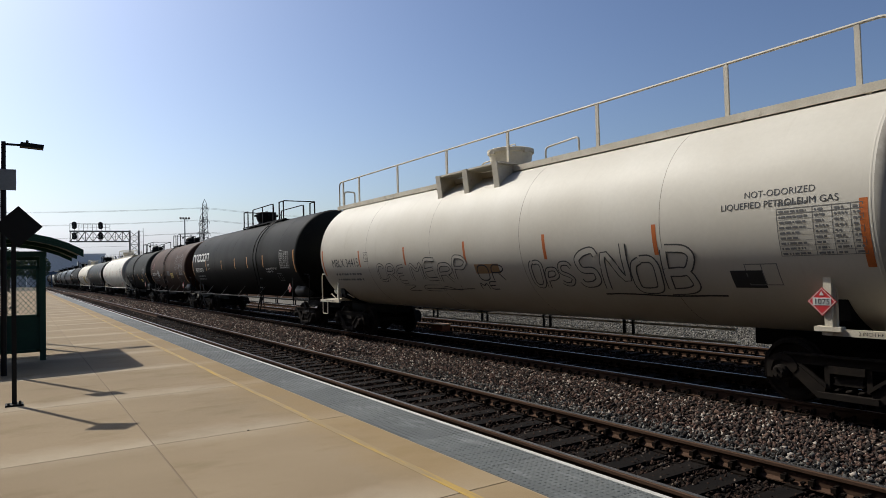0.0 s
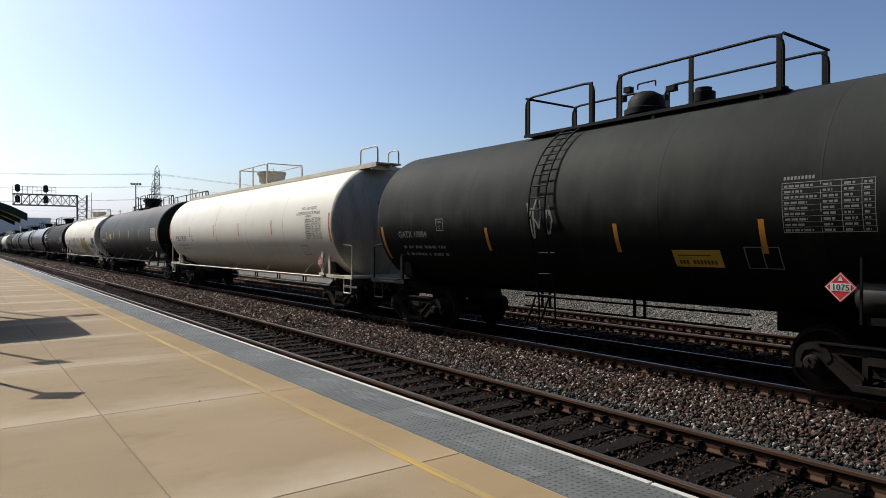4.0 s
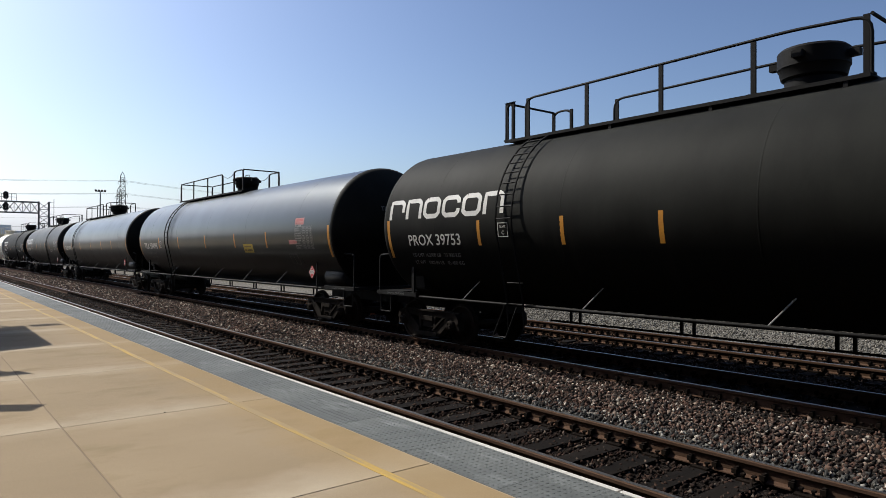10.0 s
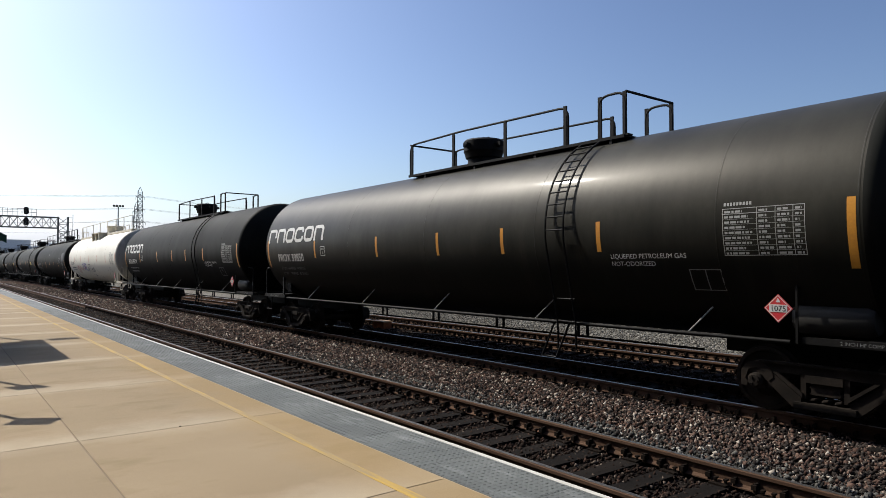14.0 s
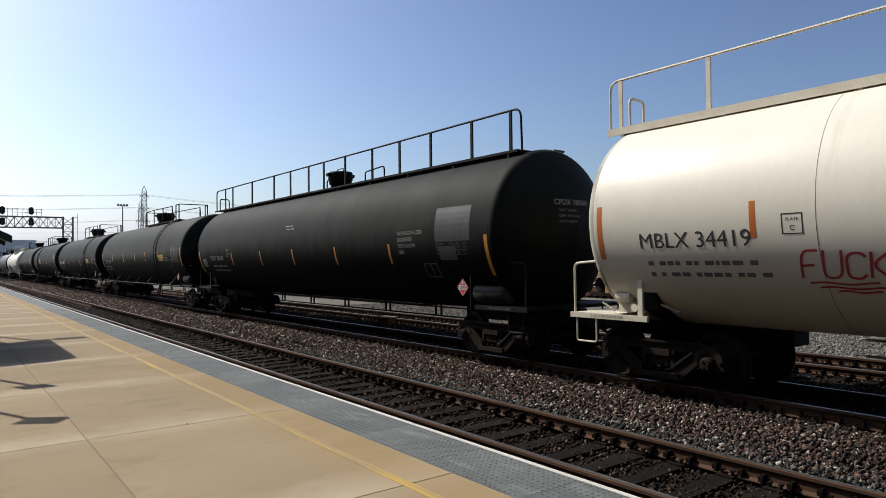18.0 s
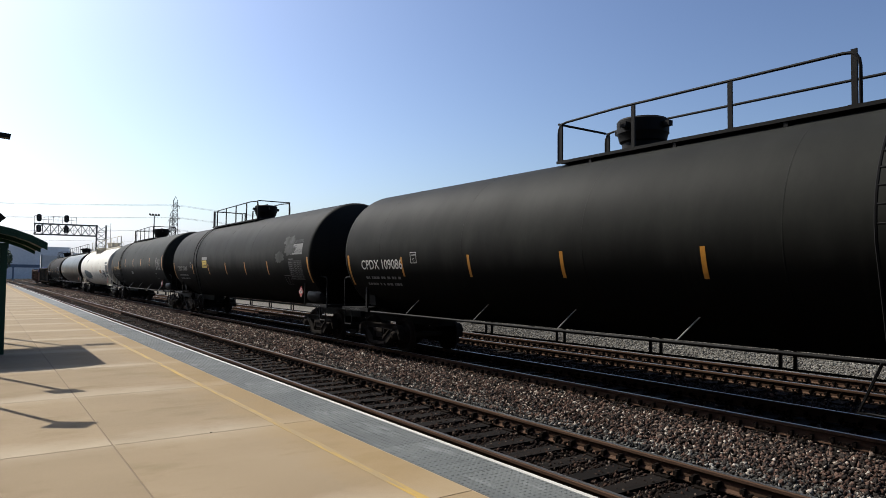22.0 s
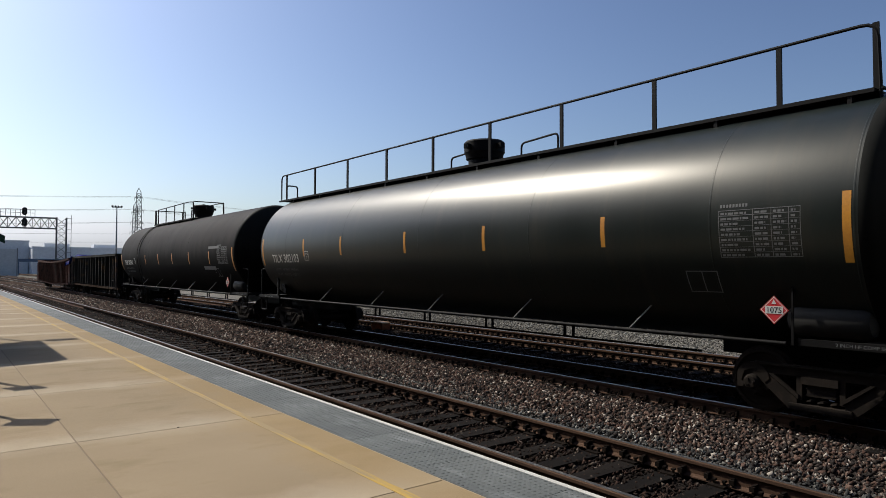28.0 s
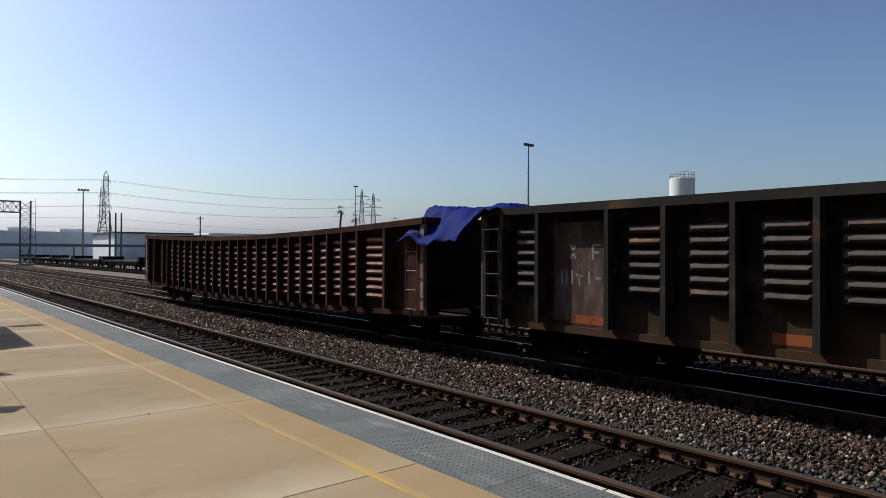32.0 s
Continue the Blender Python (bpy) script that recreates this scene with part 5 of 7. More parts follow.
CARS = [
    dict(W, paint="dull", seam=21.17, pitch=20.00, mark="MBLX 34415", rail_front=0.65, mark_w=2.0, top="full", gusset=True, dome=0.4, bowl=0, label="cream tank car with a long top handrail and black scrawled graffiti",
         words=(-6.61, 0.25, ("          NOT-ODORIZED", "LIQUEFIED PETROLEUM GAS"), 0.131), table=(-7.45, -0.35), tableink="patch", placard=-7.9, postlist=[9.0, 7.7, 5.0, 2.25, -0.4, -3.26, -6.11, -8.11], stripes=(0.66, 0.338, 0.01, -0.31, -0.62), bubble=[("CRE", 4.76, 3.1, -1.02, 0.48, 0.06, 0.022, "tag_black", "dull"), ("MERP", 2.85, 0.1, -0.98, 0.55, 0.07, 0.022, "tag_black", "dull"), ("OPS", -2.05, -3.3, -1.1, 0.5, 0.06, 0.024, "tag_black", "dull"), ("SNOB", -3.35, -6.0, -1.12, 0.72, 0.10, 0.026, "tag_black", "dull")], script=[("OR", -0.2, -1.25, -0.95, 0.35, "ink", 0.03), ("ME", -0.1, -0.8, -1.2, 0.2, "ink", 0.03), ("ZEN", 3.6, 0.6, -1.3, 0.2, "ink", 0.02)], lines=[(-3.9, -6.4, -1.28, "ink", 0.035), (2.4, 0.2, -1.22, "ink", 0.025)],
         patches=[(-0.2, -1.1, -0.78, -0.55, "primer"), (-6.6, -7.1, -1.1, -0.8, "ink")], sill=False),
    dict(PRA, r=1.745, z=2.79, seam=41.22, pitch=20.05, mark="PROX 39773", label="black tank car with heavy white block lettering and a mid-car ladder"),
    dict(r=1.70, z=2.70, seam=56.52, pitch=15.30, paint="brown", mark="GATX 17319", mark_w=1.7, top="box", box=(2.1, -1.1), near_end=-0.4, cages=[(2.1, 1.25), (0.65, -0.4)], far_cages=[(2.1, 1.6), (-0.2, -1.1)], dome=-0.3, small_dome=True, ladder=0.2, posts=3, tape_z=-0.35, stripes=(0.31, -0.25, -0.6), label="short rust-brown tank car with pale graffiti and top railings", weights=("LD LMT  193200 LBS  87 650 KGS", "LT WT     69800 LBS  31 650 KGS"),
         bubble=[("BEBX", 5.6, 4.5, 0.0, 0.36, 0.03, 0.016, "tagpink", "brown"), ("WHIRS", -2.9, -5.6, 0.15, 0.62, 0.10, 0.022, "dim", "brown")], tags=[(3.4, 2.6, -0.75, -0.1, 6, "dim", 0.05), (3.3, 2.7, -0.7, -0.15, 5, "chalk", 0.03), (-3.2, -4.6, -0.2, 0.1, 5, "dim", 0.016)], script=[("SEVOUR", 2.6, 0.5, -1.1, 0.28, "dim", 0.02)], patches=[(-1.6, -2.45, -0.68, -0.36, "yellowink"), (-0.4, -1.3, -0.55, -0.2, "ink")]),
    dict(r=1.70, z=2.70, seam=71.20, pitch=14.68, paint="grey", mark="GATX 10884", mark_w=1.2, top="box", box=(1.6, -3.8), gap=-0.6, dome=-0.9, small_dome=True, ladder=0.2, posts=3, ink="dim", tape_z=-0.3, stripes=(0.3, -0.25, -0.66), label="short sooty grey tank car with dark patches", patches=[(-2.5, -3.3, -1.05, -0.75, "yellowink")], tags=[(0.6, -0.1, -0.6, 0.3, 3, "dim", 0.04)], sill=False),
    dict(W, paint="pure", seam=91.84, pitch=20.64, mark="MBLX 34298", mark_w=1.74, mark_in=1.1, plate_gap=0.88, plate_dz=-0.14, top="half", box=(1.6, -1.6), dome=-0.2, bowl=0, tape_z=0.17, label="clean white tank car with orange stripes and black numbers", stripes=(0.61, 0.21, -0.13, -0.5),
         weights=("LD LMT  162300 LB  73 600 KG", "LT WT    100700 LB  45 700 KG", "  NEW 10-1995"), words=(-6.55, 0.42, ("          NOT-ODORIZED", "LIQUEFIED PETROLEUM GAS"), 0.135)),
    dict(TIL, paint="ashen", seam=112.51, pitch=20.67, mark="TILX 302117", mark_w=1.8, top="half", longrail=True, chain=True, box=(1.42, -2.6), cages=[(1.42, 0.6), (-0.05, -1.5), (-2.0, -2.6)], dome=-0.1, ladder=None, stripes=(0.686, 0.385, 0.145, -0.168, -0.5), tape_z=0.25, patches=[(4.99, 4.40, -0.30, 0.05, "yellowink")], far_cages=[(1.42, 0.6), (-0.05, -1.5), (-2.0, -2.6)], label="dark grey tank car with a long top rail and amber stripes", panel="panel", tableink="ink", table=(-7.42, -0.18), panel_at=(-7.38, -8.55, -0.46, 0.26), words=(-5.3, -0.95, ("LIQUEFIED", "PETROLEUM GAS"), 0.16)),
    dict(W, seams=(5.2, 1.7, -1.8, -3.55, -7.0), mark_s=-0.40, seam=133.13, pitch=20.62, mark="MBLX 34863", mark_w=1.75, top="half", box=(1.6, -1.5), dome=-0.15, bowl=0, tape_z=0.05, label="cream tank car with black and yellow graffiti along its flank", ink="patch",
         words=(-5.95, -0.60, ("NOT-ODORIZED", "  LIQUEFIED", "PETROLEUM GAS"), 0.15), wordink="panel", table=(-7.2, -0.6), panel="darkpatch", tableink="patch",
         stripes=(0.575, 0.186, -0.188, -0.52), script=[("REVEAL.KIL.NORSANE", 5.08, 1.72, -0.45, 0.40, "ink", 0.035), ("ENGER", 3.3, 1.8, -0.78, 0.28, "ink", 0.03), ("HAGER", 3.2, 1.75, -1.1, 0.30, "ink", 0.03), ("MESR.BEPSOK", 5.9, 3.2, -1.0, 0.26, "ink", 0.025), ("SWXRM.RESK", 1.15, -1.0, -0.5, 0.42, "ink", 0.035), ("LEAK", 0.6, -0.95, -1.25, 0.62, "blue_grey", 0.035), ("HAY", -3.05, -3.75, -0.45, 0.38, "ink", 0.035), ("RESP", -3.2, -3.9, -1.0, 0.25, "ink", 0.03), ("ROBSOV", -3.95, -4.75, -0.62, 0.22, "ink", 0.03), ("IRONYE", -4.0, -4.75, -0.88, 0.2, "ink", 0.03), ("NORS", -4.05, -4.6, -1.12, 0.2, "ink", 0.03), ("SKA", -5.2, -5.85, -0.9, 0.25, "ink", 0.02), ("WAYNO", 7.0, 6.1, -0.78, 0.22, "patch", 0.025), ("XO", 8.3, 7.7, -0.8, 0.3, "patch", 0.025)], bubble=[("JREXO", -0.9, -4.0, -1.42, 0.98, 0.27, 0.05, "ink", "gold_ink"), ("OB", -6.45, -7.3, -1.25, 0.55, 0.05, 0.025, "ink", "white")],
         tags=[(-7.35, -8.3, 0.48, 0.62, 8, "patch", 0.04), (-7.5, -8.2, 0.68, 0.8, 7, "patch", 0.04)],
         panel_at=(-7.2, -8.4, -0.62, -0.16), end_tags=[("LOS", -1.5, 0.3, -0.2, 0.75, 0.085, "ink"), ("ACUBR!", -1.0, 0.4, -0.75, 0.3, 0.04, "ink"), ("CERTS", -0.75, 0.3, 1.05, 0.35, 0.03, "ink"), ("EXACT", -0.4, 0.55, 0.62, 0.35, 0.03, "ink"), ("SKY", 0.95, 1.4, 0.3, 0.4, 0.03, "ink")], blobs=[(-2.2, -0.85, 1.25, 0.38, "gold_ink"), (-3.2, -0.95, 0.75, 0.34, "gold_ink")], patches=[(6.0, 5.6, -0.62, -0.2, "patch"), (-7.6, -8.1, -1.1, -0.85, "ink"), (-3.2, -3.9, -0.35, -0.12, "dim"), (-5.9, -7.1, -1.0, -0.63, "ink"), (-1.64, -1.72, -0.6, -0.2, "ink"), (-5.0, -5.08, -0.9, -0.3, "ink")]),
    dict(PRX, seam=153.27, pitch=20.14, mark="PROX 39753", weights=("LD LMT 162900 LB   73 900 KG", "LT WT   100100 LB   45 400 KG"), box=(5.75, -1.0), cages=[(5.75, 5.55), (5.2, -1.0)], far_cages=[(5.75, 5.2), (4.1, -1.0)], dome=0.0, ladder=4.7, posts=5, stripes=(0.63, 0.385, 0.165, -0.25, -0.555), label="black tank car with white block lettering, ladder near one end"),
    dict(TIL, seam=174.85, pitch=21.58, mark="TILX 304096", dome=0.4, dome_k=0.95, box=(6.4, -1.0), chain=True, cages=[(6.4, 1.1), (-0.05, -1.0)], far_cages=[(6.4, 1.1), (-0.05, -1.0)], truck_in=0.7, placard=-8.06, stencils=[("NON-ODORIZED", -6.965, -0.36, 0.066, "red_ink"), ("LIQUEFIED", -7.45, 0.265, 0.085, "red_ink"), ("PETROLEUM GAS", -7.38, 0.175, 0.066, "red_ink"), ("DOT 112J340W", -7.4, 0.10, 0.055, "chalk")], weights=("LD LMT 166000 LB  75300 KG", "LT WT    97000 LB  44000 KG"), stripes=(0.66, 0.37, 0.027, -0.286, -0.563), table=(-7.35, -0.3), tableink="dim", patches=[(-3.44, -4.22, -0.66, -0.36, "yellowink"), (-7.37, -7.93, 0.16, 0.36, "tagpink"), (-6.95, -7.45, -0.40, -0.27, "tagpink")], label="glossy black tank car with a faded red patch and amber stripes"),
    dict(TIL, seam=195.81, pitch=20.96, mark="TILX 304080", dome=0.1, box=(6.4, -1.0), chain=True, cages=[(6.4, 1.1), (0.25, -1.0)], far_cages=[(6.4, 1.1), (0.25, -1.0)], stripes=(0.66, 0.33, -0.03, -0.35, -0.63), label="glossy black tank car with bright highlights and amber stripes"),
    dict(PRA, box=(2.0, -4.7), cages=[(2.0, -3.35), (-4.1, -4.7)], paint="sheen", seam=216.09, pitch=20.28, mark="PROX 39850", weights=("LD LMT 163400 LB   74 100 KG", "LT WT     99600 LB   45 200 KG"), label="weathered black tank car with white block lettering"),
    dict(PRA, box=(2.0, -4.7), cages=[(2.0, -3.35), (-4.1, -4.7)], seam=236.62, pitch=20.53, mark="PROX 39711", label="weathered black tank car with white block lettering, ladder behind the middle"),
    dict(W, paint="pure", seam=256.69, pitch=20.07, mark="MBLX 34419", top="full", gusset=True, dome=0.0, bowl=0, postlist=[8.9, 7.2, 4.45, 1.73, -0.95, -3.7, -6.05, -8.3], label="white tank car with sprayed letters and a long top handrail", sill=False, tape_z=0.13, stripes=(0.69, 0.38, 0.01, -0.33, -0.66),
         script=[("FUCK", 5.5, 4.42, -0.95, 0.36, "red_ink", 0.035), ("TOPANGA", 4.3, 3.0, -0.93, 0.27, "red_ink", 0.03), ("PEACE", 2.9, 1.35, -0.93, 0.52, "blue_ink", 0.075), ("A", 2.35, 1.7, -0.9, 0.5, "red_ink", 0.05), ("A", 1.24, 0.62, -1.1, 0.62, "ink", 0.055), ("-", 0.72, 0.4, -1.06, 0.5, "ink", 0.06), ("T", 0.62, -0.12, -1.06, 0.6, "ink", 0.06), ("eam", -0.24, -1.2, -1.02, 0.40, "ink", 0.05)], lines=[(5.4, 4.6, -1.03, "red_ink", 0.03), (5.3, 4.55, -1.10, "red_ink", 0.03), (5.1, 4.6, -1.16, "red_ink", 0.03), (0.6, -0.3, -1.36, "blue_grey", 0.035), (-0.05, -0.55, -1.42, "blue_grey", 0.07)]),
    dict(CPD, seam=277.97, pitch=21.28, mark="CPDX 180088", notes=[(0.58, 0.53), (0.45, 0.43)], dome_k=0.82, rail_front=0.7, mark_w=1.5, mark_in=1.45, ladder=None, top="full", postlist=[8.9, 8.02, 5.86, 3.72, 2.29, 0.86, -0.23, -1.63, -3.2, -4.6, -6.0, -7.6, -8.9], dome=0.0, sill=False, tape_z=-0.2, label="dull black tank car with a full-length top handrail", tableink="ink", patches=[(8.9, 8.4, -0.75, -0.4, "patch"), (-7.6, -8.2, -0.62, -0.3, "darkpatch"), (-7.5, -8.7, -0.2, 0.55, "darkpatch")], words=(-6.0, 0.0, ("NON-ODORIZED", "LIQUEFIED", "PETROLEUM", "GAS"), 0.13), stripes=(0.58, 0.28, 0.0, -0.3, -0.6), paint="black"),
    dict(CPD, seam=299.01, pitch=21.04, mark="CPDX 108181", tape_z=0.07, label="sooty grey tank car with a small yellow panel", patches=[(-5.3, -6.1, -0.42, -0.13, "yellowink")]),
    dict(CPD, r=1.76, z=2.735, paint="black", seam=319.84, pitch=20.83, mark="CPDX 109086", mark_w=2.15, ink="chalk", stripes=(0.67, 0.365, 0.057, -0.26, -0.58), label="dull black tank car with amber stripes and a ladder amidships", patches=[(-5.3, -6.1, -0.42, -0.13, "yellowink")]),
    dict(CPD, r=1.78, z=2.755, paint="black", seam=340.53, pitch=20.69, mark="CPDX 101040", box=(5.3, -1.2), cages=[(5.3, 5.1), (4.75, -1.2)], far_cages=[(5.3, 4.8), (3.7, -1.2)], dome=-0.2, ladder=4.3, sill=False, label="dull black tank car with grey touch-up patches near its front", blobs=[(-7.3, 0.5, 0.5, 0.2, "scuff"), (-6.5, -0.05, 0.4, 0.2, "scuff"), (-7.4, 0.2, 0.5, 0.2, "scuff")], plate_gap=0.62, stripes=(0.575, 0.27, -0.02, -0.3, -0.58), patches=[(3.43, 2.6, 0.0, 0.14, "dim"), (3.4, 2.65, -0.36, -0.02, "yellowink"), (-7.5, -8.5, 0.02, 0.38, "dim")], words=(-7.35, 0.42, ("NON-ODORIZED", "LIQUEFIED", "PETROLEUM GAS"), 0.15), wordink="ink", table=(-7.3, -0.6)),
    dict(r=1.81, z=2.81, seam=360.92, pitch=20.39, paint="grey", mark="UTLX 954240", mark_w=2.3, mark_in=1.0, small="smallmark", ink="amber_mark", top="box", box=(5.6, -0.9), cages=[(5.6, 5.4), (5.0, -0.9)], far_cages=[(5.6, 5.0), (4.0, -0.9)], dome=0.0, ladder=4.5, posts=5, mark_s=-0.45, tape_z=0.28, stripes=(0.65, 0.33, 0.0, -0.3, -0.6), endink="amber_mark", label="dull black tank car with yellow numbers", patches=[(0.9, 0.3, -0.75, -0.55, "patch")]),
    dict(W, paint="pure", seams=(7.3, 3.7, 0.08, -3.5, -7.05), seam=381.03, pitch=20.11, mark="GATX 57198", mark_w=1.2, top="full", gusset=True, dome=0.0, bowl=0, postlist=[9.0, 7.07, 4.3, 1.7, -0.03, -3.6, -6.5, -8.4], label="white tank car with blue-grey graffiti, black panels and a handrail", sill=False, ink="patch", mark_s=-0.95, mark_in=1.2, tape_z=0.1,
         blobs=[(4.6, -0.78, 1.2, 0.5, "teal_dark"), (5.5, -0.62, 0.8, 0.4, "teal_dark"), (3.3, -0.85, 0.8, 0.45, "teal_dark"), (2.3, -0.75, 0.7, 0.28, "teal_dark")], table=(-7.42, -0.36), panel="darkpatch", panel_at=(-7.38, -8.56, -0.64, 0.08), tableink="patch", patches=[(-4.0, -5.2, -0.62, -0.33, "primer"), (-7.25, -8.35, 0.2, 0.33, "ink"), (-5.8, -6.92, -0.535, -0.36, "ink"), (-5.5, -5.97, -0.74, -0.55, "ink"), (-5.97, -6.88, -1.01, -0.55, "ink"), (-7.35, -8.0, -1.05, -0.78, "darkpatch")], stencils=[("NON-ODORIZED", -5.84, -0.50, 0.125, "chalk"), ("LIQUEFIED", -6.02, -0.69, 0.11, "chalk"), ("PETROLEUM", -6.02, -0.84, 0.11, "chalk"), ("GAS", -6.05, -0.98, 0.11, "chalk")], bubble=[("MTES", -4.6, -5.95, -1.2, 0.55, 0.07, 0.025, "blue_grey", "pure")], script=[("DE", 0.75, -0.3, -1.05, 0.5, "teal_faded", 0.06), ("MARONL", -0.6, -3.9, -1.05, 0.55, "teal_faded", 0.07), ("US", -4.0, -4.6, -1.0, 0.35, "blue_grey", 0.06), ("OMS", -6.95, -7.5, -0.85, 0.35, "blue_grey", 0.05), ("UOU", -5.3, -6.9, -1.3, 0.2, "blue_grey", 0.03)], tags=[(4.6, 3.8, 0.4, 0.9, 5, "patch", 0.03)]),
    dict(TIL, paint="satin", seam=401.62, pitch=20.59, mark="TILX 302103", mark_w=1.9, top="full", postlist=[9.28, 7.14, 5.03, 2.9, 0.8, -1.3, -3.4, -5.5, -7.6, -8.85], rail_front=0.73, dome=-0.3, ladder=None, label="black tank car with a bright sheen and a full-length handrail", weights=("LD LMT  164500 LB  74500 KG", "LT WT    98800 LB  44800 KG"), tape_z=0.2),
    dict(TIL, paint="rusty", seam=422.35, pitch=20.73, mark="TILX 302860", mark_w=1.8, box=(5.75, -1.0), cages=[(5.75, 5.55), (5.2, -1.0)], far_cages=[(5.75, 5.2), (4.1, -1.0)], dome=-0.2, ladder=4.7, label="rust-dusted black tank car with amber stripes", weights=("LD LMT  155500 LB  70500 KG", "LT WT   107600 LB  48800 KG"), stripes=(0.58, 0.40, 0.13, -0.13, -0.41, -0.7), patches=[(-5.5, -6.9, -0.75, -0.6, "dim"), (-6.3, -7.5, 0.1, 0.2, "patch")]),
]


def gondola(le0, le1, high, paint, rib, posts, label, rows, rib_lo, rib_hi, dip=0.0, plain_bays=(), post_paint=None):
    """An open-topped car: side sheets, posts, pressed ribs between them, top chord, end walls, floor."""
    long = le1 - le0
    mid = (le0 + le1) / 2
    car = empty("gondola_car", label=label, category="gondola car", group="cars of the freight train")
    ROLLING.append((car, mid))
    h0, h1, hx = 0.82, high, 1.52
    sx = hx - 0.10                    # the side sheets lie back behind the posts
    pp = post_paint or rib

    def sag(y):
        return -dip * (1 - (2 * y / long) ** 2)
    k = 16
    for x in (-1, 1):
        ys = [long / 2 - long * i / k for i in range(k + 1)]
        fs = [(4 * i + a, 4 * i + (a + 1) % 4, 4 * i + 4 + (a + 1) % 4, 4 * i + 4 + a) for i in range(k) for a in range(4)]

        def beam(name, x0, x1, z0, z1, mat_):
            vs = []
            for y in ys:
                s = sag(y)
                vs += [(x * x0, y, z0 + s), (x * x0, y, z1 + s), (x * x1, y, z1 + s), (x * x1, y, z0 + s)]
            return part(name, Shape().add(vs, fs + [(0, 1, 2, 3), (4 * k, 4 * k + 1, 4 * k + 2, 4 * k + 3)]), mat_, car)
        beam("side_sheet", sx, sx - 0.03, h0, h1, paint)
        beam("top_chord", hx + 0.13, sx - 0.06, h1 - 0.02, h1 + 0.12, pp)
        beam("side_sill", sx + 0.05, sx - 0.10, h0 - 0.12, h0, paint)
    for i, y in enumerate(posts):
        part("side_post", shared(("gpost", rib, high), lambda: Shape().prism([(-0.045, h0 + 0.02), (-0.04, h1 - 0.02), (0.04, h1 - 0.02), (0.045, h0 + 0.02)], "x", -hx - 0.13, -sx).mesh("side_post", MATS[pp])), None, car, at=(0, y, sag(y)))
        if i % 4 == 0:
            part("side_post", shared(("gpost2", rib, high), lambda: Shape().box((hx + sx + 0.13) / 2, 0, (h0 + h1) / 2, hx - sx + 0.13, 0.08, h1 - h0 - 0.04).mesh("side_post", MATS[pp])), None, car, at=(0, y, sag(y)))
    for y0, y1 in zip(posts, posts[1:]):
        if (y0, y1) in plain_bays:
            c, z = (y0 + y1) / 2 - 0.12, sag((y0 + y1) / 2)
            if rows == 6 and c < 0:
                for u, v, w, t in ((-0.25, 1.45, 0.5, 0.02), (-0.25, 1.25, 0.5, 0.02), (-0.25, 1.02, 0.5, 0.02), (0.0, 1.235, 0.02, 0.45), (-0.25, 1.14, 0.02, 0.24), (-0.5, 1.235, 0.02, 0.45)):
                    part("chalk_mark", Shape().box(-sx - 0.004, c + u + 0.1, v + z, 0.004, w, t), "dim", car)
            elif rows == 6:
                for u, v, w, t, a in ((0.22, 2.10, 0.04, 0.26, 22), (0.22, 2.10, 0.04, 0.26, -22), (-0.20, 2.10, 0.04, 0.26, 0), (-0.28, 2.21, 0.15, 0.04, 0), (-0.26, 2.09, 0.11, 0.04, 0), (0.46, 1.66, 0.035, 0.24, 0), (0.36, 1.66, 0.035, 0.24, 0), (0.24, 1.66, 0.04, 0.24, 0), (0.08, 1.70, 0.15, 0.035, 8), (0.08, 1.62, 0.035, 0.2, 0), (-0.12, 1.66, 0.035, 0.22, 0), (-0.3, 1.66, 0.12, 0.04, 0)):
                    part("chalk_mark", Shape().box(-sx - 0.004, c + u, v + z, 0.004, w, t, (a, 0, 0)), "dim", car)
            part("bay_panel", Shape().box(-sx - 0.001, c + 0.06, (h0 + h1) / 2 - 0.05 + z, 0.004, (y0 - y1) * 0.8, (h1 - h0) * 0.86), "gonplate" if rows == 6 else rib, car)
            continue
        w = (y0 - y1) * (0.62 if rows == 6 else 0.74)
        if w < 0.35:
            continue
        c = y1 + 0.06 + w / 2
        for j in range(rows):
            z = rib_lo + (rib_hi - rib_lo) * j / (rows - 1)
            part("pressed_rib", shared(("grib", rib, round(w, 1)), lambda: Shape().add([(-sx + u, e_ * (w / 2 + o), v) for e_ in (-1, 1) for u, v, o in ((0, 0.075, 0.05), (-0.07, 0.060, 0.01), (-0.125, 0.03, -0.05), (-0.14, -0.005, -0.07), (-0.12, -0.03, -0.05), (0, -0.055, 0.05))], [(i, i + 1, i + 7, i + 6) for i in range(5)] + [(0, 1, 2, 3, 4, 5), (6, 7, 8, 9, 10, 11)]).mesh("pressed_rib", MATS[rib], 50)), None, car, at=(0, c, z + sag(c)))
    for e in (1, -1):
        # end wall and ribs in black iron: their shade is put into the colour
        wall = part("end_wall", Shape().box(0, e * (long / 2 - 0.03), (h0 + h1) / 2, 2 * hx - 0.06, 0.05, h1 - h0), "iron", car)
        part("end_chord", Shape().box(0, e * (long / 2), h1 + 0.06, 2 * hx + 0.2, 0.16, 0.125), pp, wall)
        for z in (0.45, 0.9, 1.35):
            part("end_rib", Shape().box(0, e * (long / 2 + 0.03), h0 + z, 2 * hx - 0.02, 0.08, 0.12), "iron", wall)
        part("corner_post", Shape().box(-hx - 0.04, e * (long / 2 - 0.05), (h0 + h1) / 2, 0.10, 0.12, h1 - h0 - 0.04), rib, car)
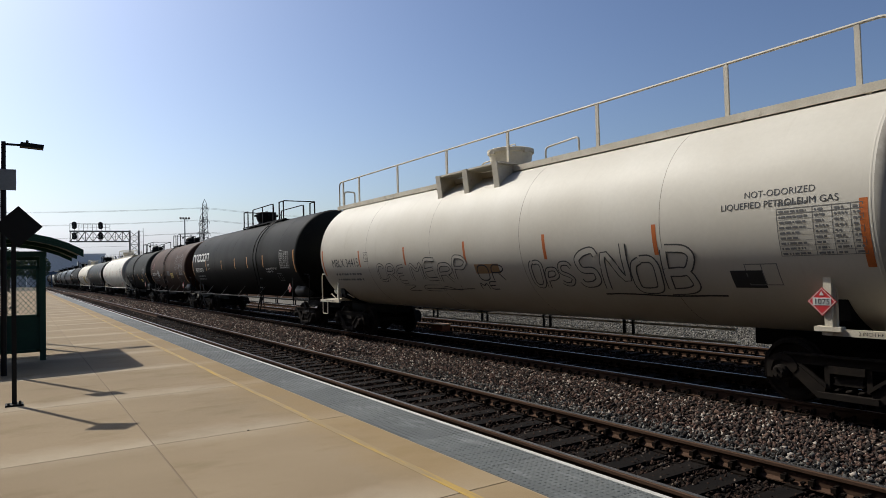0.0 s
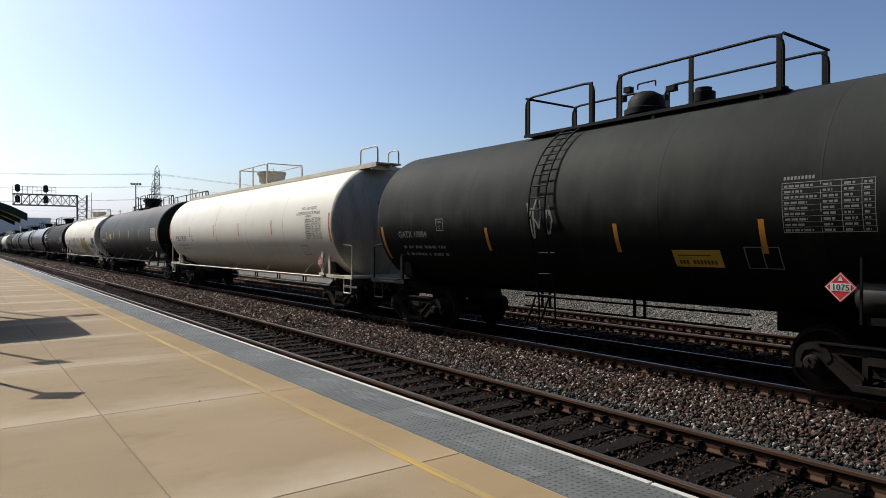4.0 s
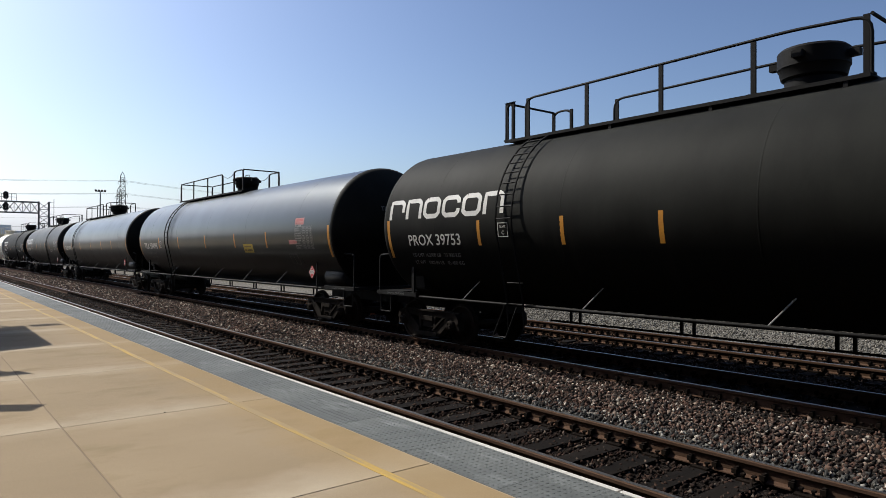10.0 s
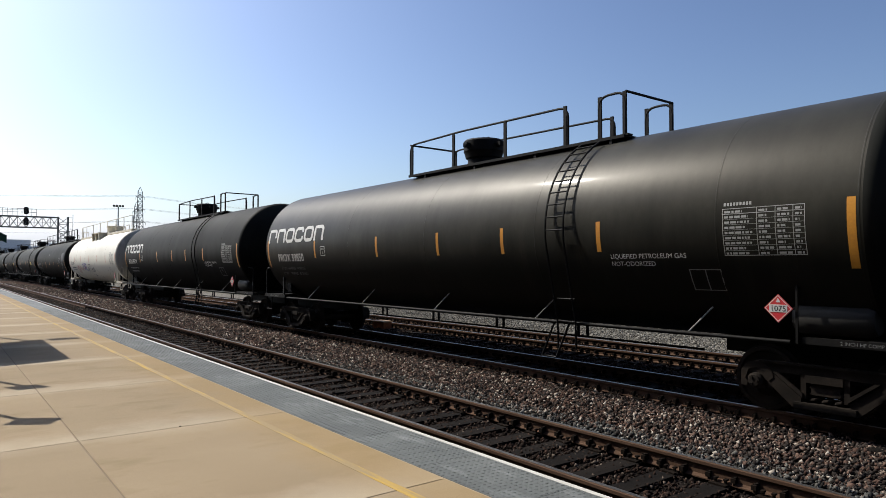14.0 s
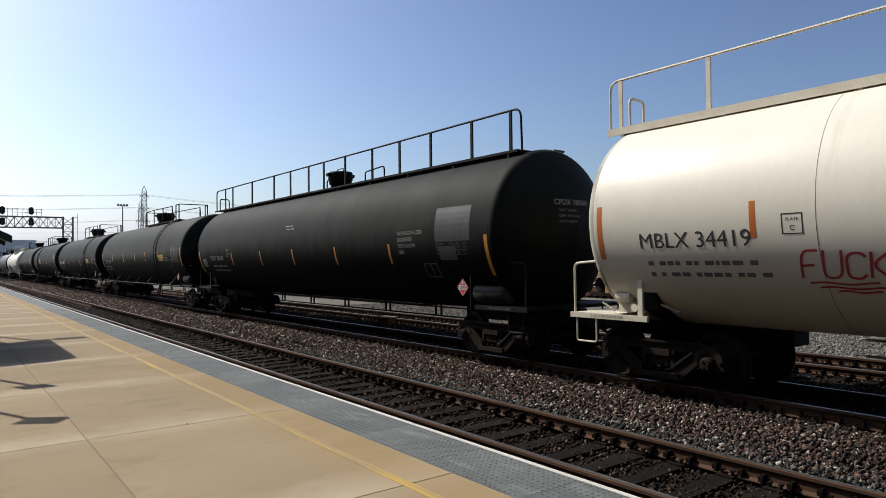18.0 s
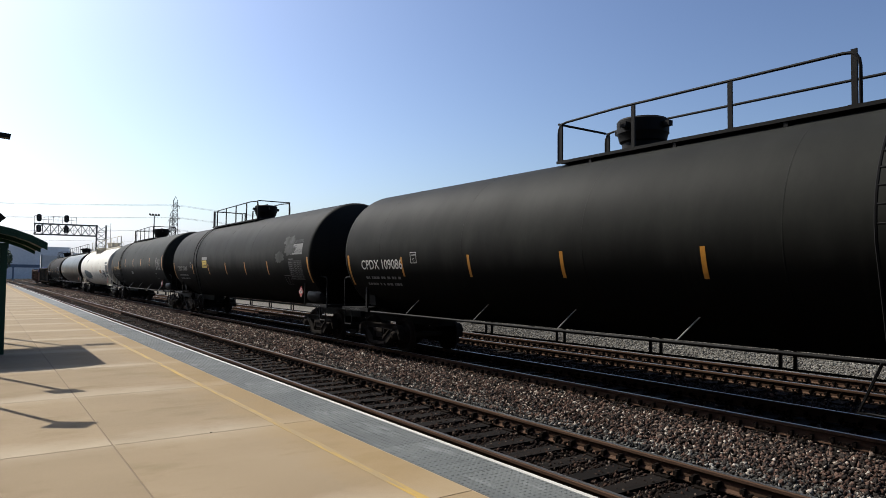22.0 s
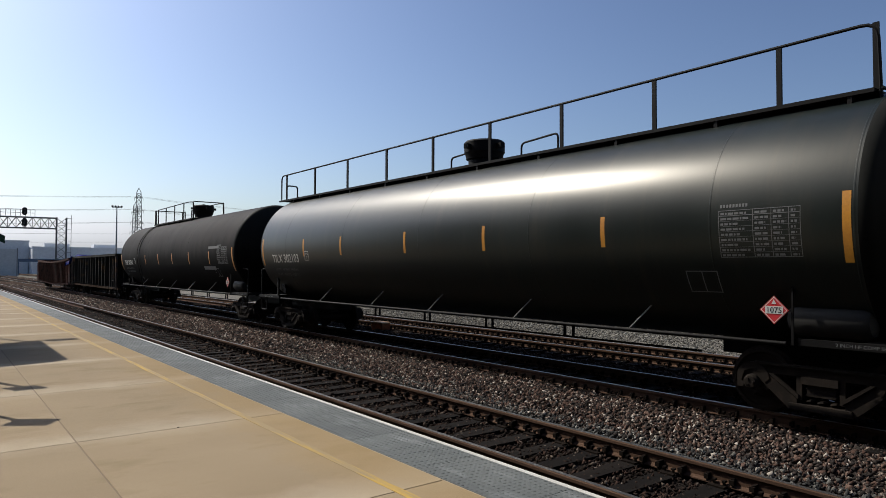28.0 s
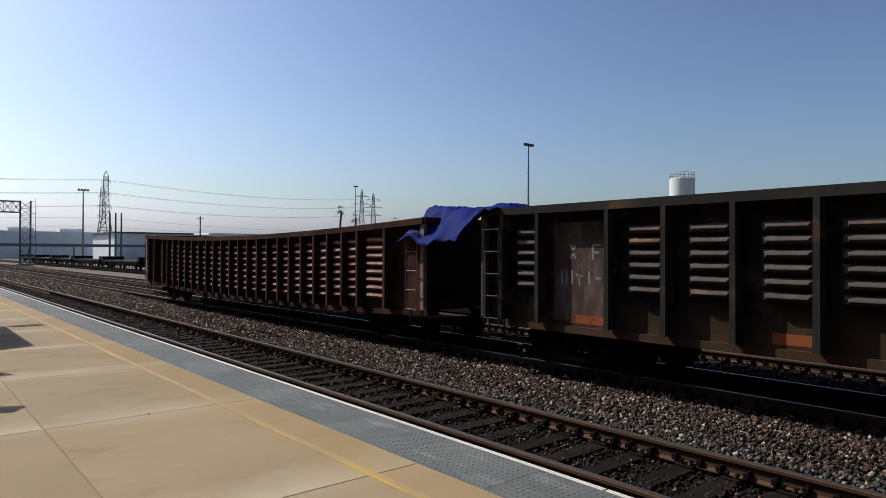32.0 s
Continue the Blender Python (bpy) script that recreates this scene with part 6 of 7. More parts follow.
        part("center_sill", Shape().box(0, e * (long / 2 - 1.2), 0.84, 0.5, 3.4, 0.3), "iron", car)
        part("end_step", Shape().box(0, e * (long / 2 + 0.3), 0.98, 2.6, 0.5, 0.05), "iron", car)
        coupler(car, e * (long / 2 + 0.75), e)
        truck(car, e * (long / 2 - 1.9))
        for x in (-1, 1):
            lad = Shape()
            for q in (-0.2, 0.2):
                lad.tube([(x * (hx + 0.16), e * (long / 2 - 0.34) + q, h0 - 0.1), (x * (hx + 0.16), e * (long / 2 - 0.34) + q, h1 - 0.2)], 0.016, 6)
            ob = part("corner_ladder", lad, rib, car)
            for i in range(5):
                z = h0 + 0.02 + i * 0.42
                part("rung", shared(("gonrung", rib), lambda: Shape().tube([(0, -0.2, 0), (0, 0.2, 0)], 0.014, 6).mesh("rung", MATS[rib])), None, ob, at=(x * (hx + 0.16), e * (long / 2 - 0.34), z))
            part("step_stirrup", Shape().tube(loop([(x * hx, e * (long / 2 - 0.14), h0), (x * hx, e * (long / 2 - 0.14), 0.45), (x * hx, e * (long / 2 - 0.54), 0.45), (x * hx, e * (long / 2 - 0.54), h0)], 0.05), 0.018, 6), "iron", car)
        part("retainer_plate", Shape().box(-sx - 0.012, e * (long / 2 - 0.95), 1.2, 0.012, 0.2, 0.14), "signback", car)
    for k, (y0, y1) in enumerate(zip(posts, posts[1:])):
        if rows == 6 and k in (1, 4, 7, 9):
            part("primer_patch", Shape().box(-sx - 0.002, y1 + (y0 - y1) * 0.34, h0 + 0.13, 0.004, (y0 - y1) * 0.5, 0.15), "primer_orange", car)
    part("floor_plate", Shape().box(0, 0, h0 + 0.02 - dip, 2 * sx - 0.06, long - 0.1, 0.05), paint, car)
    part("fish_belly_sill", Shape().box(0, 0, 0.72 - dip * 0.5, 0.5, long - 5.5, 0.34), "iron", car)
    return car, mid, long


def tarpaulin():
    """A crumpled blue sheet caught on the ends of two gondolas, draped over the space between them."""
    nx, ny = 30, 44
    vs = []
    for i in range(nx + 1):
        for j in range(ny + 1):
            u, v = i / nx, j / ny
            p = Vector((u * 4.0, v * 5.2, 0.3))
            x = -1.72 + 2.5 * u
            y = 1.75 - 3.25 * v + 0.10 * noise.noise(p * 1.4)
            fold = 0.08 * noise.noise(p * 1.3) + 0.07 * noise.noise(p * 2.9) + 0.035 * noise.noise(p * 6.5)
            # bunched over the rear car's corner, slack above the coupling, thin on the front car's edge
            z = 3.03 + 0.07 * math.exp(-((v - 0.15) / 0.2) ** 2) + 0.05 * math.exp(-((v - 0.78) / 0.12) ** 2) + fold - 0.08 * u * v
            z -= max(0, 0.05 - v) * 3.0 + max(0, v - 0.9) * 1.3
            # the near edge hangs down over the corner and the gap
            hang = max(0.0, 0.30 - u) / 0.30
            ease = min(1.0, max(0.0, (1.0 - v) / 0.38))
            reach = (0.62 + 0.16 * math.exp(-((v - 0.3) / 0.16) ** 2)) * ease * ease * (3 - 2 * ease) + 0.05
            z -= hang * (reach + 0.12 * noise.noise(Vector((v * 7, 1.3, 0))))
            x = max(x, -1.71 + 0.05 * noise.noise(p * 3) - 0.03 * hang)
            x -= hang * 0.07 * (1 + noise.noise(Vector((v * 11, 2.1, u * 2))))
            vs.append((x, y, z))
    fs = [(i * (ny + 1) + j, (i + 1) * (ny + 1) + j, (i + 1) * (ny + 1) + j + 1, i * (ny + 1) + j + 1) for i in range(nx) for j in range(ny)]
    ob = new("tarpaulin", Shape().add(vs, fs).mesh("tarpaulin", MATS["tarp"], 70))
    ob.modifiers.new("thickness", "SOLIDIFY").thickness = 0.012
    return tagged(ob, "crumpled blue tarpaulin draped between the ends of two gondolas", "tarpaulin")



# ---- ground, tracks, platform ----
def structure(ob, label, category):
    return tagged(ob, label, category, kind="structure")


def stuff(name, verts, faces, mat, label, category, parent=None):
    me = bpy.data.meshes.new(name)
    me.from_pydata(verts, [], faces)
    me.materials.append(MATS[mat])
    ob = new(name, me)
    ob.parent = parent
    return tagged(ob, label, category if not parent else "", kind="stuff")


rng = np.random.default_rng(7)
structure(new("ground", Shape().add([(-2600, -2600, -0.66), (2600, -2600, -0.66), (2600, 2600, -0.66), (-2600, 2600, -0.66)], [(0, 1, 2, 3)]).mesh("ground", MATS["gravel"])), "pale gravel ground of the rail yard", "ground")


def bed_z(x, y):
    """Top of the ballast: level with the ties, a low crown between the tracks."""
    crown = 0.05 * math.exp(-((x - 8.1) / 0.8) ** 2) + 0.03 * math.exp(-((x - 12.3) / 0.5) ** 2)
    edge = -0.16 * max(0.0, min(1.0, (x - 15.9) / 0.8))
    return -0.505 + crown + edge + 0.022 * noise.noise(Vector((x * 1.3, y * 0.9, 0.0)))


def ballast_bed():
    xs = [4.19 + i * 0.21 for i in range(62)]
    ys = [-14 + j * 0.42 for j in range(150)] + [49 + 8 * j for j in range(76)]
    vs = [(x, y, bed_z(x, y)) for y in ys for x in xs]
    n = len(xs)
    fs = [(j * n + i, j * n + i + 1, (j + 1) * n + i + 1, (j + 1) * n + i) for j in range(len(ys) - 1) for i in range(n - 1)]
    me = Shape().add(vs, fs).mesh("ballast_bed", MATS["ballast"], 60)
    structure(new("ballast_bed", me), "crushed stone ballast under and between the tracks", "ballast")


ballast_bed()


def stones(name, x0, x1, y0, y1, per_m2, size, skip_rails=True, mat="stone"):
    """Loose broken stones on the bed, each a small jagged lump."""
    n = int((x1 - x0) * (y1 - y0) * per_m2)
    px, py = rng.uniform(x0, x1, n), rng.uniform(y0, y1, n)
    if skip_rails:
        ok = np.ones(n, bool)
        for t in TRACKS:
            for k in (-0.75, 0.75):
                ok &= np.abs(px - (t + k)) > 0.10
        px, py = px[ok], py[ok]
        n = len(px)
    base = np.array([(1, 0, 0), (-1, 0, 0), (0, 1, 0), (0, -1, 0), (0, 0, 1), (0, 0, -1)], float)
    tri = np.array([(0, 2, 4), (2, 1, 4), (1, 3, 4), (3, 0, 4), (2, 0, 5), (1, 2, 5), (3, 1, 5), (0, 3, 5)])
    s = rng.uniform(0.6, 1.25, (n, 1, 1)) * size
    v = base[None] * rng.uniform(0.5, 1.05, (n, 6, 1)) * rng.uniform(0.6, 1.25, (n, 1, 3)) + rng.normal(0, 0.22, (n, 6, 3))
    a = rng.uniform(0, 6.283, n)
    b = rng.uniform(-0.7, 0.7, n)
    ca, sa, cb, sb = np.cos(a), np.sin(a), np.cos(b), np.sin(b)
    x, y, z = v[:, :, 0], v[:, :, 1], v[:, :, 2]
    y, z = y * cb[:, None] - z * sb[:, None], y * sb[:, None] + z * cb[:, None]
    x, y = x * ca[:, None] - y * sa[:, None], x * sa[:, None] + y * ca[:, None]
    v = np.stack([x, y, z], 2) * s
    crown = 0.05 * np.exp(-((px - 8.1) / 0.8) ** 2) + 0.03 * np.exp(-((px - 12.3) / 0.5) ** 2) - 0.16 * np.clip((px - 15.9) / 0.8, 0, 1)
    v += np.stack([px, py, -0.50 + crown + rng.uniform(-0.012, 0.035, n)], 1)[:, None]
    f = (tri[None] + (np.arange(n) * 6)[:, None, None]).reshape(-1, 3)
    me = bpy.data.meshes.new(name)
    v = v.reshape(-1, 3)
    me.vertices.add(len(v))
    me.vertices.foreach_set("co", v.ravel())
    me.loops.add(len(f) * 3)
    me.loops.foreach_set("vertex_index", f.ravel().astype(np.int32))
    me.polygons.add(len(f))
    me.polygons.foreach_set("loop_start", (np.arange(len(f)) * 3).astype(np.int32))
    me.update(calc_edges=True)
    me.validate()
    me.materials.append(MATS[mat])
    tagged(new(name, me), "loose broken ballast stones, brown and grey", "ballast stones", kind="stuff")


stones("ballast_stones", 7.25, 9.75, 0.5, 16, 680, 0.040)
stones("ballast_stones", 6.5, 7.6, 0.5, 16, 700, 0.036, mat="stonegrey")
stones("ballast_stones", 6.5, 9.75, 16, 44, 260, 0.055)
stones("ballast_stones", 6.5, 9.75, 44, 120, 75, 0.085)
stones("ballast_stones", 4.4, 6.6, 36, 100, 60, 0.07, mat="stonefine")
stones("ballast_stones", 9.6, 15.6, 30, 110, 32, 0.08, mat="stonefine")
stones("ballast_stones", 4.4, 6.6, 0.5, 14, 420, 0.032, mat="stonefine")
stones("ballast_stones", 4.4, 6.6, 14, 36, 170, 0.045, mat="stonefine")
stones("ballast_stones", 9.6, 15.6, -2, 30, 110, 0.042, mat="stonefine")
stones("yard_stones", 15.4, 24, -6, 34, 190, 0.04, False, "yardstone")

RAIL = [(-0.07, 0.0), (0.07, 0.0), (0.07, 0.012), (0.012, 0.032), (0.010, 0.125), (0.036, 0.138), (0.037, 0.168), (0.028, 0.178), (-0.028, 0.178), (-0.037, 0.168), (-0.036, 0.138), (-0.010, 0.125), (-0.012, 0.032), (-0.07, 0.012)]


def track(x, y0, y1, near, name, label):
    tr = structure(empty(name), label, "railway track")
    for k in (-0.7525, 0.7525):
        r = part("rail", Shape().prism([(x + k + u, RAIL_Z - 0.178 + v) for u, v in RAIL], "y", y0, y1), "railside", tr)
        part("rail_head", Shape().box(x + k, (y0 + y1) / 2, RAIL_Z + 0.001, 0.050, y1 - y0, 0.004), "railtop", r, "polished running surface")
    rnd = random.Random(int(x * 100))
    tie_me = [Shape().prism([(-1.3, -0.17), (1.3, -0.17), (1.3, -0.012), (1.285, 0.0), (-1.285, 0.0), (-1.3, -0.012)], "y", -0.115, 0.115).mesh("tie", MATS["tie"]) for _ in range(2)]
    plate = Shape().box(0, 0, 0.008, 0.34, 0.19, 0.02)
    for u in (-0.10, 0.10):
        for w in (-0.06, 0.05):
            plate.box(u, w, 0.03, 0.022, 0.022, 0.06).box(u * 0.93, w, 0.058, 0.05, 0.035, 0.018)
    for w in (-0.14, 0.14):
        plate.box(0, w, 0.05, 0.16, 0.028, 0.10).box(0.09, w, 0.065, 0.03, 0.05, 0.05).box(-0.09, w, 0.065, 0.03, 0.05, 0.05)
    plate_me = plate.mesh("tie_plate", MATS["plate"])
    y, far_v, far_f = y0 + 0.2, [], []
    while y < min(y1, 200):
        if near[0] <= y <= near[1]:
            t = part("tie", rnd.choice(tie_me), None, tr, at=(x + rnd.uniform(-0.03, 0.03), y + rnd.uniform(-0.02, 0.02), TIE_Z + rnd.uniform(-0.008, 0.004)))
            t.rotation_euler = (0, rnd.uniform(-0.004, 0.004), rnd.uniform(-0.012, 0.012))
            if y < near[0] + 40:
                for k in (-0.7525, 0.7525):
                    part("tie_plate", plate_me, None, t, at=(k, 0, 0))
        else:
            k = len(far_v)
            q = Shape().box(x, y, TIE_Z - 0.085, 2.6, 0.23, 0.17)
            far_v += q.v
            far_f += [tuple(i + k for i in f) for f in q.f]
        y += 0.53
    if far_v:
        stuff("far_ties", far_v, far_f, "tie", "dark timber ties in the distance", "ties", tr)


track(TRACKS[0], -14, 700, (0.0, 62), "track_near", "near track with dark timber ties and rusty rails")
track(TRACKS[1], -14, 700, (-2.0, 40), "track_middle", "middle track on which the freight train rolls")
track(TRACKS[2], -14, 700, (-2.0, 40), "track_far", "far track beside the yard")


def yard_track(name, pts):
    """A plain yard track along a bent line, ties joined."""
    tr = structure(empty(name), "yard track that bends away through pale gravel", "railway track")
    n = len(pts)
    for k in (-0.75, 0.75):
        vs = []
        for i, (x, y) in enumerate(pts):
            a, b = pts[max(0, i - 1)], pts[min(n - 1, i + 1)]
            d = Vector((b[0] - a[0], b[1] - a[1])).normalized()
            for u, v in ((-0.06, -0.62), (-0.036, -0.30), (0.036, -0.30), (0.06, -0.62)):
                vs.append((x + d.y * (k + u), y - d.x * (k + u), v + 0.02))
        part("rail", Shape().add(vs, [(4 * i + j, 4 * i + j + 1, 4 * i + j + 5, 4 * i + j + 4) for i in range(n - 1) for j in range(3)]), "railside", tr)
    vs, fs = [], []
    for (x0, y0), (x1, y1) in zip(pts, pts[1:]):
        m = int(math.hypot(x1 - x0, y1 - y0) / 0.6)
        for i in range(m):
            f = i / m
            q = Shape().box(x0 + (x1 - x0) * f, y0 + (y1 - y0) * f, -0.56, 2.5, 0.23, 0.12)
            fs += [tuple(k + len(vs) for k in t) for t in q.f]
            vs += q.v
    stuff("yard_ties", vs, fs, "tie", "weathered yard ties", "ties", tr)


yard_track("track_yard_1", [(22.4, 30), (22.4, 120), (22.4, 330)])
yard_track("track_yard_2", [(10.4, 78), (9.8, 92), (8.2, 106), (6.6, 120), (5.9, 132), (5.8, 150)])
yard_track("track_yard_3", [(35.0, -20), (35.0, 60), (35.0, 220)])
yard_track("track_yard_4", [(40.0, -20), (40.0, 60), (40.0, 220)])
yard_track("track_yard_5", [(62.0, -20), (62.0, 60), (62.0, 200)])

# platform
EDGE, TILE_IN = 4.164, 3.436
plat = structure(empty("platform"), "tan concrete station platform with a grey tactile edge", "platform")
part("platform_body", Shape().box((EDGE - 9) / 2, 62, -0.3475, EDGE + 9 - 0.12, 150, 0.685), "joint", plat)
part("edge_fascia", Shape().box(EDGE - 0.06, 62, -0.335, 0.10, 150, 0.61), "concrete", plat)
Y_JOINT, BAY = 4.41, 3.21
COURSES = ((-8.9, -5.1), (-5.1, -1.95), (-1.95, 1.19), (1.19, TILE_IN))
for cx0, cx1 in COURSES:
    g = 0.0025
    b = 0.005
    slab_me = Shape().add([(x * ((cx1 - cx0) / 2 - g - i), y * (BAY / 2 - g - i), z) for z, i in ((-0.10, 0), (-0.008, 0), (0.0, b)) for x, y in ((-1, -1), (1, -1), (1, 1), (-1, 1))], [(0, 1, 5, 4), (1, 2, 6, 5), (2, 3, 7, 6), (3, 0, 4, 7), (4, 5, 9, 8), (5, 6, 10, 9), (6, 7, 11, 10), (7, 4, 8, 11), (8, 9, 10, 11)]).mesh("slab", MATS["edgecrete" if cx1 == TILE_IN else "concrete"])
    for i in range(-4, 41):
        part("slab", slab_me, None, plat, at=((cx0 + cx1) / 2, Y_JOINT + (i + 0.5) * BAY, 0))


def tile_mesh():
    """A tactile tile with rows of truncated domes."""
    w, long = EDGE - 0.055 - TILE_IN, 1.2
    sh = Shape().box(0, 0, -0.02, w - 0.004, long - 0.006, 0.046)
    nx, ny = 11, 21
    for i in range(nx):
        for j in range(ny):
            x, y = (i + 0.5) / nx * w - w / 2, (j + 0.5) / ny * long - long / 2
            n = 6
            sh.add([(x + r * math.cos(k * 6.283 / n), y + r * math.sin(k * 6.283 / n), z) for r, z in ((0.0165, 0.003), (0.0125, 0.0065)) for k in range(n)], [(k, (k + 1) % n, n + (k + 1) % n, n + k) for k in range(n)] + [tuple(range(n, 2 * n))])
    return sh.mesh("tactile_tile", MATS["tactile"])


tile_me = tile_mesh()
flat_me = Shape().box(0, 0, -0.02, EDGE - 0.055 - TILE_IN - 0.004, 1.194, 0.046).box(0, 0, 0.006, 0.55, 1.1, 0.004).mesh("tactile_tile", MATS["tactile"])
for i in range(-10, 84):
    part("tactile_tile", tile_me if -2 < i < 26 else flat_me, None, plat, at=((EDGE - 0.055 + TILE_IN) / 2, 0.6 + 1.2 * i, 0.0))
nosing_me = Shape().box(EDGE - 0.0275, 0, -0.01, 0.055, 2.985, 0.03).mesh("nosing_strip", MATS["nosing"])
for i in range(-5, 46):
    part("nosing_strip", nosing_me, None, plat, at=(0, 1.5 + 3.0 * i, 0))
part("yellow_line", Shape().box(2.985, 62, 0.0, 0.085, 150, 0.005), "yellow", plat, "worn yellow safety line")
part("expansion_strip", Shape().box(TILE_IN - 0.008, 62, -0.01, 0.012, 150, 0.022), "concrete", plat)

# added unseen wall: closes off behind the platform, cuts fill on the train
structure(part("wall_west", Shape().box(-7.6, -22, 6.0, 0.4, 130, 12.6), "wall_unseen", None), "plain brown wall added out of view to dim the train", "wall")


# ---- things on the platform ----
def sign_post(x, y):
    s = empty("sign_post", pose(x, y, 0), label="dark square sign set on its corner on a thin post", category="sign")
    part("post", Shape().box(0, 0, 1.3, 0.06, 0.05, 2.6), "signback", s)
    part("base_plate", Shape().box(0, 0, 0.012, 0.22, 0.22, 0.024).box(0.07, 0.07, 0.035, 0.03, 0.03, 0.03).box(-0.07, -0.07, 0.035, 0.03, 0.03, 0.03).box(0.07, -0.07, 0.035, 0.03, 0.03, 0.03), "signback", s)
    a = 0.30
    part("sign_plate", Shape().prism([(0.06, 2.57 - a), (0.06 + a, 2.57), (0.06, 2.57 + a), (0.06 - a, 2.57)], "y", -0.05, -0.035), "signback", s)


sign_post(-0.08, 11.34)
tagged(new("pebble", Shape().lathe([(-0.001, 0.006), (0.003, 0.012), (0.009, 0.009), (0.012, 0.003)], "z", 7, (2.19, 7.62, 0.0)).mesh("pebble", MATS["bark"])), "small dark pebble lying on the concrete platform", "pebble")


def flag_sign(x, y):
    s = empty("flag_sign", pose(x, y, 0), label="small grey rectangular sign on a dark steel pole", category="sign")
    part("pole", Shape().lathe([(0, 0.05), (3.9, 0.045)], "z", 10), "signback", s, smooth=40)
    part("sign_plate", Shape().box(0.0, -0.06, 3.72, 0.42, 0.02, 0.40), "galv", s)


flag_sign(-0.27, 15.0)


def lamp_post(x, y):
    s = empty("platform_lamp", pose(x, y, 0), label="dark lamp post with one flat lamp head on a short arm", category="lamp post")
    part("pole", Shape().lathe([(0, 0.09), (6.1, 0.06)], "z", 12), "signback", s, smooth=40)
    part("base", Shape().lathe([(0, 0.2), (0.12, 0.2), (0.16, 0.11)], "z", 12), "signback", s)
    part("arm", Shape().box(0.28, 0, 6.02, 0.56, 0.07, 0.06), "signback", s)
    part("lamp_head", Shape().prism([(0.42, 5.96), (1.05, 5.92), (1.07, 6.05), (0.45, 6.1)], "y", -0.16, 0.16), "signback", s)
    part("photocell", Shape().lathe([(6.08, 0.04), (6.18, 0.035)], "z", 8, (0.62, 0, 0)), "signback", s)


lamp_post(-0.42, 24.2)
lamp_post(-0.42, 52.0)


def shelter():
    s = empty("shelter", pose(-1.0, 17.35, 0), label="dark green steel platform shelter with a curved roof and lattice panels", category="shelter")
    for x in (-1.4, 1.42):
        for y in (0.0, 3.0):
            part("post", Shape().box(x, y, 1.22, 0.12, 0.12, 2.44), "green", s)
    n, pts, low = 14, [], []
    for i in range(n + 1):
        u = i / n
        x = -2.2 + 4.4 * u
        pts.append((x, 2.45 + 0.42 * (1 - abs(2 * u - 1) ** 3.2)))
    prof = pts + [(x, z - 0.07) for x, z in pts[::-1]]
    part("roof", Shape().prism(prof, "y", -0.55, 3.6), "green", s, "thin curved dark green roof", 30)
    for y in (-0.5, 1.5, 3.55):
        part("roof_rib", Shape().prism([(x, z - 0.07) for x, z in pts] + [(x, z - 0.16) for x, z in pts[::-1]], "y", y - 0.03, y + 0.03), "green", s)
    for y in (0.0, 3.0):
        part("tie_beam", Shape().box(0, y, 2.38, 3.0, 0.10, 0.12), "green", s)
    # end panels: frame, lattice above, solid sheet below
    for x0, x1 in ((-1.34, -0.42), (-0.40, 0.42), (0.44, 1.36)):
        f = Shape()
        for x in (x0 + 0.03, x1 - 0.03):
            f.box(x, 0, 1.15, 0.06, 0.05, 1.9)
        for z in (0.22, 1.0, 2.08):
            f.box((x0 + x1) / 2, 0, z, x1 - x0, 0.05, 0.06)
        p = part("panel_frame", f, "green", s)
        part("solid_panel", Shape().box((x0 + x1) / 2, 0, 0.61, x1 - x0 - 0.1, 0.02, 0.74), "green", p)
        lat = Shape()
        w, h = x1 - x0 - 0.12, 1.0
        cx, cz = (x0 + x1) / 2, 1.54
        m = 8
        for i in range(-m, m):
            for d in (-1, 1):
                a0 = cx - w / 2 + w * (i / m)
                seg = []
                for t in (0, 1):
                    seg.append((a0 + t * w * 1.0, cz - h / 2 + h * (t if d > 0 else 1 - t)))
                (xa, za), (xb, zb) = seg
                lo, hi = max(0, (cx - w / 2 - xa) / (xb - xa)), min(1, (cx + w / 2 - xa) / (xb - xa))
                if hi - lo > 0.03:
                    lat.tube([(xa + (xb - xa) * lo, 0, za + (zb - za) * lo), (xa + (xb - xa) * hi, 0, za + (zb - za) * hi)], 0.008, 4, False)
        part("lattice", lat, "green", p)
    part("back_panel", Shape().box(-1.40, 1.5, 1.2, 0.03, 2.8, 1.9), "green", s)
    part("bench", Shape().box(-0.8, 1.5, 0.46, 0.45, 2.2, 0.05).box(-0.8, 0.7, 0.22, 0.3, 0.06, 0.44).box(-0.8, 2.3, 0.22, 0.3, 0.06, 0.44), "green", s)


shelter()


# ---- distance ----
def bar(sh, a, b, r=0.06, n=4):
    sh.tube([a, b], r, n, False)


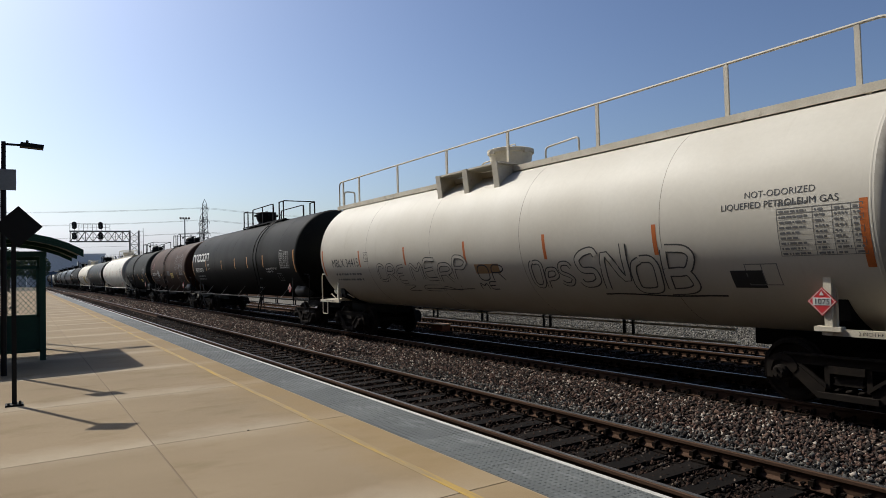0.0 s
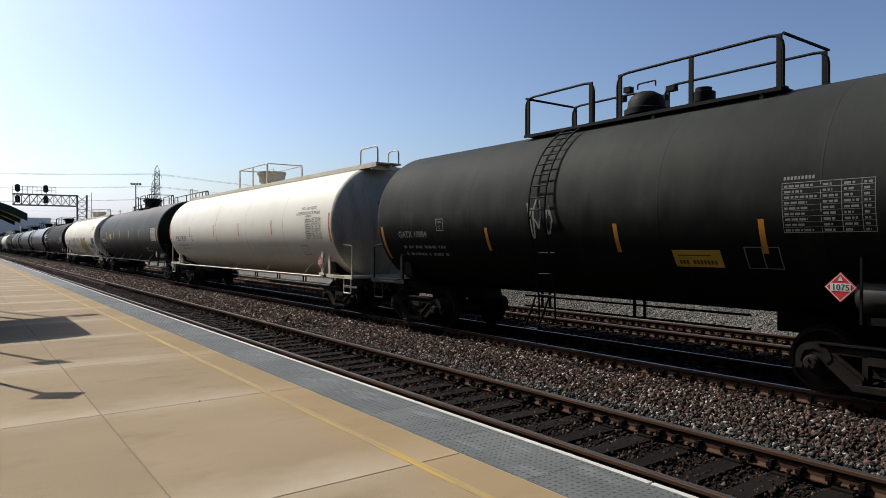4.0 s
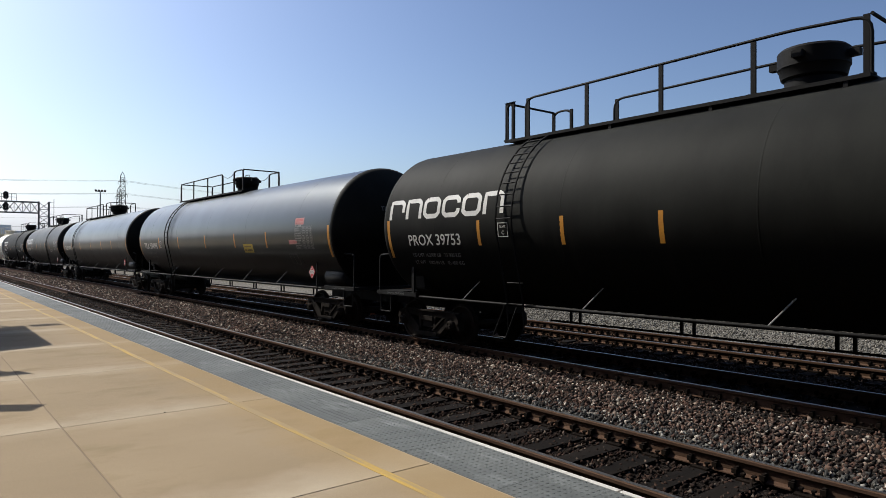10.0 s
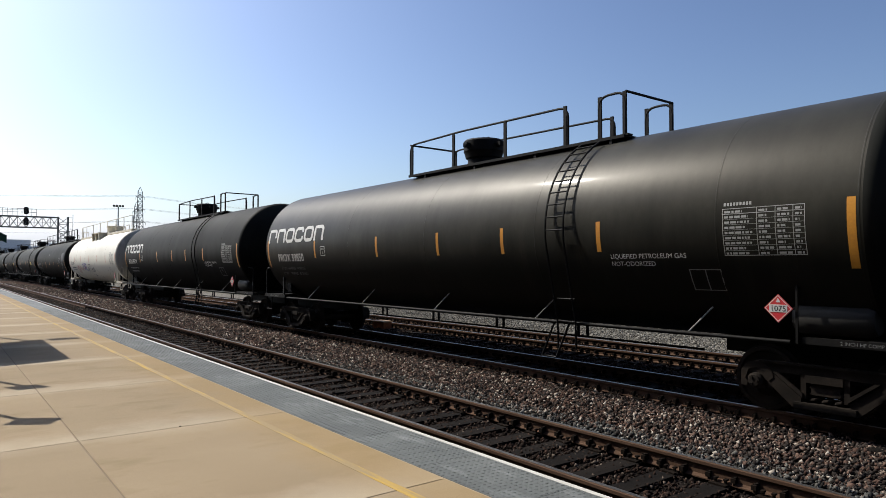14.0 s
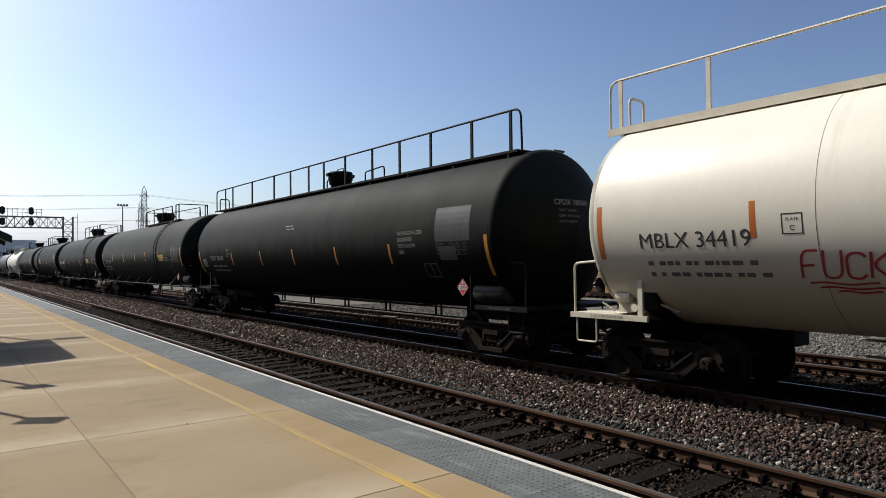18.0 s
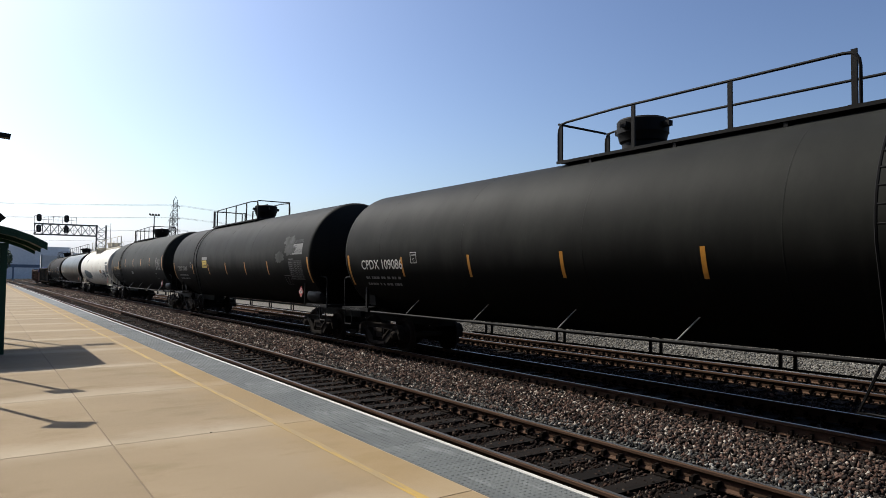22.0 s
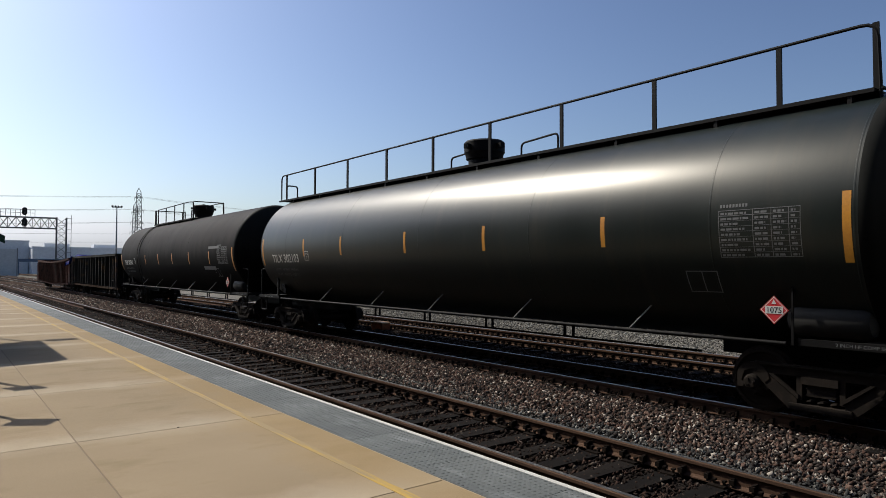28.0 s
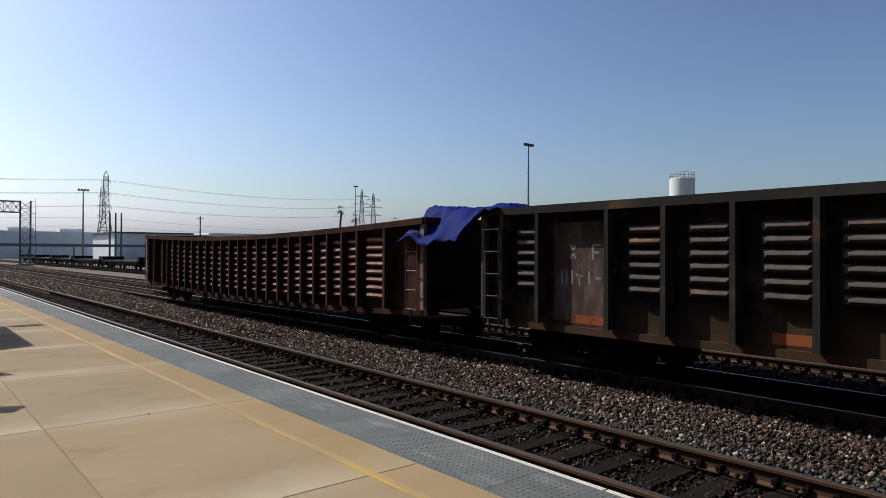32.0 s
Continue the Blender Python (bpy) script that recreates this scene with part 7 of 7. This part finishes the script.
def lattice_tower(name, m, base, top, h, mat, label, arms=(), category="pylon", r=0.16, panels=9):
    s = empty(name, m, label=label, category=category)
    legs = []
    waist, wz = base * 0.36, h * 0.52

    def wide(z):
        """The tower's width at a height: a flared foot, a slim upper part."""
        return base + (waist - base) * z / wz if z < wz else waist + (top - waist) * (z - wz) / (h - wz)
    for x, y in ((-1, -1), (1, -1), (1, 1), (-1, 1)):
        sh = Shape()
        sh.tube([(x * base / 2, y * base / 2, 0), (x * waist / 2, y * waist / 2, wz), (x * top / 2, y * top / 2, h), (0, 0, h + 2.6)], r, 4, False)
        part("leg", sh, mat, s)
    br = Shape()
    zs = [0.0]
    while zs[-1] < h - 1.2:
        zs.append(min(h, zs[-1] + max(1.9, wide(zs[-1]) * 0.95)))
    for z0, z1 in zip(zs, zs[1:]):
        w0, w1 = wide(z0), wide(z1)
        c0 = [(x * w0 / 2, y * w0 / 2, z0) for x, y in ((-1, -1), (1, -1), (1, 1), (-1, 1))]
        c1 = [(x * w1 / 2, y * w1 / 2, z1) for x, y in ((-1, -1), (1, -1), (1, 1), (-1, 1))]
        for i in range(4):
            j = (i + 1) % 4
            bar(br, c0[i], c1[j], r * 0.6)
            bar(br, c0[j], c1[i], r * 0.6)
            bar(br, c1[i], c1[j], r * 0.6)
    tagged(part("bracing", br, mat, s), kind="stuff")
    for z, w in arms:
        a = Shape()
        for x in (-1, 1):
            bar(a, (0, -0.5, z), (x * w, 0, z), r * 0.8)
            bar(a, (0, 0.5, z), (x * w, 0, z), r * 0.8)
            bar(a, (0, 0, z + 1.6), (x * w, 0, z), r * 0.8)
            bar(a, (x * w, 0, z), (x * w, 0, z - 1.4), r * 0.7)
        tagged(part("cross_arm", a, mat, s), kind="stuff")
    return s


lattice_tower("power_pylon", pose(89.0, 389.0, -0.7, 0, 0, -16), 9.5, 2.2, 44.0, "steelgrey", "tall dark lattice power pylon", [(41, 2.2), (34, 2.5), (27, 2.8)])
lattice_tower("power_pylon", pose(96.3, 429.0, -0.7, 0, 0, -16), 9.5, 2.2, 39.5, "steelgrey", "tall dark lattice power pylon", [(36, 2.2), (30, 2.5), (24, 2.8)])
lattice_tower("power_pylon", pose(326.8, 503, -0.7, 0, 0, -30), 12, 1.6, 58, "steelgrey", "distant lattice power pylon", [(54, 6), (47, 8), (40, 7)], r=0.25)
lattice_tower("power_pylon", pose(336, 498, -0.7, 0, 0, -30), 12, 1.6, 55, "steelgrey", "distant lattice power pylon", [(51, 6), (44, 8), (37, 7)], r=0.25)


def cables():
    s = empty("power_lines", label="thin power lines sagging between the pylons", category="power line")
    for z, o in ((41, 2.2), (34, 2.5), (27, 2.8), (41, -2.2), (34, -2.5), (27, -2.8), (20.5, 3), (16, 3), (12.5, 3)):
        for (xa, ya), (xb, yb) in (((89, 389), (-190, 430)), ((89, 389), (330, 500))):
            sh = Shape()
            drop = 4.5 if z > 25 else 2.0
            sh.tube([(xa + (xb - xa) * t / 14, ya + (yb - ya) * t / 14 + o, z + (10 * t / 14 if xb > 0 and z > 25 else 0) - drop * (1 - (2 * t / 14 - 1) ** 2)) for t in range(15)], 0.065, 4, False)
            # pale metal on the far cables puts distance haze into their colour
            part("cable", sh, "strut", s)


cables()


def signal_gantry():
    s = empty("signal_gantry", pose(17.7, 132.4, -0.55, 0, 0, -6), label="grey lattice signal gantry reaching over the tracks", category="signal gantry")
    for x in (-0.75, 0.75):
        c = Shape()
        for y in (-0.35, 0.35):
            c.box(x, y, 5.55, 0.26, 0.22, 11.1)
        part("column", c, "steelgrey", s)
    br = Shape()
    for k in range(9):
        bar(br, (-0.75, 0, k * 1.22), (0.75, 0, (k + 1) * 1.22), 0.06)
        bar(br, (0.75, 0, k * 1.22), (-0.75, 0, (k + 1) * 1.22), 0.06)
        bar(br, (-0.75, 0, k * 1.22), (0.75, 0, k * 1.22), 0.06)
    tagged(part("column_bracing", br, "steelgrey", s), kind="stuff")
    part("footing", Shape().box(0, 0, 0.15, 2.6, 1.8, 0.4), "galv", s)
    z0, z1, x1 = 9.1, 10.95, -10.3
    for z in (z0, z1):
        for y in (-0.6, 0.6):
            part("beam_chord", Shape().box((x1 - 0.75) / 2, y, z, -x1 - 0.75 + 0.2, 0.16, 0.18), "steelgrey", s)
    br = Shape()
    m = 8
    for k in range(m):
        xa, xb = -0.75 + (x1 + 0.75) * k / m, -0.75 + (x1 + 0.75) * (k + 1) / m
        for y in (-0.6, 0.6):
            bar(br, (xa, y, z0), (xb, y, z1), 0.055)
            bar(br, (xa, y, z1), (xb, y, z0), 0.055)
            bar(br, (xb, y, z1), (xb, y, z0), 0.055)
    tagged(part("beam_bracing", br, "steelgrey", s), kind="stuff")
    walkrail = Shape()
    for z in (z1 + 0.7, z1 + 1.3):
        bar(walkrail, (x1, -0.8, z), (-4.0, -0.8, z), 0.045)
    for k in range(10):
        x = x1 + (-4.0 - x1) * k / 9
        bar(walkrail, (x, -0.8, z1), (x, -0.8, z1 + 1.3), 0.045)
    part("walkway_railing", walkrail, "steelgrey", s)
    lad = Shape()
    for y in (-0.25, 0.25):
        bar(lad, (1.5, y, 0.4), (1.5, y, 11.6), 0.04)
    for k in range(27):
        bar(lad, (1.5, -0.25, 0.6 + k * 0.4), (1.5, 0.25, 0.6 + k * 0.4), 0.03)
    for k in range(6):
        bar(lad, (0.9, 0, 1 + k * 2), (1.5, 0, 1 + k * 2), 0.04)
    part("ladder", lad, "steelgrey", s)
    for x in (-9.6, -5.5):
        for z in (z1 + 0.95, z0 + 0.95):
            h = part("signal_head", Shape().prism([(x + 0.40 * math.cos(a), z + (0.26 if math.sin(a) > 0 else -0.26) + 0.40 * math.sin(a)) for a in [i * math.pi / 6 for i in range(12)]], "y", -1.25, -1.1).box(x, -1.0, z, 0.3, 0.3, 0.7), "signback", s)
            for dz in (0.32, 0.0, -0.32):
                part("signal_lens", Shape().lathe([(-1.30, 0.12), (-1.5, 0.14), (-1.5, 0.12), (-1.28, 0.1)], "y", 10, (x, 0, z + dz)), "lens", h)
            part("head_bracket", Shape().box(x, -0.8, z, 0.1, 0.5, 0.1), "steelgrey", s)


signal_gantry()


def flood_mast(x, y, h, heads=4):
    s = empty("flood_light_mast", pose(x, y, -0.66), label="tall thin flood light mast with lamps at its top", category="light mast")
    part("mast", Shape().lathe([(0, 0.26), (h, 0.12)], "z", 8), "galv", s, smooth=40)
    part("cross_bar", Shape().box(0, 0, h, 2.2, 0.12, 0.12), "galv", s)
    for i in range(heads):
        part("flood_lamp", Shape().box(-1.0 + 2.0 * i / (heads - 1), -0.1, h + 0.25, 0.42, 0.4, 0.36, (25, 0, 0)), "signback", s)


flood_mast(35.4, 176.5, 17.2)
flood_mast(88.4, 81.1, 22.0)
flood_mast(161, 253, 32.5)
for x_, y_ in ((44.0, 176), (45.4, 176), (46.8, 176)):
    tagged(new("pole", Shape().lathe([(-0.66, 0.28), (12.2, 0.2)], "z", 8, (x_, y_ + 12, 0)).mesh("pole", MATS["steelgrey"], 40)), "plain dark steel pole in the yard", "pole", "poles in the yard")
tagged(new("utility_pole", Shape().lathe([(-0.66, 0.3), (14.4, 0.2)], "z", 8, (82, 228, 0)).box(82, 228, 13.6, 2.4, 0.15, 0.15).mesh("utility_pole", MATS["bark"], 40)), "dark timber utility pole with a cross arm", "utility pole")


def building(x0, x1, y0, y1, h, wall, label, roof=True, doors=0, wins=0):
    b = empty("warehouse", pose((x0 + x1) / 2, (y0 + y1) / 2, -0.66), label=label, category="warehouse")
    w, d = x1 - x0, y1 - y0
    part("wall", Shape().box(0, 0, h / 2, w, d, h), wall, b)
    part("roof", Shape().box(0, 0, h + 0.25, w + (1.6 if roof else 0.3), d + (1.6 if roof else 0.3), 0.5), "roof_dark" if roof else wall, b)
    for i in range(doors):
        part("dock_door", Shape().box(-w / 2 + w * (i + 0.7) / (doors + 0.4), -d / 2 - 0.05, 2.4, 3.6, 0.12, 4.2), "wall_grey" if wall == "wall_pale" else "wall_pale", b)
    for i in range(wins):
        part("window", Shape().box(-w / 2 + w * (i + 0.5) / wins, -d / 2 - 0.04, h * 0.72, w / wins * 0.5, 0.1, 1.2), "window", b)
    return b


building(2, 29, 298, 340, 12.3, "wall_grey", "grey flat-roofed warehouse in the distance", False, 0, 0)
building(-24, 2, 320, 360, 12.0, "wall_pale", "pale distant warehouse beyond the tracks", False, 0, 0)
building(29.2, 112, 288, 330, 9.8, "wall_grey", "long low grey warehouse behind the yard", False, 4, 0)
building(58.5, 84, 243, 275, 9.0, "wall_pale", "pale warehouse with a dark overhanging roof", True, 3)
building(112, 190, 300, 340, 11.0, "wall_pale", "long pale warehouse far behind the yard", False, 4, 0)
building(190, 300, 330, 370, 9.5, "wall_grey", "low grey warehouse far behind the yard", False, 4, 0)
for x_, y_, h_ in ((10, 300, 14), (40, 305, 11.3), (58, 305, 11.2)):
    tagged(new("roof_unit", Shape().box(x_, y_ + 8, h_ - 0.66 - 0.2, 9, 6, 2.4).mesh("roof_unit", MATS["wall_grey"])), "grey box unit on a warehouse roof", "roof unit")


def overpass():
    s = empty("pipe_bridge", label="long dark blue girder on thin legs across the yard", category="pipe bridge")
    part("girder", Shape().box(28, 232, 3.9, 120, 1.2, 0.9), "blue_dark", s)
    for x in range(-28, 90, 12):
        part("leg", Shape().box(x, 232, 1.4, 0.4, 0.4, 4.2), "blue_dark", s)


overpass()


def white_container():
    s = empty("storage_container", pose(15.3, 205, -0.66), label="upright white storage container beside the tracks", category="container")
    part("body", Shape().box(0, 0, 3.6, 4.4, 2.4, 7.2), "silo", s)
    for x in (-2.0, 2.0):
        part("corner_post", Shape().box(x, -1.22, 3.7, 0.25, 0.1, 7.5), "galv", s)


white_container()


def silo(x, y):
    s = empty("storage_silo", pose(x, y, -0.66), label="white cylindrical storage silo with a railing on top", category="silo")
    part("drum", Shape().lathe([(0, 2.6), (18.6, 2.6), (18.8, 2.4), (18.9, 0)], "z", 28), "silo", s, smooth=40)
    rl = Shape()
    for z in (19.4, 19.9):
        rl.tube([(2.5 * math.cos(a * 0.3491), 2.5 * math.sin(a * 0.3491), z) for a in range(19)], 0.05, 4, False)
    for a in range(18):
        bar(rl, (2.5 * math.cos(a * 0.3491), 2.5 * math.sin(a * 0.3491), 18.7), (2.5 * math.cos(a * 0.3491), 2.5 * math.sin(a * 0.3491), 19.9), 0.05)
    part("top_railing", rl, "galv", s)


silo(130.0, 74.8)


def palm(x, y, h, seed):
    rnd = random.Random(seed)
    s = empty("palm_tree", pose(x, y, -0.66), label="tall thin fan palm with a ragged dark crown", category="palm tree")
    part("trunk", Shape().tube([(0.2 * math.sin(k), 0.1 * math.cos(k * 2), h * k / 8) for k in range(9)], 0.32, 8), "bark", s, smooth=40)
    cr = Shape()
    for i in range(46):
        a, e = rnd.uniform(0, 6.28), rnd.uniform(-0.9, 1.2)
        d = Vector((math.cos(a) * math.cos(e), math.sin(a) * math.cos(e), math.sin(e)))
        long = rnd.uniform(1.6, 2.4)
        side = d.cross(Vector((0, 0, 1))).normalized()
        for k in range(-3, 4):
            tip = Vector((0, 0, h)) + d * long + side * k * 0.3 - Vector((0, 0, 0.12 * abs(k) + 0.3))
            root = Vector((0, 0, h)) + d * long * 0.45
            cr.add([root, root + side * 0.08, tip], [(0, 1, 2)])
    part("crown", cr, "leaf", s)


palm(103.6, 171, 15.3, 1)
palm(112, 176, 13.6, 2)
palm(129, 178, 13.2, 3)


def round_tree(x, y, h, seed):
    rnd = random.Random(seed)
    s = empty("tree", pose(x, y, -0.66), label="dark leafy tree beyond the platform end", category="tree")
    tr = Shape().tube([(0, 0, 0), (0.1, 0, h * 0.3), (0.2, 0.1, h * 0.6)], 0.3, 8)
    for i in range(6):
        a = i * 1.05
        tr.tube([(0.1, 0, h * 0.35), (1.4 * math.cos(a), 1.4 * math.sin(a), h * 0.7)], 0.1, 5)
    part("trunk", tr, "bark", s)
    cr = Shape()
    for i in range(900):
        a, r = rnd.uniform(0, 6.28), rnd.random() ** 0.5
        lump = 0.75 + 0.3 * math.sin(a * 3 + seed)
        c = Vector((math.cos(a) * r * h * 0.42 * lump, math.sin(a) * r * h * 0.42 * lump, h * (0.62 + 0.34 * rnd.uniform(-1, 1) * (1 - r * r) ** 0.5)))
        d = Vector((rnd.uniform(-1, 1), rnd.uniform(-1, 1), rnd.uniform(-1, 1))).normalized() * 0.32
        e = d.orthogonal().normalized() * 0.3
        cr.add([c - d, c + e, c + d, c - e], [(0, 1, 2, 3)])
    part("crown", cr, "leaf", s)


round_tree(-2.0, 150, 9.0, 4)
round_tree(3.5, 190, 9.5, 5)


# yard cars standing beyond the tracks
def flat_car(x, y, long):
    s = empty("flat_car", pose(x, y, -0.30), label="empty dark spine flat car with pale side ribs", category="flat car", group="flat cars in the yard")
    part("deck", Shape().box(0, 0, 1.0, 2.7, long, 0.22), "iron", s)
    part("spine", Shape().box(0, 0, 0.7, 0.8, long * 0.9, 0.5), "gon", s)
    n = int(long / 1.2)
    for i in range(n):
        part("rib", shared("flatrib", lambda: Shape().box(-1.38, 0, 0.62, 0.06, 0.16, 0.8).mesh("rib", MATS["iron"])), None, s, at=(0, -long / 2 + (i + 0.5) * long / n, 0))
    for e in (-1, 1):
        part("end_platform", Shape().box(0, e * long / 2, 1.3, 2.6, 0.8, 0.5), "iron", s)
        for j in (-0.9, 0.9):
            part("wheelset", shared("wheelset", wheelset_mesh), None, s, at=(0, e * (long / 2 - 1.8) + j, 0.457))


def yard_cars():
    for i in range(5):
        flat_car(22.4, 86 + i * 17.5, 16.2)
    s = empty("well_car", pose(35.0, 17.0, -0.30), label="tan yellow well car standing in the yard", category="well car")
    part("side_sill", Shape().box(-1.4, 0, 0.55, 0.12, 20.0, 1.05).box(1.4, 0, 0.55, 0.12, 20.0, 1.05), "tan_car", s)
    part("top_flange", Shape().box(-1.42, 0, 1.10, 0.24, 20.0, 0.08), "tan_car", s)
    part("well_floor", Shape().box(0, 0, 0.25, 2.7, 20.0, 0.1), "tan_car", s)
    for i in range(13):
        part("side_stake", shared("wellstake", lambda: Shape().box(-1.49, 0, 0.55, 0.06, 0.14, 1.0).mesh("side_stake", MATS["tan_car"])), None, s, at=(0, -9.4 + i * 1.56, 0))
    for e in (-1, 1):
        for j in (-0.9, 0.9):
            part("wheelset", shared("wheelset", wheelset_mesh), None, s, at=(0, e * 11.2 + j, 0.457))
        part("end_platform", Shape().box(0, e * 11.4, 1.15, 2.6, 3.0, 0.25), "tan_car", s)
    b = empty("box_car", pose(40.0, 8.0, -0.30), label="faded red-brown box car standing in the yard", category="box car")
    part("body", Shape().box(0, 0, 2.6, 3.0, 17.5, 3.3), "boxred", b)
    part("roof", Shape().prism([(-1.6, 4.25), (0, 4.45), (1.6, 4.25)], "y", -8.8, 8.8), "gonred", b)
    for i in range(15):
        part("side_post", shared("boxpost", lambda: Shape().box(-1.54, 0, 2.6, 0.08, 0.12, 3.2).mesh("side_post", MATS["boxred"])), None, b, at=(0, -8.5 + i * 1.21, 0))
    part("sliding_door", Shape().box(-1.6, 0.4, 2.55, 0.08, 3.0, 3.1), "gonred", b)
    part("underframe", Shape().box(0, 0, 0.75, 2.0, 17.0, 0.35), "iron", b)
    for e in (-1, 1):
        for j in (-0.9, 0.9):
            part("wheelset", shared("wheelset", wheelset_mesh), None, b, at=(0, e * 6.6 + j, 0.457))
    l = empty("locomotive", pose(62.0, 31.0, -0.30), label="orange diesel locomotive parked far across the yard", category="locomotive")
    part("underframe", Shape().box(0, 0, 1.25, 3.0, 21.0, 0.4), "iron", l)
    part("hood", Shape().box(0, 4.0, 2.75, 2.2, 11.0, 2.6), "loco", l)
    part("cab", Shape().box(0, -4.2, 3.0, 2.9, 3.2, 3.1).prism([(-1.45, 4.55), (0, 4.75), (1.45, 4.55)], "y", -5.8, -2.6), "loco", l)
    for j in (-0.7, 0.5):
        part("cab_window", Shape().box(-1.47, -4.2 + j, 3.75, 0.04, 0.8, 0.7), "window", l)
    part("nose", Shape().prism([(-5.8, 1.45), (-8.6, 1.45), (-8.6, 2.5), (-5.8, 3.2)], "x", -1.1, 1.1), "loco", l)
    part("fuel_tank", Shape().box(0, 0, 0.7, 2.6, 6.5, 0.8), "iron", l)
    for e in (-1, 1):
        for j in (-1.9, 0, 1.9):
            part("wheelset", shared("wheelset", wheelset_mesh), None, l, at=(0, e * 6.8 + j, 0.457))
    part("walkway_railing", Shape().tube([(-1.45, 10, 2.4), (-1.45, -2.4, 2.4)], 0.03, 5).tube([(-1.45, 10, 1.95), (-1.45, -2.4, 1.95)], 0.03, 5), "ironw", l)


yard_cars()


def switch_marker(x, y):
    s = empty("track_box", pose(x, y, -0.50), label="small rusty orange junction box beside the rails", category="junction box")
    part("body", Shape().box(0, 0, 0.13, 0.35, 0.75, 0.26), "primer_orange", s)
    part("lid", Shape().box(0, 0, 0.28, 0.4, 0.8, 0.04), "primer", s)


switch_marker(13.15, 20.7)
for spec_ in CARS:
    tank_car(spec_)
FRONT_POSTS = [7.3, 6.43, 4.95, 3.94, 2.89, 1.83, 0.9, 0.0, -0.9, -1.83, -2.89, -3.94, -4.95, -6.43, -7.1]
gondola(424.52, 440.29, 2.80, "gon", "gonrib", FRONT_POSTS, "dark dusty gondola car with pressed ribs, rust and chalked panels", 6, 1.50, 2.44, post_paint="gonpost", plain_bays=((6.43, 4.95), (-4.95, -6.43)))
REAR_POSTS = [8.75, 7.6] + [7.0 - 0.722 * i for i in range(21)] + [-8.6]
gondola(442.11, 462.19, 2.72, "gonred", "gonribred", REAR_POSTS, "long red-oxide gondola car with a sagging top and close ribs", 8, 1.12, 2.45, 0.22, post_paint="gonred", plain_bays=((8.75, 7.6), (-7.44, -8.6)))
TARP = tarpaulin()
ROLLING.append((TARP, 441.2))


# ---- what moves ----
def motions():
    times = [float(t) for t in range(33)]
    for ob, y in ROLLING:
        walk(ob, [(t, pose(TRAIN_X, y - shift(t), RAIL_Z)) for t in times])
    # every wheel turns at the train's speed; all wheelsets share one roll
    first = WHEELSETS[0]
    walk(first, [(k / FPS, pose(0, 0, 0, math.degrees(shift(k / FPS) / 0.457), 0, 0)) for k in range(32 * FPS + 1)])
    for w in WHEELSETS[1:]:
        w.rotation_mode = "QUATERNION"
        w.animation_data_create()
        w.animation_data.action = first.animation_data.action
        w.animation_data.action_slot = first.animation_data.action_slot


motions()
